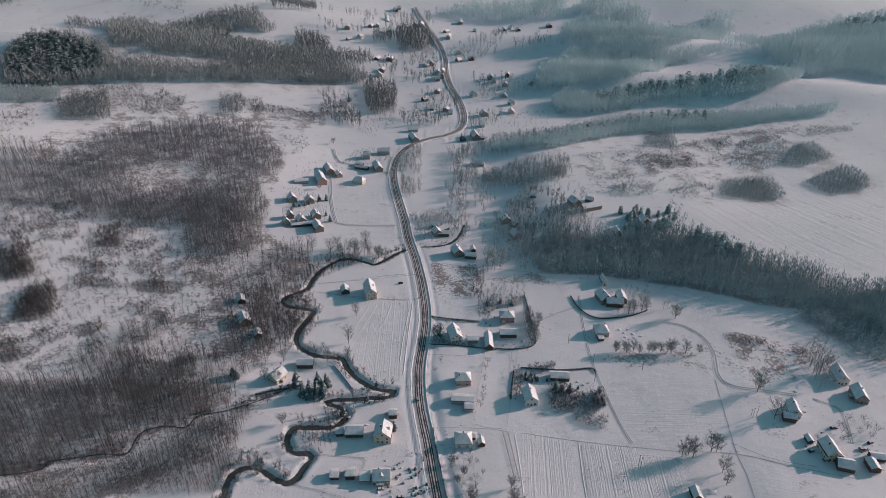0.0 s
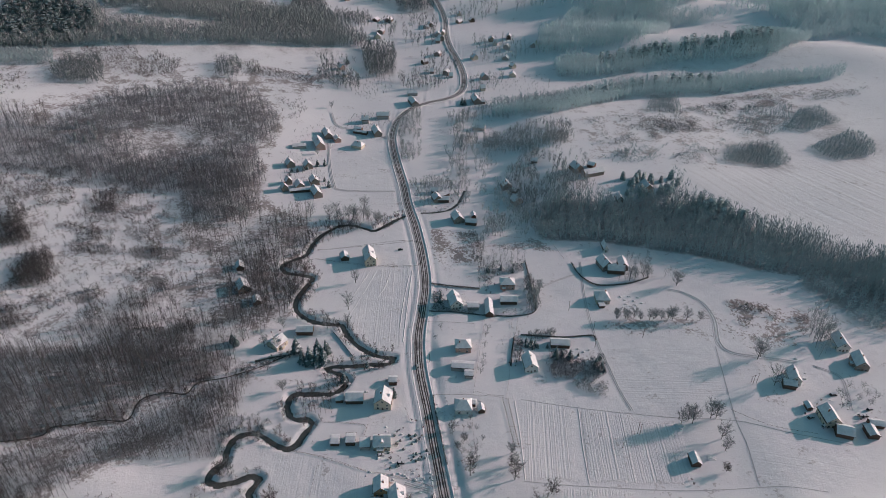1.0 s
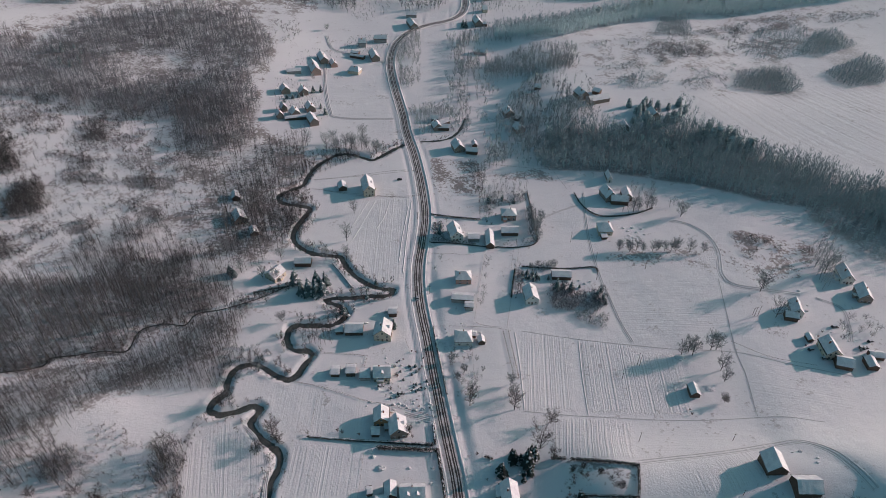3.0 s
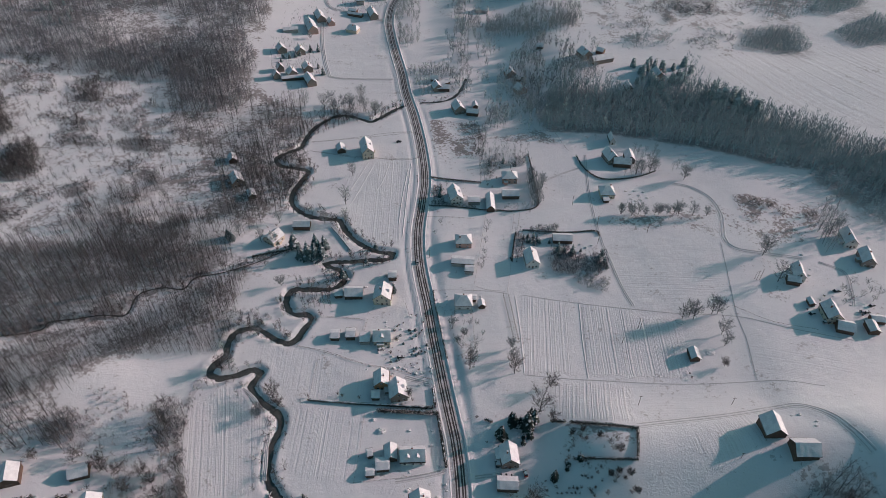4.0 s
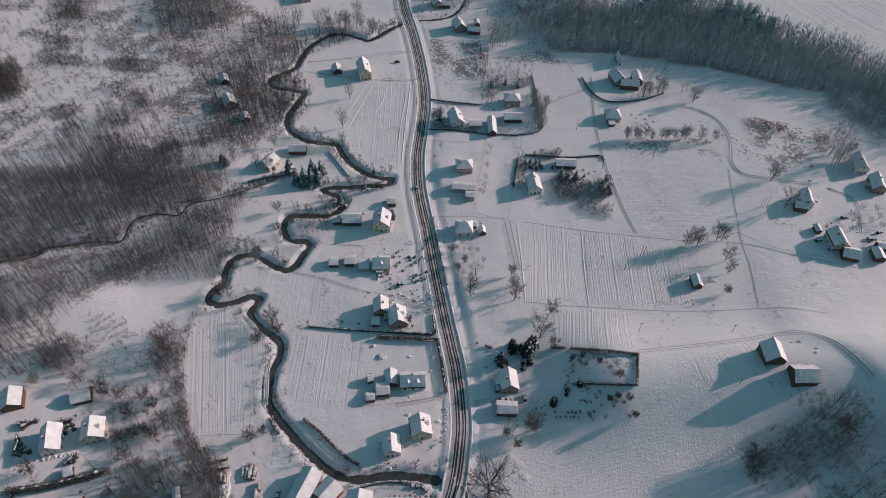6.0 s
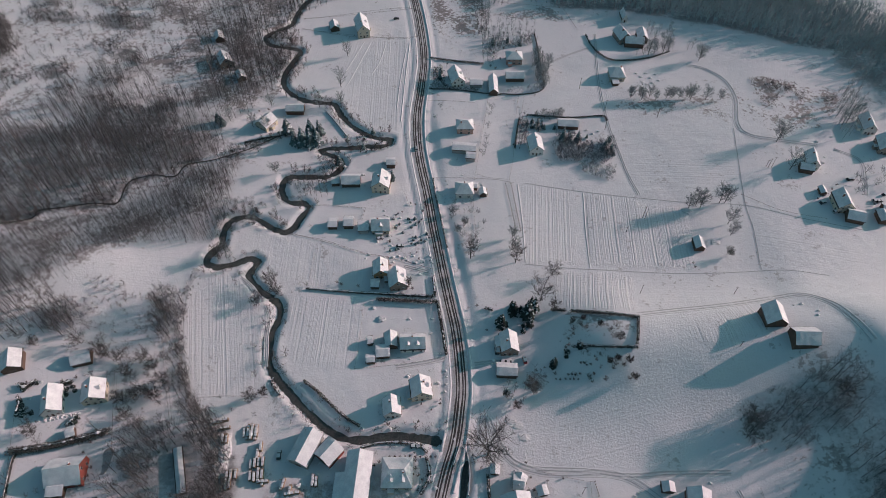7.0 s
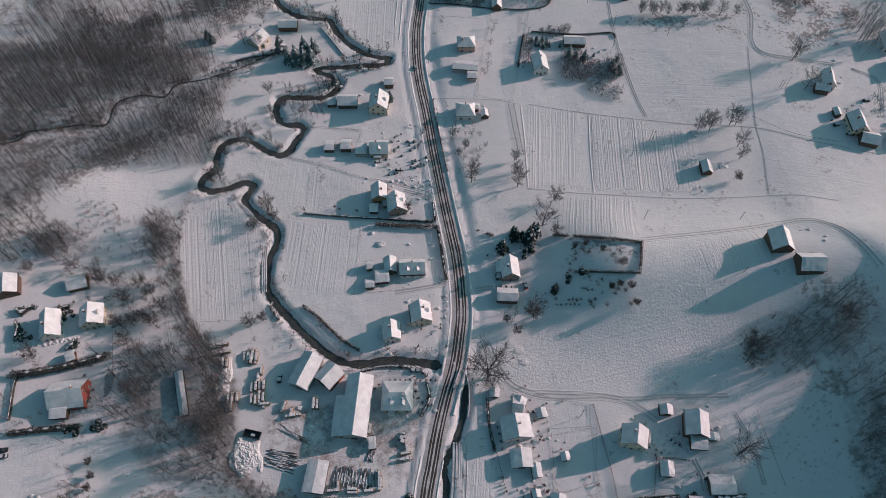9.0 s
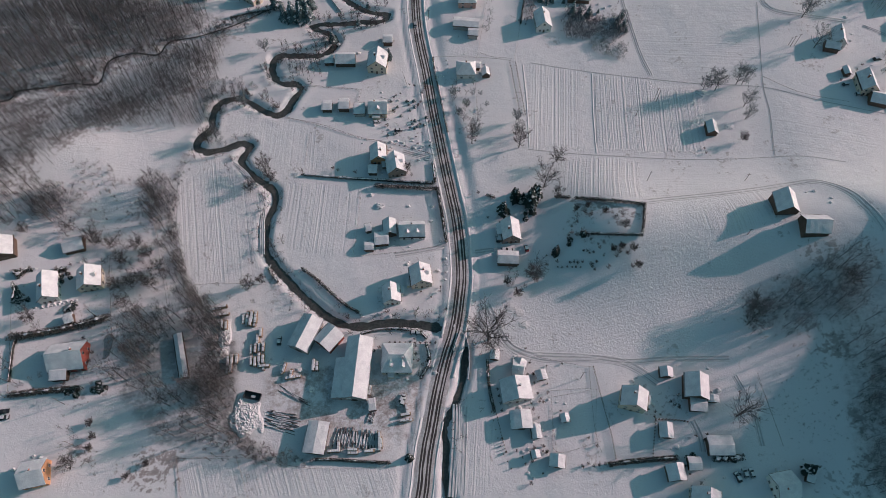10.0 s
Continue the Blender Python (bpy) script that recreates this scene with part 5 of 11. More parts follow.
ground()
ribbon("road_bed", ROAD, 8.2, 0.10, VERGE, "slushy snow-packed edge of the valley road", "road", rows=(-0.1, 0.0, 0.0, 0.0, -0.1), wander=0.2)
ribbon("road", ROAD, 5.6, 0.115, ASPHALT, "dark wet asphalt road cleared of snow", "road")
for d, w in ((0.0, 0.9), (-1.5, 0.4), (1.5, 0.4), (-2.7, 0.5), (2.7, 0.5)):
    ribbon("road_slush", offset(ROAD, d), w, 0.125, VERGE, "line of grey slush between the wheel tracks", "slush", wander=0.9)
for side, d, w, k in ((ROAD[ROAD[:, 1] > 112], 5.2, 1.9, 1.0), (ROAD[ROAD[:, 1] > 112], -5.0, 1.2, 0.5), (ROAD[ROAD[:, 1] < 96], -5.0, 1.2, 0.6), (ROAD[ROAD[:, 1] < 96], 4.3, 0.8, 0.35)):
    ribbon("snow_bank", offset(side, d), w, 0.02, BANK_SNOW, "ploughed bank of snow along the road", "snow bank", rows=(-0.2, 0.45 * k, 0.6 * k, 0.3 * k, -0.2), wander=0.9)
for line, half, deep in CREEKS:
    ribbon("creek_water", line, 2 * half, -deep + 0.45, WATER, "dark open water of a winding creek", "water", wander=0.8)


def track(points, width):
    line = smooth_line(points, 2.0)
    for d in ((-0.3 * width, 0.3 * width) if width > 1.5 else (0.0,)):
        ribbon("wheel_rut", offset(line, d), 0.55, 0.04, TRACK, "rut pressed into the snow by farm traffic", "track", rows=(0.06, -0.03, -0.03, 0.06), wander=0.6)
    if width > 1.5:
        for d in (-0.55 * width, 0.0, 0.55 * width):
            ribbon("snow_ridge", offset(line, d), 0.8, 0.0, BANK_SNOW, "low ridge of snow beside a wheel rut", "snow bank", rows=(-0.05, 0.06, 0.1, 0.04, -0.05), wander=0.9)


track([(-113, 228.1), (-102.4, 220.3), (-90.6, 203.9), (-88.3, 187.9), (-86.1, 172.4)], 1.6)
track([(4.6, 179.6), (-6.5, 175.8), (-22.9, 172.6)], 2.2)
track([(14.2, 174.3), (21.1, 175.3), (28, 175.9)], 2.2)
track([(-3.6, 228.6), (-13.4, 231.6), (-21.1, 234.2)], 2.2)
track([(-122.6, 167), (-129, 185.5), (-133.6, 208.8), (-131.4, 225), (-115.9, 229.2)], 1.2)
track([(20.4, 147), (24.7, 136), (30.6, 126.6), (41.6, 122.2), (54, 121.2), (68.9, 121.5), (78.6, 119.9), (85.5, 116.4), (93.1, 110.1)], 3)
track([(173.5, 412.3), (184.8, 407.5), (195.3, 393.7), (196.9, 373.4), (190.9, 348.6), (194.6, 336.8), (211.2, 331.3), (235.1, 326.1)], 3)
track([(197.4, 174.3), (193.8, 186.9), (190.1, 199), (181.7, 206.8), (169.3, 206.6), (140.6, 201.4), (112.6, 197.7), (95.8, 195)], 3)
track([(-140.5, 781.8), (-129.7, 746.1), (-113, 735.1), (-84.3, 722.7), (-63, 709.8)], 3)
track([(-132.8, 719.8), (-125.4, 657.3), (-112.1, 596.3), (-100.7, 580.6), (-48, 579.2)], 2.5)
track([(113.8, 451.8), (109.1, 410.1), (107.5, 376.2), (108, 345.6), (109, 337.1), (112.4, 305.7), (116.3, 287)], 2.0)
track([(187.1, 343), (183, 317.4), (176.6, 278.9), (175.4, 258.6), (170.5, 229.3)], 1.2)
track([(44.4, 234.7), (80.9, 231), (135.4, 227.4), (177.7, 228), (202.9, 222.7)], 1.2)
track([(49.2, 296.7), (82.9, 289.8), (123, 283), (145.9, 279.8), (176.1, 276.9), (203.6, 266.4), (236.2, 257.2)], 1.2)
track([(-764, 1270.1), (-741.6, 1334.9), (-689.5, 1384.8), (-675, 1434)], 5)
ribbon("snow_bank", smooth_line([(83.7, 288.9), (81.3, 260.3), (79.9, 232.5)], 2.0), 1.3, 0.0, BANK_SNOW, "low drifted bank between two fields", "snow bank", rows=(-0.1, 0.12, 0.22, 0.08, -0.1), wander=0.6)
ribbon("snow_bank", smooth_line([(44.9, 295.3), (45.5, 267.9), (45.1, 235.8)], 2.0), 1.3, 0.0, BANK_SNOW, "low drifted bank between two fields", "snow bank", rows=(-0.1, 0.12, 0.22, 0.08, -0.1), wander=0.6)
ribbon("snow_ridge", smooth_line([(-54.2, 440.3), (-61.6, 410.3), (-67.1, 389.5), (-73, 373.1)], 2.0), 0.8, 0.0, BANK_SNOW, "narrow ridge of snow along a ploughed strip", "snow bank", rows=(-0.1, 0.16, 0.22, 0.1, -0.1), wander=0.9)
ribbon("snow_ridge", smooth_line([(-59.2, 441.8), (-64.8, 421.2), (-70.2, 403.1)], 2.0), 0.8, 0.0, BANK_SNOW, "narrow ridge of snow along a ploughed strip", "snow bank", rows=(-0.1, 0.16, 0.22, 0.1, -0.1), wander=0.9)
ribbon("snow_ridge", smooth_line([(-42.9, 438.9), (-45.9, 417.7), (-50.4, 403.4)], 2.0), 0.8, 0.0, BANK_SNOW, "narrow ridge of snow along a ploughed strip", "snow bank", rows=(-0.1, 0.16, 0.22, 0.1, -0.1), wander=0.9)
ribbon("snow_ridge", smooth_line([(-27.5, 432.9), (-30.2, 396.7), (-31.4, 364.1)], 2.0), 0.8, 0.0, BANK_SNOW, "narrow ridge of snow along a ploughed strip", "snow bank", rows=(-0.1, 0.16, 0.22, 0.1, -0.1), wander=0.9)
ribbon("snow_ridge", smooth_line([(-25.2, 440.6), (-26.9, 396.7), (-28.1, 352)], 2.0), 0.8, 0.0, BANK_SNOW, "narrow ridge of snow along a ploughed strip", "snow bank", rows=(-0.1, 0.16, 0.22, 0.1, -0.1), wander=0.9)

# sawmill and its neighbours
house(-60.5, 131.3, -21, 15.4, 9, 4.5, 2.88, paint="grey", kind="barn", chimneys=0)
house(-50.1, 129.5, -38, 9.1, 9, 4, 2.64, paint="red", kind="barn", chimneys=0)
house(-36.6, 115.6, -3, 26.5, 10.5, 5, 3, paint="grey", kind="hall", chimneys=0)
house(-42.2, 111.2, -3, 16.9, 8, 3.2, 1.68, paint="grey", kind="shed", chimneys=0)
house(-29.5, 100.2, -81, 2.5, 5, 2.8, 0.6, paint="wood", kind="shed", chimneys=0)
house(-19.6, 120.2, -90, 12.6, 12.5, 4.2, 3.8, paint="cream", kind="house", hip=0.5, dormers=2)
house(-51.4, 86.2, -6, 12.3, 8, 3.8, 0.7, paint="wood", kind="barn", chimneys=0)
house(-23.4, 150.7, 7, 8.1, 7.5, 4, 3.64, paint="white", kind="house")
house(-10.3, 159.8, 9, 9.0, 9.5, 4.6, 4.42, paint="cream", kind="house", dormers=1)
house(-14.9, 185.1, -88, 11.8, 8.5, 3.4, 3.9, paint="white", kind="house", dormers=2)
house(-25.8, 186.5, 6, 7.7, 6, 3, 2.4, paint="wood", kind="barn", chimneys=0)
house(-29.4, 180.2, -85, 6.1, 6, 3, 1, paint="wood", kind="shed", chimneys=0)
house(-35.2, 176.1, -86, 3.9, 4, 2.5, 0.7, paint="wood", kind="shed", chimneys=0)
house(-36.3, 186.5, -78, 2.5, 4, 2.5, 0.8, paint="wood", kind="shed", chimneys=0)
house(-33.4, 229.9, 5, 8.8, 8, 4.2, 3.38, paint="orange", kind="house")
house(-24.2, 222.9, 10, 10.1, 9, 4.4, 4.16, paint="brown", kind="house", dormers=1)
house(-35.9, 220.9, -89, 4.0, 5, 2.6, 0.8, paint="wood", kind="shed", chimneys=0)
house(-37.0, 293.3, -3, 11.0, 10.5, 5.4, 4.42, paint="cream", kind="house", dormers=1)
house(-55.4, 296.6, -89, 10.8, 8, 3.4, 2.4, paint="wood", kind="barn", chimneys=0)
house(-64.9, 296.1, -85, 4.5, 5, 2.6, 0.8, paint="wood", kind="shed", chimneys=0)
house(-32.3, 312.2, -89, 4.9, 6, 3, 1.2, paint="wood", kind="shed", chimneys=0)
house(-35.3, 260.8, -89, 9.5, 9, 3.8, 3.64, paint="cream", kind="house", dormers=1)
house(-53.8, 263.1, -89, 5.2, 7, 3, 1.2, paint="wood", kind="shed", chimneys=0)
house(-62.8, 262.2, -89, 4.9, 6, 2.8, 0.8, paint="wood", kind="shed", chimneys=0)
house(-45.2, 260.0, -86, 5.5, 7, 3, 1, paint="grey", kind="shed", chimneys=0)
house(12.5, 288.8, -90, 10.0, 9.5, 4.2, 3.4, paint="white", kind="house", hip=0.6)
house(23.6, 287.3, 5, 4.7, 4, 2.6, 1.68, paint="wood", kind="shed", chimneys=0)
house(19.2, 292.6, 82, 2.5, 4, 2.6, 0.6, paint="wood", kind="shed", chimneys=0)
house(13.8, 343.9, -89, 10.3, 9, 5, 3, paint="pink", kind="house", hip=0.66)
house(13.0, 324.4, 84, 14.3, 7, 3.2, 0.9, paint="grey", kind="barn", chimneys=0)
house(17.0, 317.4, 86, 5.3, 6, 3, 0.8, paint="grey", kind="shed", chimneys=0)
house(32.5, 184.1, 4, 10.0, 8.5, 4.2, 4.16, paint="brown", kind="house")
house(29.3, 185.3, 3, 5.4, 6, 3.2, 1.2, paint="brown", kind="shed", chimneys=0)
house(30.8, 170.1, 87, 9.4, 6.5, 3, 1.68, paint="wood", kind="barn", chimneys=0)

# farms east of the road
house(31.3, 106.5, 8, 9.3, 12, 4.4, 3.38, paint="white", kind="house", roof=None)
house(32.8, 94.0, 4, 7.0, 8, 3.6, 1.2, paint="grey", kind="barn", chimneys=0)
house(38.8, 89.3, 5, 5.1, 3.4, 2.6, 0.6, paint="wood", kind="shed", chimneys=0)
house(42.7, 113.3, 11, 3.7, 4, 2.6, 0.7, paint="wood", kind="shed", chimneys=0)
house(22.9, 122.5, -5, 4.0, 3.4, 2.6, 0.6, paint="wood", kind="shed", chimneys=0)
house(32.7, 116.3, 82, 4.2, 6, 3, 1.92, paint="wood", kind="shed", chimneys=0)
house(80.4, 102.3, -14, 7.8, 10.5, 6.2, 4.81, paint="cream", kind="house")
house(107.6, 107.9, -8, 10.0, 9.5, 4.6, 3.84, paint="wood", kind="barn", chimneys=0)
house(107.5, 100.9, 86, 6.3, 6, 3, 0.8, paint="wood", kind="shed", chimneys=0)
house(114.1, 102.9, -3, 2.5, 4, 2.6, 0.6, paint="wood", kind="shed", chimneys=0)
house(96.3, 114.5, -3, 3.8, 5, 2.8, 1.68, paint="wood", kind="shed", chimneys=0)
house(92.5, 89.9, -3, 5.7, 5, 2.8, 1.68, paint="wood", kind="shed", chimneys=0)
house(113.2, 83.5, 90, 9.6, 7, 3.2, 1, paint="wood", kind="barn", chimneys=0)
house(93.7, 73.2, 5, 6.0, 6.5, 3.4, 2.4, paint="wood", kind="barn", chimneys=0)
house(101.9, 76.6, 90, 4.7, 4.5, 2.6, 0.8, paint="wood", kind="shed", chimneys=0)
house(103.5, 64.0, -11, 4.9, 11, 4.4, 4.16, paint="cream", kind="house")
house(134.6, 67.7, -79, 8.5, 10, 4.2, 3.64, paint="white", kind="house")
house(145.7, 71.8, 71, 2.5, 5, 2.8, 1, paint="wood", kind="shed", chimneys=0)
house(158.5, 190.1, -1, 10.3, 9.5, 4.8, 4.32, paint="wood", kind="barn", chimneys=0)
house(168.3, 177.7, 89, 11.0, 9, 4.2, 3.36, paint="wood", kind="barn", chimneys=0)
house(141.5, 247.2, -1, 7.2, 5.2, 2.8, 2.16, paint="wood", kind="shed", chimneys=0)
house(224.7, 310.2, -10, 11.1, 7, 4.4, 3.64, paint="white", kind="house")
house(219.9, 304.6, 75, 7.6, 6, 3.2, 1.92, paint="wood", kind="barn", chimneys=0)
house(230.4, 276.0, -2, 12.2, 9, 4.6, 4.16, paint="cream", kind="house")
house(234.2, 265.8, 73, 9.0, 8, 3.6, 2.4, paint="wood", kind="barn", chimneys=0)
house(272.1, 343.5, -6, 13.3, 8, 4.4, 3.9, paint="white", kind="house")
house(275.0, 324.2, -12, 12.6, 8, 4.2, 3.64, paint="brown", kind="house")

# hamlet west of the creek
house(-203.7, 170.5, 19, 9.7, 9, 4, 3.12, paint="wood", kind="barn", chimneys=0)
house(-178.1, 151.1, 17, 12.7, 8.5, 4.2, 3.9, paint="white", kind="house")
house(-161.2, 156.2, 14, 9.8, 10, 4.6, 3.9, paint="cream", kind="house", dormers=1)
house(-173.2, 173.9, -73, 8.5, 7, 3.2, 1.92, paint="wood", kind="barn", chimneys=0)
house(-160.3, 118.9, -82, 14.2, 12, 4, 4.81, paint="red", kind="house")
house(-162.3, 112.4, -85, 6.4, 7, 3, 1, paint="wood", kind="shed", chimneys=0)
house(-160.0, 70.9, -77, 9.1, 9.5, 4.4, 3.64, paint="orange", kind="house")
house(-165.4, 137.0, -70, 3.3, 4, 2.6, 1.2, paint="wood", kind="shed", chimneys=0)
house(-113.8, 121.0, 19, 20.1, 3.4, 2.6, 0.5, paint="wood", kind="shed", chimneys=0)

# houses along the middle of the valley
house(-61.4, 455.4, 13, 17.6, 9, 6, 4.68, paint="cream", kind="house", dormers=1)
house(-82.8, 458.6, 15, 8.5, 6.5, 3, 2.4, paint="wood", kind="shed", chimneys=0)
house(-114.8, 346.7, -32, 10.5, 9.5, 4.0, 3.4, paint="cream", kind="house", dormers=1)
house(-98.2, 361.5, -89, 11.2, 7.5, 3.2, 1.92, paint="wood", kind="barn", chimneys=0)
house(-155.0, 410.9, 27, 11.5, 9, 4, 3.9, paint="brown", kind="house")
house(-164.8, 438.9, 19, 8.7, 6, 3, 2.4, paint="wood", kind="shed", chimneys=0)
house(-140.9, 395.4, 26, 8.0, 5.5, 2.8, 1.68, paint="wood", kind="shed", chimneys=0)
house(8.9, 395.1, 12, 13.8, 9, 4.6, 4.42, paint="white", kind="house", dormers=1)
house(22.6, 391.2, -90, 8.2, 7, 3.2, 1.2, paint="grey", kind="shed", chimneys=0)
house(34.3, 388.5, -0, 17.2, 5.5, 3.2, 2.64, paint="wood", kind="shed", chimneys=0)
house(49.9, 398.9, 90, 12.4, 8, 3.4, 1.92, paint="wood", kind="barn", chimneys=0)
house(50.6, 419.0, 90, 11.1, 9, 5, 2.8, paint="pink", kind="house", hip=0.75)
house(121.0, 399.4, 89, 10.1, 10.5, 4.2, 4, paint="cream", kind="house", hip=0.7)
house(132.5, 444.6, 15, 13.1, 9, 4.6, 4.42, paint="brown", kind="house", dormers=1)
house(140.1, 437.4, 83, 13.3, 8, 4, 2.64, paint="wood", kind="barn", chimneys=0)
house(147.2, 444.5, -2, 11.8, 7, 4, 3.12, paint="wood", kind="barn", chimneys=0)
house(138.3, 471.3, 1, 10.2, 4, 3, 3.6, paint="white", kind="shed", chimneys=0)
house(13.1, 522.6, 16, 12.4, 9, 4.4, 3.9, paint="brown", kind="house")
house(25.9, 516.6, 80, 10.1, 7, 3.4, 1.92, paint="wood", kind="barn", chimneys=0)
house(28.4, 528.5, 5, 7.1, 4, 3, 1.68, paint="wood", kind="shed", chimneys=0)
house(57.9, 327.0, 5, 12.3, 8.5, 4.4, 3.9, paint="white", kind="house")
house(81.3, 348.4, 87, 12.8, 7, 3.2, 1.68, paint="wood", kind="barn", chimneys=0)

# far hamlets
house(-161.8, 628.5, 25, 10.6, 8.5, 4.2, 3.9, paint="brown", kind="house", far=True)
house(-143.2, 628.1, 23, 9.6, 8.5, 4.2, 3.9, paint="brown", kind="house", far=True)
house(-143.5, 582.3, 25, 10.3, 8.5, 4.2, 3.9, paint="brown", kind="house", far=True)
house(-130.8, 594.0, 23, 10.6, 8.5, 4.2, 3.9, paint="brown", kind="house", far=True)
house(-156.9, 575.5, 26, 6.7, 6, 4.2, 3.9, paint="brown", kind="house", far=True)
house(-124.7, 569.8, 24, 15.9, 8.5, 4.2, 3.9, paint="brown", kind="house", far=True)
house(-156.0, 590.4, 25, 6.9, 6, 4.2, 3.9, paint="brown", kind="house", far=True)
house(-136.7, 576.3, -78, 29.7, 6, 3, 1, paint="wood", kind="barn", far=True, chimneys=0)
house(-140.2, 682.8, 20, 23.7, 10, 5, 4.68, paint="pink", kind="house", far=True)
house(-160.4, 673.2, -77, 14.8, 8, 3.4, 1.68, paint="grey", kind="barn", far=True, chimneys=0)
house(-135.4, 711.3, 20, 19.9, 9, 4.2, 3.9, paint="brown", kind="house", far=True)
house(-122.1, 700.2, 21, 11.0, 7, 3.4, 3.12, paint="pink", kind="house", far=True)
house(-96.4, 683.5, 71, 12.3, 9, 4, 3.6, paint="cream", kind="house", far=True, hip=0.35)
house(-95.2, 757.5, -88, 8.2, 10, 5, 3.9, paint="grey", kind="house", far=True)
house(-75.0, 771.7, -89, 14.8, 9, 4.6, 3.38, paint="grey", kind="house", far=True)
house(-78.6, 723.3, 16, 20.4, 9, 4.4, 4.16, paint="brown", kind="house", far=True)
house(-101.2, 732.7, 72, 8.8, 6, 3, 1.2, paint="wood", kind="shed", far=True, chimneys=0)
house(-97.7, 723.0, 70, 17.1, 5, 3, 1, paint="wood", kind="shed", far=True, chimneys=0)
house(-39.1, 819.9, 18, 20.9, 9, 4.2, 3.9, paint="brown", kind="house", far=True)
house(-41.1, 852.4, -89, 13.1, 7, 3.6, 1.92, paint="grey", kind="barn", far=True, chimneys=0)
house(43.1, 829.0, 10, 20.6, 9, 4.6, 4.16, paint="brown", kind="house", far=True)
house(50.1, 823.5, 79, 10.5, 6, 3.2, 1.68, paint="wood", kind="barn", far=True, chimneys=0)
house(43.4, 737.3, 77, 14.5, 8, 3.6, 2.4, paint="grey", kind="barn", far=True, chimneys=0)
house(63.5, 586.0, 12, 10.8, 9, 4.6, 3.9, paint="brown", kind="house", far=True)
house(70.6, 553.6, 26, 9.6, 9, 4.4, 3.9, paint="brown", kind="house", far=True)
house(71.1, 575.1, 46, 6.3, 6, 3, 1.92, paint="wood", kind="shed", far=True, chimneys=0)
house(135.7, 602.4, 21, 12.7, 10, 4.6, 4.42, paint="brown", kind="house", far=True)
house(150.3, 593.3, -70, 20.8, 10, 4.2, 2.88, paint="brown", kind="barn", far=True, chimneys=0)
house(152.7, 610.3, 56, 6.9, 7, 3.6, 1.92, paint="wood", kind="barn", far=True, chimneys=0)
house(197.5, 565.8, 8, 13.1, 9, 4.4, 4.16, paint="brown", kind="house", far=True)
house(167.6, 549.1, 4, 10.0, 6, 3.6, 2.88, paint="wood", kind="barn", far=True, chimneys=0)
house(96.7, 630.3, 77, 6.5, 7, 3.4, 1.92, paint="wood", kind="barn", far=True, chimneys=0)
house(-6.1, 561.3, 18, 10.3, 8, 4, 3.38, paint="brown", kind="house", far=True)
house(-8.2, 576.9, -90, 6.5, 7, 3.4, 2.4, paint="wood", kind="barn", far=True, chimneys=0)
house(-0.8, 559.9, -90, 13.0, 7, 3.4, 1.92, paint="wood", kind="barn", far=True, chimneys=0)
house(0.0, 569.4, -54, 11.5, 6, 3, 1.68, paint="wood", kind="shed", far=True, chimneys=0)
house(-149.6, 947.8, 45, 7.5, 9, 4.6, 3.6, paint="brown", kind="barn", far=True, chimneys=0)
house(-141.9, 919.7, -83, 6.8, 9, 4.6, 2.64, paint="cream", kind="barn", far=True, chimneys=0)
house(-108.7, 1093.3, 8, 11.9, 10, 4.2, 4.16, paint="cream", kind="house", far=True)
house(-104.9, 1117.3, -11, 13.5, 10, 4.6, 2.86, paint="brown", kind="house", far=True)
house(-118.7, 1187.1, -22, 12.8, 9, 3.4, 3.6, paint="wood", kind="barn", far=True, chimneys=0)
house(-96.3, 1188.8, -19, 14.9, 10, 4.2, 4.16, paint="wood", kind="house", far=True)
house(-29.1, 1155.4, -47, 7.5, 8, 4.2, 2.64, paint="grey", kind="barn", far=True, chimneys=0)
house(-22.3, 1171.1, 7, 15.3, 9, 4.2, 3.84, paint="wood", kind="barn", far=True, chimneys=0)
house(-3.9, 1089.1, 18, 11.0, 8, 4.2, 4.16, paint="brown", kind="house", far=True)
house(-8.5, 1075.8, 89, 7.4, 8, 4.6, 3.6, paint="brown", kind="barn", far=True, chimneys=0)
house(-8.2, 1020.5, -20, 9.6, 9, 4.2, 2.86, paint="brown", kind="house", far=True)
house(-28.0, 983.2, -52, 8.9, 7, 4.2, 2.86, paint="wood", kind="house", far=True)
house(-16.1, 943.7, 85, 5.8, 10, 3.4, 2.86, paint="brown", kind="house", far=True)
house(5.0, 935.1, -28, 7.7, 9, 4.6, 2.86, paint="brown", kind="house", far=True)
house(11.6, 923.9, 88, 4.7, 7, 3.4, 3.6, paint="grey", kind="barn", far=True, chimneys=0)
house(47.9, 1003.5, 31, 8.9, 9, 4.2, 3.9, paint="cream", kind="house", far=True)
house(59.2, 917.2, 12, 10.3, 10, 4.6, 3.84, paint="brown", kind="barn", far=True, chimneys=0)
house(54.4, 871.9, -83, 6.5, 9, 4.2, 4.16, paint="cream", kind="house", far=True)
house(78.7, 1073.6, 4, 9.5, 9, 4.6, 3.9, paint="brown", kind="house", far=True)
house(84.2, 1058.6, 83, 6.0, 10, 4.6, 4.16, paint="cream", kind="house", far=True)
house(101.2, 1039.0, -26, 6.8, 9, 4.6, 3.6, paint="grey", kind="barn", far=True, chimneys=0)
house(107.5, 1082.2, -4, 14.3, 7, 4.2, 3.9, paint="wood", kind="house", far=True)
house(96.4, 998.9, -17, 7.7, 9, 3.4, 3.6, paint="grey", kind="barn", far=True, chimneys=0)
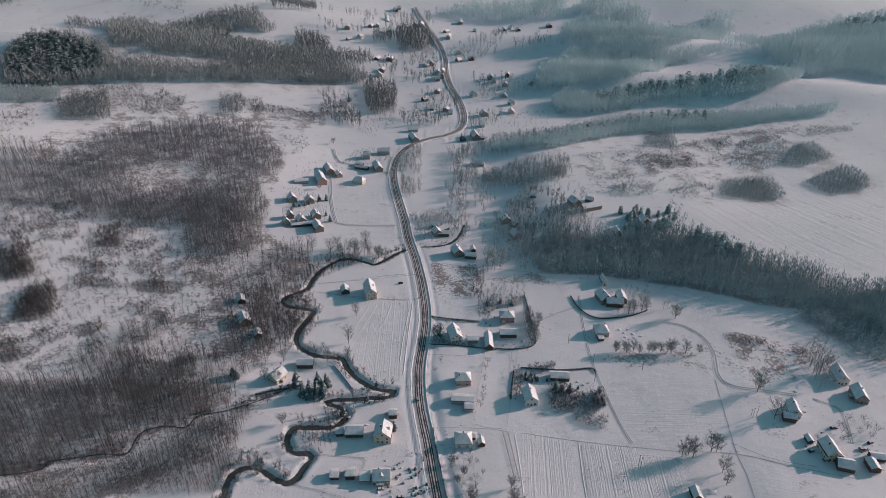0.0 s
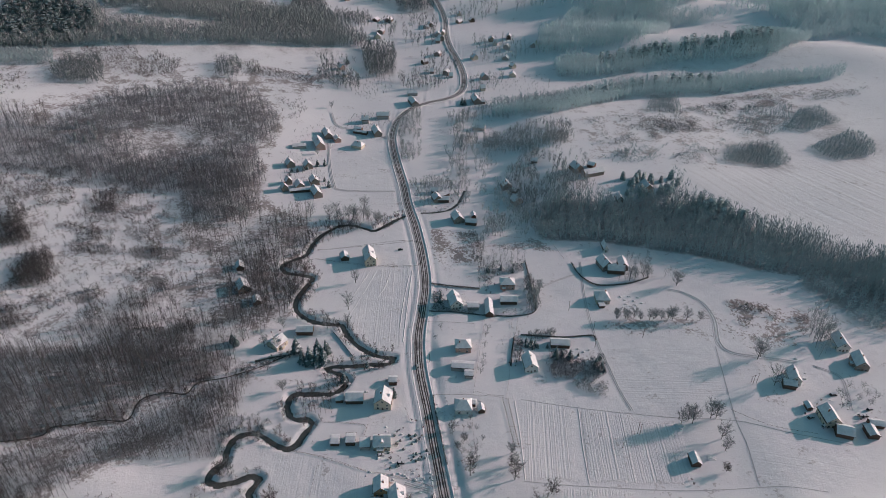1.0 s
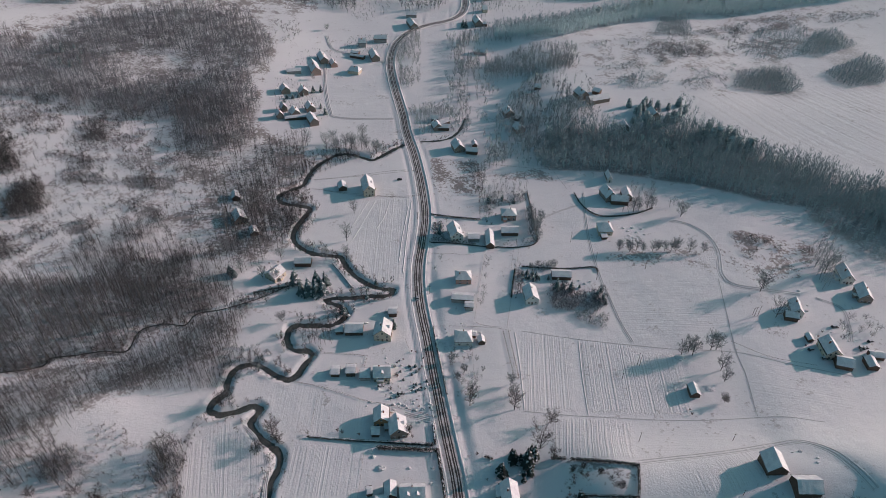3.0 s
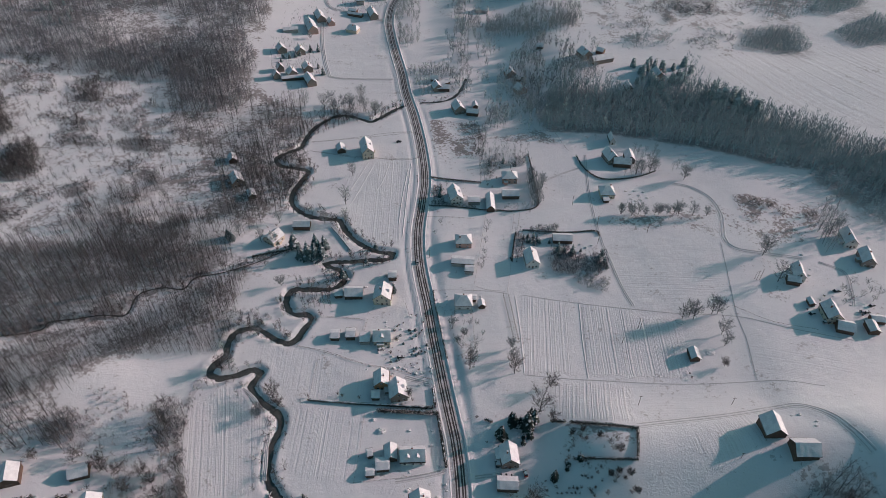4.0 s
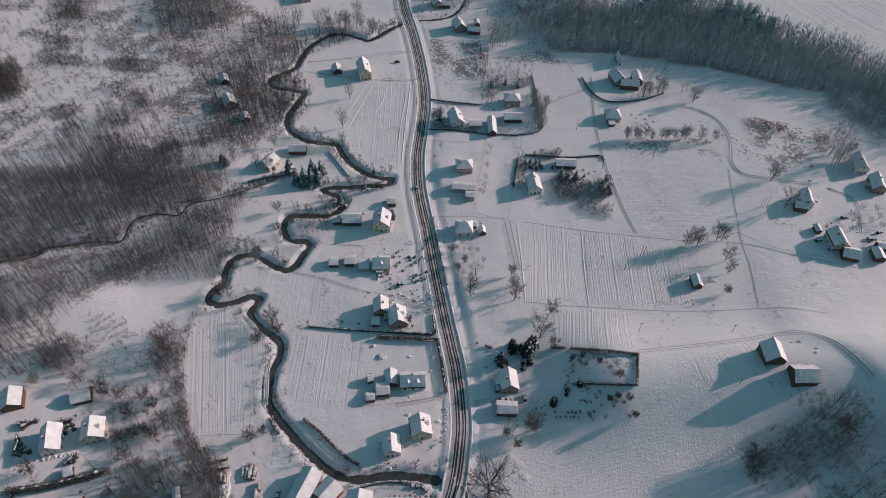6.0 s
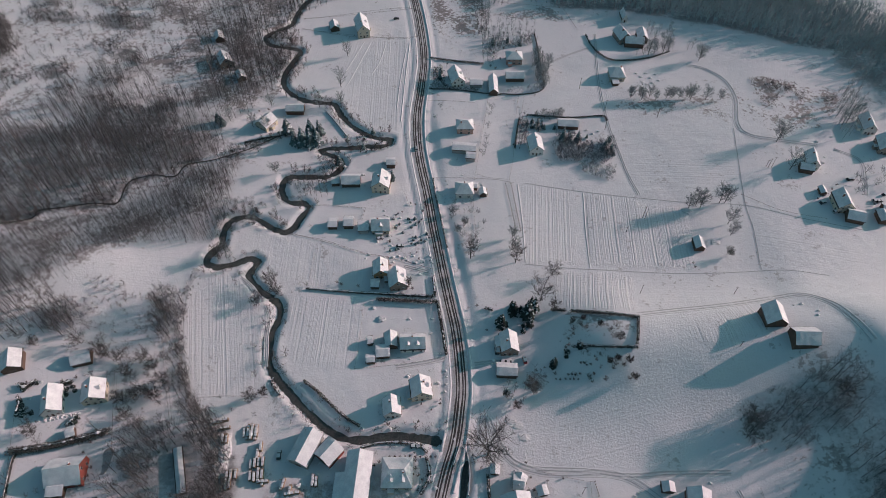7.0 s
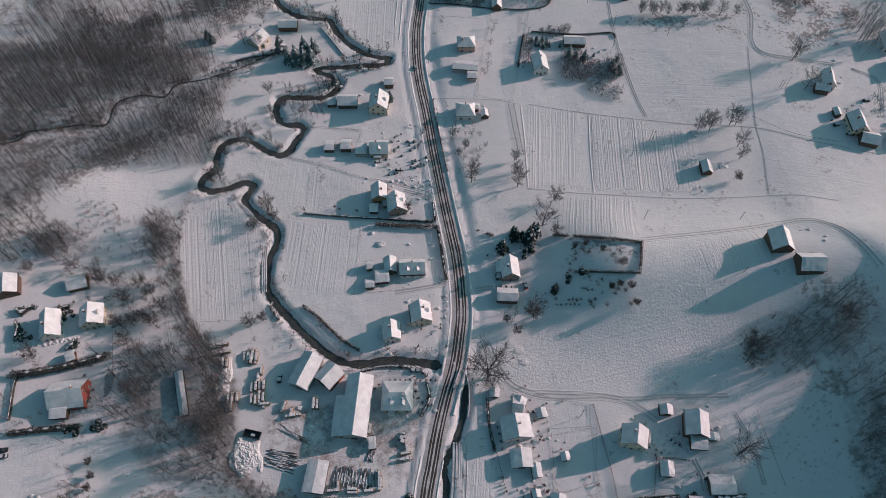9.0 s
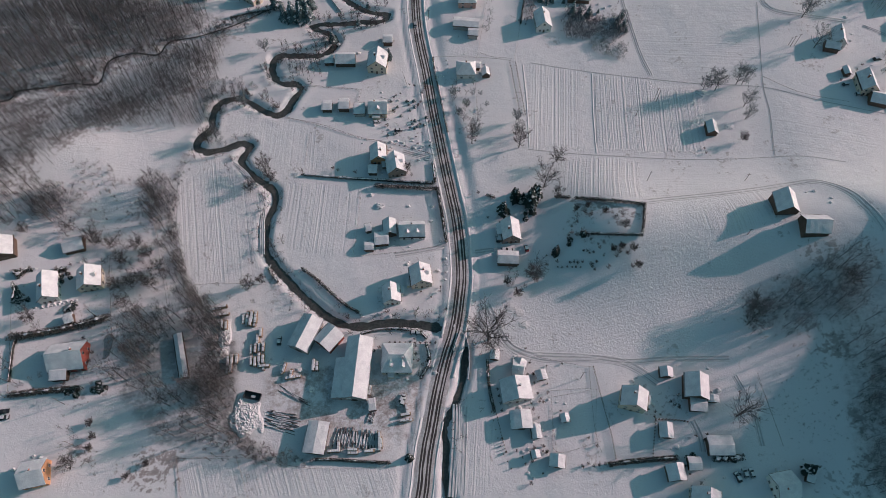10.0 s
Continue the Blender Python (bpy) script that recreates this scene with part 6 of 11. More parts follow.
house(104.0, 965.2, 28, 9.0, 7, 3.4, 4.16, paint="cream", kind="house", far=True)
house(100.7, 928.6, -5, 10.2, 9, 3.4, 3.6, paint="cream", kind="barn", far=True, chimneys=0)
house(141.9, 1037.8, 4, 8.2, 7, 4.6, 3.6, paint="grey", kind="barn", far=True, chimneys=0)
house(152.0, 1046.6, -68, 6.2, 8, 3.4, 3.6, paint="cream", kind="barn", far=True, chimneys=0)
house(29.5, 1229.3, 7, 7.9, 7, 3.4, 4.16, paint="cream", kind="house", far=True)
house(28.8, 1193.1, -43, 11.0, 8, 4.2, 3.6, paint="brown", kind="barn", far=True, chimneys=0)
house(51.6, 1200.2, 19, 8.2, 9, 4.6, 3.9, paint="wood", kind="house", far=True)
house(-47.2, 1436.8, -6, 28.1, 10, 3.4, 3.9, paint="cream", kind="house", far=True)
house(-108.3, 1336.4, -75, 10.3, 10, 4.6, 4.16, paint="cream", kind="house", far=True)
house(-160.3, 1295.3, -32, 10.7, 9, 4.6, 3.9, paint="cream", kind="house", far=True)
house(-180.9, 1282.2, -52, 10.4, 7, 3.4, 2.64, paint="brown", kind="barn", far=True, chimneys=0)
house(-191.0, 1333.3, 5, 9.4, 10, 4.6, 2.86, paint="brown", kind="house", far=True)
house(-145.2, 1359.0, -19, 12.5, 9, 3.4, 3.84, paint="brown", kind="barn", far=True, chimneys=0)
house(-133.4, 1366.6, 2, 14.7, 7, 4.2, 2.64, paint="grey", kind="barn", far=True, chimneys=0)
house(-122.0, 1470.8, 5, 70.1, 9, 3.4, 2.64, paint="brown", kind="barn", far=True, chimneys=0)
house(6.9, 1368.1, -29, 14.4, 8, 4.2, 2.86, paint="brown", kind="house", far=True)
house(12.1, 1310.2, -13, 19.0, 7, 4.2, 2.64, paint="grey", kind="barn", far=True, chimneys=0)
house(38.5, 1483.2, -3, 25.4, 10, 4.2, 2.86, paint="brown", kind="house", far=True)
house(66.0, 1397.7, 82, 6.8, 10, 3.4, 3.84, paint="brown", kind="barn", far=True, chimneys=0)
house(129.9, 1413.3, -5, 17.6, 9, 3.4, 3.6, paint="wood", kind="barn", far=True, chimneys=0)
house(158.0, 1408.6, 5, 16.1, 9, 3.4, 3.9, paint="wood", kind="house", far=True)
house(145.4, 1427.8, 45, 8.3, 10, 3.4, 4.16, paint="cream", kind="house", far=True)
house(225.8, 1428.6, 8, 14.3, 10, 4.6, 2.86, paint="wood", kind="house", far=True)
house(-116.4, 1663.8, 12, 29.0, 9, 4.2, 4.16, paint="wood", kind="house", far=True)
house(-109.5, 1688.2, 88, 9.2, 9, 4.6, 4.16, paint="brown", kind="house", far=True)
house(-36.9, 1363.8, 27, 13.2, 7, 4.2, 3.9, paint="grey", kind="house", far=True)
house(-8.8, 1108.8, 4, 10.8, 10, 4.6, 2.64, paint="grey", kind="barn", far=True, chimneys=0)
house(-1.0, 1120.5, -3, 17.0, 7, 4.2, 2.86, paint="cream", kind="house", far=True)

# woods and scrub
# hill forest in bark lightened for haze
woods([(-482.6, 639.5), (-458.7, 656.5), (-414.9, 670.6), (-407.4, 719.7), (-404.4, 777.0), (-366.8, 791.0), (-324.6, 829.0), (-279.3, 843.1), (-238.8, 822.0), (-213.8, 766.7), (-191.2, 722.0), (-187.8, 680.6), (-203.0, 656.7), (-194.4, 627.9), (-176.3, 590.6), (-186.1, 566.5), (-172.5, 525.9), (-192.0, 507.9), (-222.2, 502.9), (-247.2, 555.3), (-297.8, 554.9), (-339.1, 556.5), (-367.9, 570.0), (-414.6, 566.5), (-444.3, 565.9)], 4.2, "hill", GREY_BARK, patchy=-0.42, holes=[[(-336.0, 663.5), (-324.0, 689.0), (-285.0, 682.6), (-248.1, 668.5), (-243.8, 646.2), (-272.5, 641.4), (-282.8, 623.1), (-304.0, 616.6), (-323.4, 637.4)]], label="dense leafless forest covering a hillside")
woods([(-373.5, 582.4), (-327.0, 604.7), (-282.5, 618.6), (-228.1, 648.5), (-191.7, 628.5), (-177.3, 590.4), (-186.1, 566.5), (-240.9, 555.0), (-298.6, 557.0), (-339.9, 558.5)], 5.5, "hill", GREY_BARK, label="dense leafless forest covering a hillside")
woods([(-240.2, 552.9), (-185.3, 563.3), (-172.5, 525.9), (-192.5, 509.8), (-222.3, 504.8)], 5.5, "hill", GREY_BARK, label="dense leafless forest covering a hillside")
woods([(-336.0, 663.5), (-324.0, 689.0), (-285.0, 682.6), (-248.1, 668.5), (-243.8, 646.2), (-272.5, 641.4), (-282.8, 623.1), (-304.0, 616.6), (-323.4, 637.4)], 3.4, "bush", TWIG, patchy=0.1, label="brush in a snowy clearing")
woods([(-617.9, 891.2), (-542.0, 909.3), (-524.6, 869.9), (-594.4, 849.2)], 3.3, "far", HAZE_BLUE_TWIG, size=0.75, label="square plantation of bare trees between fields")
woods([(-516.6, 849.2), (-513.3, 889.7), (-475.8, 901.9), (-457.7, 872.3), (-434.4, 814.5), (-483.3, 804.6), (-503.2, 824.1)], 4.3, "far", HAZE_GREY_TWIG, size=0.9, label="leafless copse on a hillside")
woods([(-519.9, 930.5), (-446.7, 950.0), (-424.7, 916.1), (-373.8, 926.3), (-366.4, 875.6), (-392.1, 846.0), (-444.6, 864.6)], 4.4, "bush", TWIG, size=1.5, patchy=0, label="rough brush between fields")
woods([(-417.6, 918.3), (-411.0, 940.8), (-392.8, 929.8), (-396.0, 920.5)], 3.4, "thicket", BARK, size=0.6, label="dark thicket at a field edge")
woods([(-425.6, 893.5), (-373.6, 930.6), (-364.9, 871.3), (-404.7, 863.1)], 4.2, "thicket", HAZE_GREY_TWIG, size=0.45, label="brushwood at a field corner")
woods([(-312.5, 876.9), (-322.9, 924.3), (-301.9, 946.8), (-284.2, 918.7), (-279.5, 875.4)], 4.2, "far", HAZE_GREY_TWIG, size=0.8, label="leafless copse on a hillside")
woods([(-285.2, 929.5), (-270.4, 942.9), (-253.7, 905.5), (-273.3, 897.5)], 3.6, "thicket", BARK, size=0.6, label="dark thicket at a field edge")
woods([(-275.1, 921.4), (-234.6, 922.0), (-183.6, 910.9), (-181.2, 877.2), (-212.7, 893.3), (-268.1, 892.4)], 3.6, "bush", TWIG, size=1.5, label="rough brush between fields")
woods([(-211.8, 814.1), (-178.0, 811.3), (-169.6, 777.0), (-179.5, 727.4), (-199.4, 767.0)], 5, "bush", TWIG, size=1.5, patchy=-0.05, label="rough brush below the hill farms")
woods([(-585.0, 832.9), (-534.9, 834.3), (-486.3, 734.9), (-499.8, 692.9)], 5, "bush", TWIG, size=1.5, patchy=0.05, label="rough brush between fields")
woods([(-735.7, 1402.8), (-507.7, 1338.2), (-522.4, 1388.0), (-700.8, 1456.3)], 6, "bush", HAZE_GREY_TWIG, size=2, patchy=0.1, label="hedgerow along a far field")
woods([(-490.0, 675.7), (-442.4, 694.2), (-424.7, 664.3), (-471.8, 642.3)], 5, "hill", BARK, label="leafless trees along a field edge")
# distant western woods: twig colour lightened step by step as haze
woods([(-177.9, 900.7), (-175.2, 962.5), (-118.5, 912.7), (-113.6, 866.6), (-145.3, 869.1)], 5.5, "far", HAZE_GREY_TWIG, size=0.95, label="trees scattered among hill farms")
woods([(-197.4, 994.2), (-163.6, 1003.4), (-125.7, 979.0), (-153.8, 930.7), (-183.3, 960.2)], 9, "far", HAZE_GREY_TWIG, size=0.8, label="trees scattered among hill farms")
woods([(-619.9, 894.9), (-657.4, 966.7), (-655.6, 1015.1), (-645.5, 1048.2), (-588.8, 1059.4), (-535.4, 1034.9), (-515.9, 1028.3), (-502.8, 1003.2), (-466.5, 1008.2), (-376.9, 1021.5), (-256.2, 1123.6), (-192.0, 1143.0), (-125.9, 1070.2), (-133.0, 1048.3), (-236.4, 1016.7), (-333.9, 989.2), (-449.0, 956.6), (-521.4, 934.0)], 4.3, "far", HAZE_PALE_TWIG, size=1.2, label="dense distant forest on a ridge")
woods([(-546.3, 1093.0), (-632.8, 1251.2), (-602.4, 1293.1), (-526.5, 1259.8), (-469.9, 1320.6), (-432.2, 1346.8), (-374.5, 1363.7), (-347.7, 1314.0), (-322.3, 1295.7), (-330.5, 1282.2), (-374.3, 1285.8), (-410.9, 1261.1), (-387.9, 1152.5), (-314.0, 1165.8), (-267.4, 1178.9), (-200.7, 1202.6), (-181.8, 1140.0), (-251.6, 1099.8), (-336.4, 1068.5), (-385.7, 1053.3), (-434.6, 1042.6), (-469.0, 1041.7), (-479.3, 1059.0), (-519.9, 1039.3)], 4.6, "far", HAZE_PALE_TWIG, size=1.25, label="distant forest on a ridge")
woods([(-285.3, 1289.4), (-244.3, 1283.5), (-212.6, 1249.7), (-208.6, 1186.8), (-260.5, 1159.5)], 5.2, "far", HAZE_GREY_TWIG, size=1.2, label="distant woodland between snowy fields")
woods([(-192.0, 1143.0), (-190.9, 1206.0), (-134.7, 1211.4), (-124.9, 1162.0), (-141.9, 1134.3)], 5.6, "far", HAZE_GREY_TWIG, label="distant woodland between snowy fields")
woods([(-139.6, 1112.7), (-114.9, 1052.0), (-77.4, 1043.6), (-73.2, 1004.9), (-70.2, 927.8), (-106.3, 913.8), (-120.9, 974.6)], 5.2, "far", HAZE_GREY_TWIG, size=1.1, label="distant woodland between snowy fields")
woods([(-138.7, 1318.3), (-94.3, 1321.4), (-97.3, 1280.6), (-132.9, 1276.0)], 6, "far", HAZE_GREY_TWIG, size=1.2, label="distant woodland between snowy fields")
woods([(-93.7, 1348.9), (-52.1, 1398.8), (-15.9, 1333.9), (-17.2, 1251.3), (-68.3, 1240.3), (-91.3, 1270.6)], 6, "far", HAZE_GREY_TWIG, size=1.25, label="distant woodland between snowy fields")
woods([(-372.8, 1432.2), (-303.2, 1627.7), (-265.5, 1420.8), (-351.7, 1389.4)], 8, "far", HAZE_GREY_TWIG, size=1.2, label="distant hedgerow on a hillside")
woods([(-253.7, 1346.7), (-163.4, 1343.4), (-149.1, 1310.6), (-246.9, 1300.9)], 11, "far", HAZE_GREY_TWIG, size=1.1, patchy=-0.1, label="trees scattered among distant farms")
woods([(-265.5, 1420.8), (-32.9, 1632.3), (-16.1, 1346.3), (-163.4, 1343.4)], 13, "far", HAZE_PALE_TWIG, size=1.2, patchy=-0.05, label="trees scattered among distant farms")
woods([(-124.9, 1162.0), (-46.5, 1224.7), (-4.2, 1190.6), (-13.1, 1057.4), (-78.2, 1056.3)], 10, "far", HAZE_GREY_TWIG, size=1.1, patchy=-0.1, label="trees scattered among distant houses")
woods([(-65.3, 915.7), (-29.1, 954.1), (13.2, 916.9), (-11.1, 869.9), (-50.7, 869.3)], 6.5, "far", HAZE_GREY_TWIG, patchy=-0.1, label="trees scattered among distant houses")
woods([(-35.3, 1019.5), (14.4, 1019.4), (26.2, 941.9), (-29.1, 954.1)], 9, "far", HAZE_GREY_TWIG, size=0.9, label="trees scattered among distant houses")
woods([(-702.0, 1247.2), (-696.1, 1276.6), (-631.4, 1260.0), (-629.3, 1243.3), (-689.0, 1229.0)], 5.5, "far", HAZE_GREY_TWIG, size=1, label="far row of leafless trees")
woods([(-869.3, 1295.3), (-857.0, 1350.6), (-844.2, 1389.2), (-859.9, 1440.4), (-995.6, 1508.9)], 9, "far", HAZE_GREY_TWIG, size=1.4, label="far forest corner on a ridge")
# far conifers: needles greyed for haze
spruces([(-613.4, 911.9), (-653.1, 983.2), (-638.6, 1034.0), (-560.5, 1033.4), (-517.1, 1007.7), (-511.9, 970.7), (-554.1, 935.6)], 8, 19, "tall dark spruces on a snowy ridge", False, mat=HAZE_GREY_NEEDLE)
spruces([(-427.8, 1264.6), (-393.8, 1236.7), (-317.9, 1181.4), (-315.5, 1133.2), (-383.0, 1137.2)], 14, 15, "snow-dusted conifers on a ridge", False, mat=HAZE_GREY_NEEDLE)
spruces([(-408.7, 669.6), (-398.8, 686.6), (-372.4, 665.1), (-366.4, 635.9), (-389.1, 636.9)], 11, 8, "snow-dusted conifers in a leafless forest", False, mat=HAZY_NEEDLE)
# far eastern woods: near-white twig colour stands for thick haze
woods([(60.2, 772.0), (62.9, 791.0), (99.6, 794.7), (145.6, 808.6), (174.4, 844.6), (219.2, 874.4), (269.6, 886.6), (335.7, 894.0), (400.6, 895.8), (455.7, 893.9), (532.5, 903.9), (567.6, 910.5), (557.5, 889.2), (486.9, 874.0), (424.8, 856.5), (365.5, 841.5), (303.1, 838.2), (239.6, 828.0), (187.1, 793.7), (137.7, 759.0)], 3.5, "far", HAZE_WHITE_TWIG, size=1, label="haze-coloured spruce and birch strip on a hazy slope")
woods([(164.4, 963.1), (189.6, 987.8), (239.6, 975.7), (293.8, 989.2), (362.9, 990.9), (432.4, 994.6), (546.0, 1104.3), (604.4, 1106.3), (557.1, 999.4), (485.8, 952.0), (426.2, 946.6), (353.0, 952.4), (290.5, 937.4), (228.1, 917.5), (167.0, 923.0)], 3.9, "far", HAZE_WHITE_TWIG, size=1.15, label="haze-coloured forest strip on a hazy slope")
woods([(144.4, 1013.9), (156.8, 1082.0), (222.5, 1195.7), (288.7, 1225.4), (373.0, 1231.1), (405.8, 1193.3), (502.9, 1177.6), (449.2, 1164.9), (392.3, 1138.9), (308.4, 1016.9), (236.9, 1009.7), (179.2, 1007.8)], 4.6, "far", HAZE_WHITE_TWIG, size=1.3, label="wide haze-coloured forest over hazy ridges")
woods([(211.4, 1231.3), (285.0, 1432.3), (345.4, 1498.5), (421.7, 1506.7), (453.1, 1479.2), (375.3, 1241.1), (278.6, 1226.7)], 5.6, "far", HAZE_WHITE_TWIG, size=1.5, label="wide haze-coloured forest over hazy ridges")
woods([(364.8, 1240.9), (441.0, 1426.5), (532.6, 1410.3), (612.5, 1434.2), (614.7, 1405.7), (467.1, 1229.6), (408.6, 1205.5)], 5.6, "far", HAZE_WHITE_TWIG, size=1.4, label="wide haze-coloured forest over hazy ridges")
woods([(555.5, 1447.1), (589.3, 1479.1), (641.4, 1486.3), (629.6, 1449.4)], 7.5, "far", HAZE_WHITE_TWIG, size=1.5, label="hazy copse on a far hillside")
woods([(269.7, 1492.0), (350.4, 1590.1), (413.7, 1528.5), (345.4, 1498.5)], 7, "far", HAZE_WHITE_TWIG, size=1.6, label="wide haze-coloured forest over hazy ridges")
woods([(-18.7, 1586.5), (65.3, 1709.8), (300.5, 1675.9), (265.7, 1465.0), (82.2, 1481.7)], 8, "far", HAZE_WHITE_TWIG, size=1.6, patchy=-0.15, label="far hazy forest over the valley")
woods([(570.9, 1183.3), (659.8, 1318.7), (748.1, 1386.8), (847.8, 1400.1), (939.5, 1419.9), (1002.8, 1385.1), (778.9, 1033.7), (719.1, 1042.9), (685.3, 1095.7), (606.1, 1070.5), (587.1, 1133.5)], 5, "far", HAZE_WHITE_TWIG, size=1.4, label="wide haze-coloured forest over hazy ridges")
woods([(748.1, 1386.8), (864.0, 1431.0), (959.5, 1454.9), (1036.4, 1437.5), (1086.9, 1516.8), (985.9, 1502.2), (846.4, 1443.9)], 6.5, "far", HAZE_WHITE_TWIG, size=1.6, label="wide haze-coloured forest over hazy ridges")
woods([(499.4, 1200.0), (625.5, 1343.4), (651.4, 1300.9), (567.8, 1189.2)], 7.5, "far", HAZE_WHITE_TWIG, size=1.2, label="hazy copse on a far hillside")
# trees among far houses, twigs paled for haze
woods([(29.7, 917.0), (63.5, 929.3), (95.8, 916.7), (75.9, 869.9), (36.8, 881.5)], 11, "far", HAZE_PALE_TWIG, label="trees scattered among distant houses")
woods([(43.4, 1078.6), (108.5, 1067.8), (177.6, 1029.8), (169.8, 1003.8), (57.7, 980.5)], 11, "far", HAZE_PALE_TWIG, size=1.05, label="trees scattered among distant houses")
woods([(6.3, 1233.3), (50.1, 1279.1), (136.2, 1385.9), (100.5, 1215.4), (26.4, 1175.3)], 12, "far", HAZE_PALE_TWIG, size=1.1, label="trees scattered among distant houses")
woods([(124.1, 1252.7), (189.1, 1265.3), (207.4, 1240.9), (132.7, 1226.6)], 8, "far", HAZE_PALE_TWIG, size=1, label="hedgerow below a far field")
# eastern spruces in the needle colour paled for haze
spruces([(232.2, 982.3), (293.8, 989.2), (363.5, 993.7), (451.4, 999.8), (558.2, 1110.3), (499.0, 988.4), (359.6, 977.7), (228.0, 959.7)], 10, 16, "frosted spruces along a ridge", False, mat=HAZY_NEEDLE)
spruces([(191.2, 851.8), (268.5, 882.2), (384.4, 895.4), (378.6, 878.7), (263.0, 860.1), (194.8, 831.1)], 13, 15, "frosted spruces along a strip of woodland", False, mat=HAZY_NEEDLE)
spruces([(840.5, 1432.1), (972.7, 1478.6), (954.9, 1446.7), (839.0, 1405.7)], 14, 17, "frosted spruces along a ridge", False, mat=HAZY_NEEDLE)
# plantations and brush tinted blue-grey and grey for haze
woods([(293.7, 627.1), (313.8, 665.5), (352.2, 684.6), (374.5, 678.0), (370.9, 634.9), (352.8, 620.4), (315.5, 622.2)], 2.5, "far", HAZE_BLUE_TWIG, size=0.42, label="square plantation of bare trees between fields")
woods([(408.0, 670.5), (472.5, 713.6), (487.8, 706.0), (483.7, 676.9), (469.1, 649.6), (422.6, 638.1), (413.2, 649.3)], 2.5, "far", HAZE_BLUE_TWIG, size=0.42, label="square plantation of bare trees between fields")
woods([(405.6, 722.1), (444.6, 780.8), (476.6, 790.2), (476.6, 741.2), (427.5, 713.5)], 2.5, "far", HAZE_BLUE_TWIG, size=0.42, label="square plantation of bare trees between fields")
woods([(337.4, 713.2), (380.5, 792.6), (445.6, 799.0), (411.9, 721.9), (364.5, 699.9)], 2.8, "far", HAZE_BLUE_TWIG, size=0.33, patchy=-0.15, label="haze-coloured brush on a snowy slope")
woods([(248.5, 765.4), (276.5, 833.8), (310.1, 832.6), (297.3, 769.2)], 2.6, "far", HAZE_BLUE_TWIG, size=0.36, label="square plantation of bare trees between fields")
woods([(305.0, 786.9), (384.3, 821.7), (367.6, 777.0), (305.7, 757.1)], 3, "bush", HAZE_GREY_TWIG, size=1.15, patchy=-0.15, label="haze-coloured brush on a snowy slope")
woods([(231.0, 678.0), (253.7, 739.8), (298.6, 734.4), (289.9, 707.0), (252.2, 687.2)], 3, "bush", HAZE_GREY_TWIG, size=1.15, patchy=-0.05, label="haze-coloured brush on a snowy slope")
woods([(394.7, 830.5), (574.1, 858.6), (568.2, 836.1), (470.6, 807.9), (385.9, 788.6)], 3, "bush", HAZE_GREY_TWIG, size=1.15, patchy=-0.1, label="haze-coloured brush on a snowy slope")
woods([(243.1, 634.8), (287.5, 661.3), (303.3, 653.6), (285.1, 619.3), (243.2, 615.2)], 3, "bush", HAZE_GREY_TWIG, size=1.15, patchy=-0.15, label="haze-coloured brush on a snowy slope")
woods([(75.1, 720.5), (114.9, 734.1), (151.0, 715.4), (138.6, 677.1), (89.7, 674.9)], 6, "far", HAZE_PALE_TWIG, size=0.75, patchy=-0.2, label="leafless copse on the eastern slope")
woods([(181.5, 634.0), (206.9, 654.8), (204.8, 634.0)], 5, "far", HAZE_BLUE_TWIG, size=0.6, label="small copse on the eastern slope")
# eastern forest: its blue-grey is haze carried by the twig colour
woods([(83.7, 489.4), (92.5, 544.0), (114.9, 555.9), (138.4, 550.1), (166.2, 546.5), (188.4, 552.1), (215.4, 554.2), (239.4, 545.5), (266.0, 530.2), (279.9, 511.9), (295.2, 500.4), (319.1, 487.7), (329.1, 468.8), (336.3, 455.2), (362.4, 454.3), (400.7, 462.7), (348.0, 374.0), (326.8, 388.1), (311.0, 413.2), (289.5, 423.1), (258.1, 432.7), (231.9, 447.2), (195.5, 463.2), (165.3, 473.5), (133.9, 483.5), (109.8, 484.3)], 6.2, "hill", HAZE_BLUE_TWIG, size=1.05, label="dense hazy forest on a shaded slope")
woods([(83.7, 489.4), (92.5, 544.0), (114.9, 555.9), (138.4, 550.1), (166.2, 546.5), (188.4, 552.1), (215.4, 554.2), (239.4, 545.5), (266.0, 530.2), (279.9, 511.9), (295.2, 500.4), (319.1, 487.7), (329.1, 468.8), (336.3, 455.2), (362.4, 454.3), (400.7, 462.7), (348.0, 374.0), (326.8, 388.1), (311.0, 413.2), (289.5, 423.1), (258.1, 432.7), (231.9, 447.2), (195.5, 463.2), (165.3, 473.5), (133.9, 483.5), (109.8, 484.3)], 3.8, "far", HAZE_BLUE_TWIG, size=0.95, label="haze-coloured trees filling a forest slope")
# needles paled for haze here too
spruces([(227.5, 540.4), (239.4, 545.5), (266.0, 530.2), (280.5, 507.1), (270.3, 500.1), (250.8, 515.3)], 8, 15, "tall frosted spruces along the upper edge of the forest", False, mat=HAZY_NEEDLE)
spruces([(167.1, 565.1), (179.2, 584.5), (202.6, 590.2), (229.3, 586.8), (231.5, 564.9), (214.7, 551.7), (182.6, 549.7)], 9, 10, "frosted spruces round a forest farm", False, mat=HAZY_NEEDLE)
woods([(215.8, 556.0), (230.3, 590.3), (242.6, 585.0), (238.3, 560.4)], 6, "far", HAZE_BLUE_TWIG, size=0.8, label="haze-coloured trees round a forest farm")
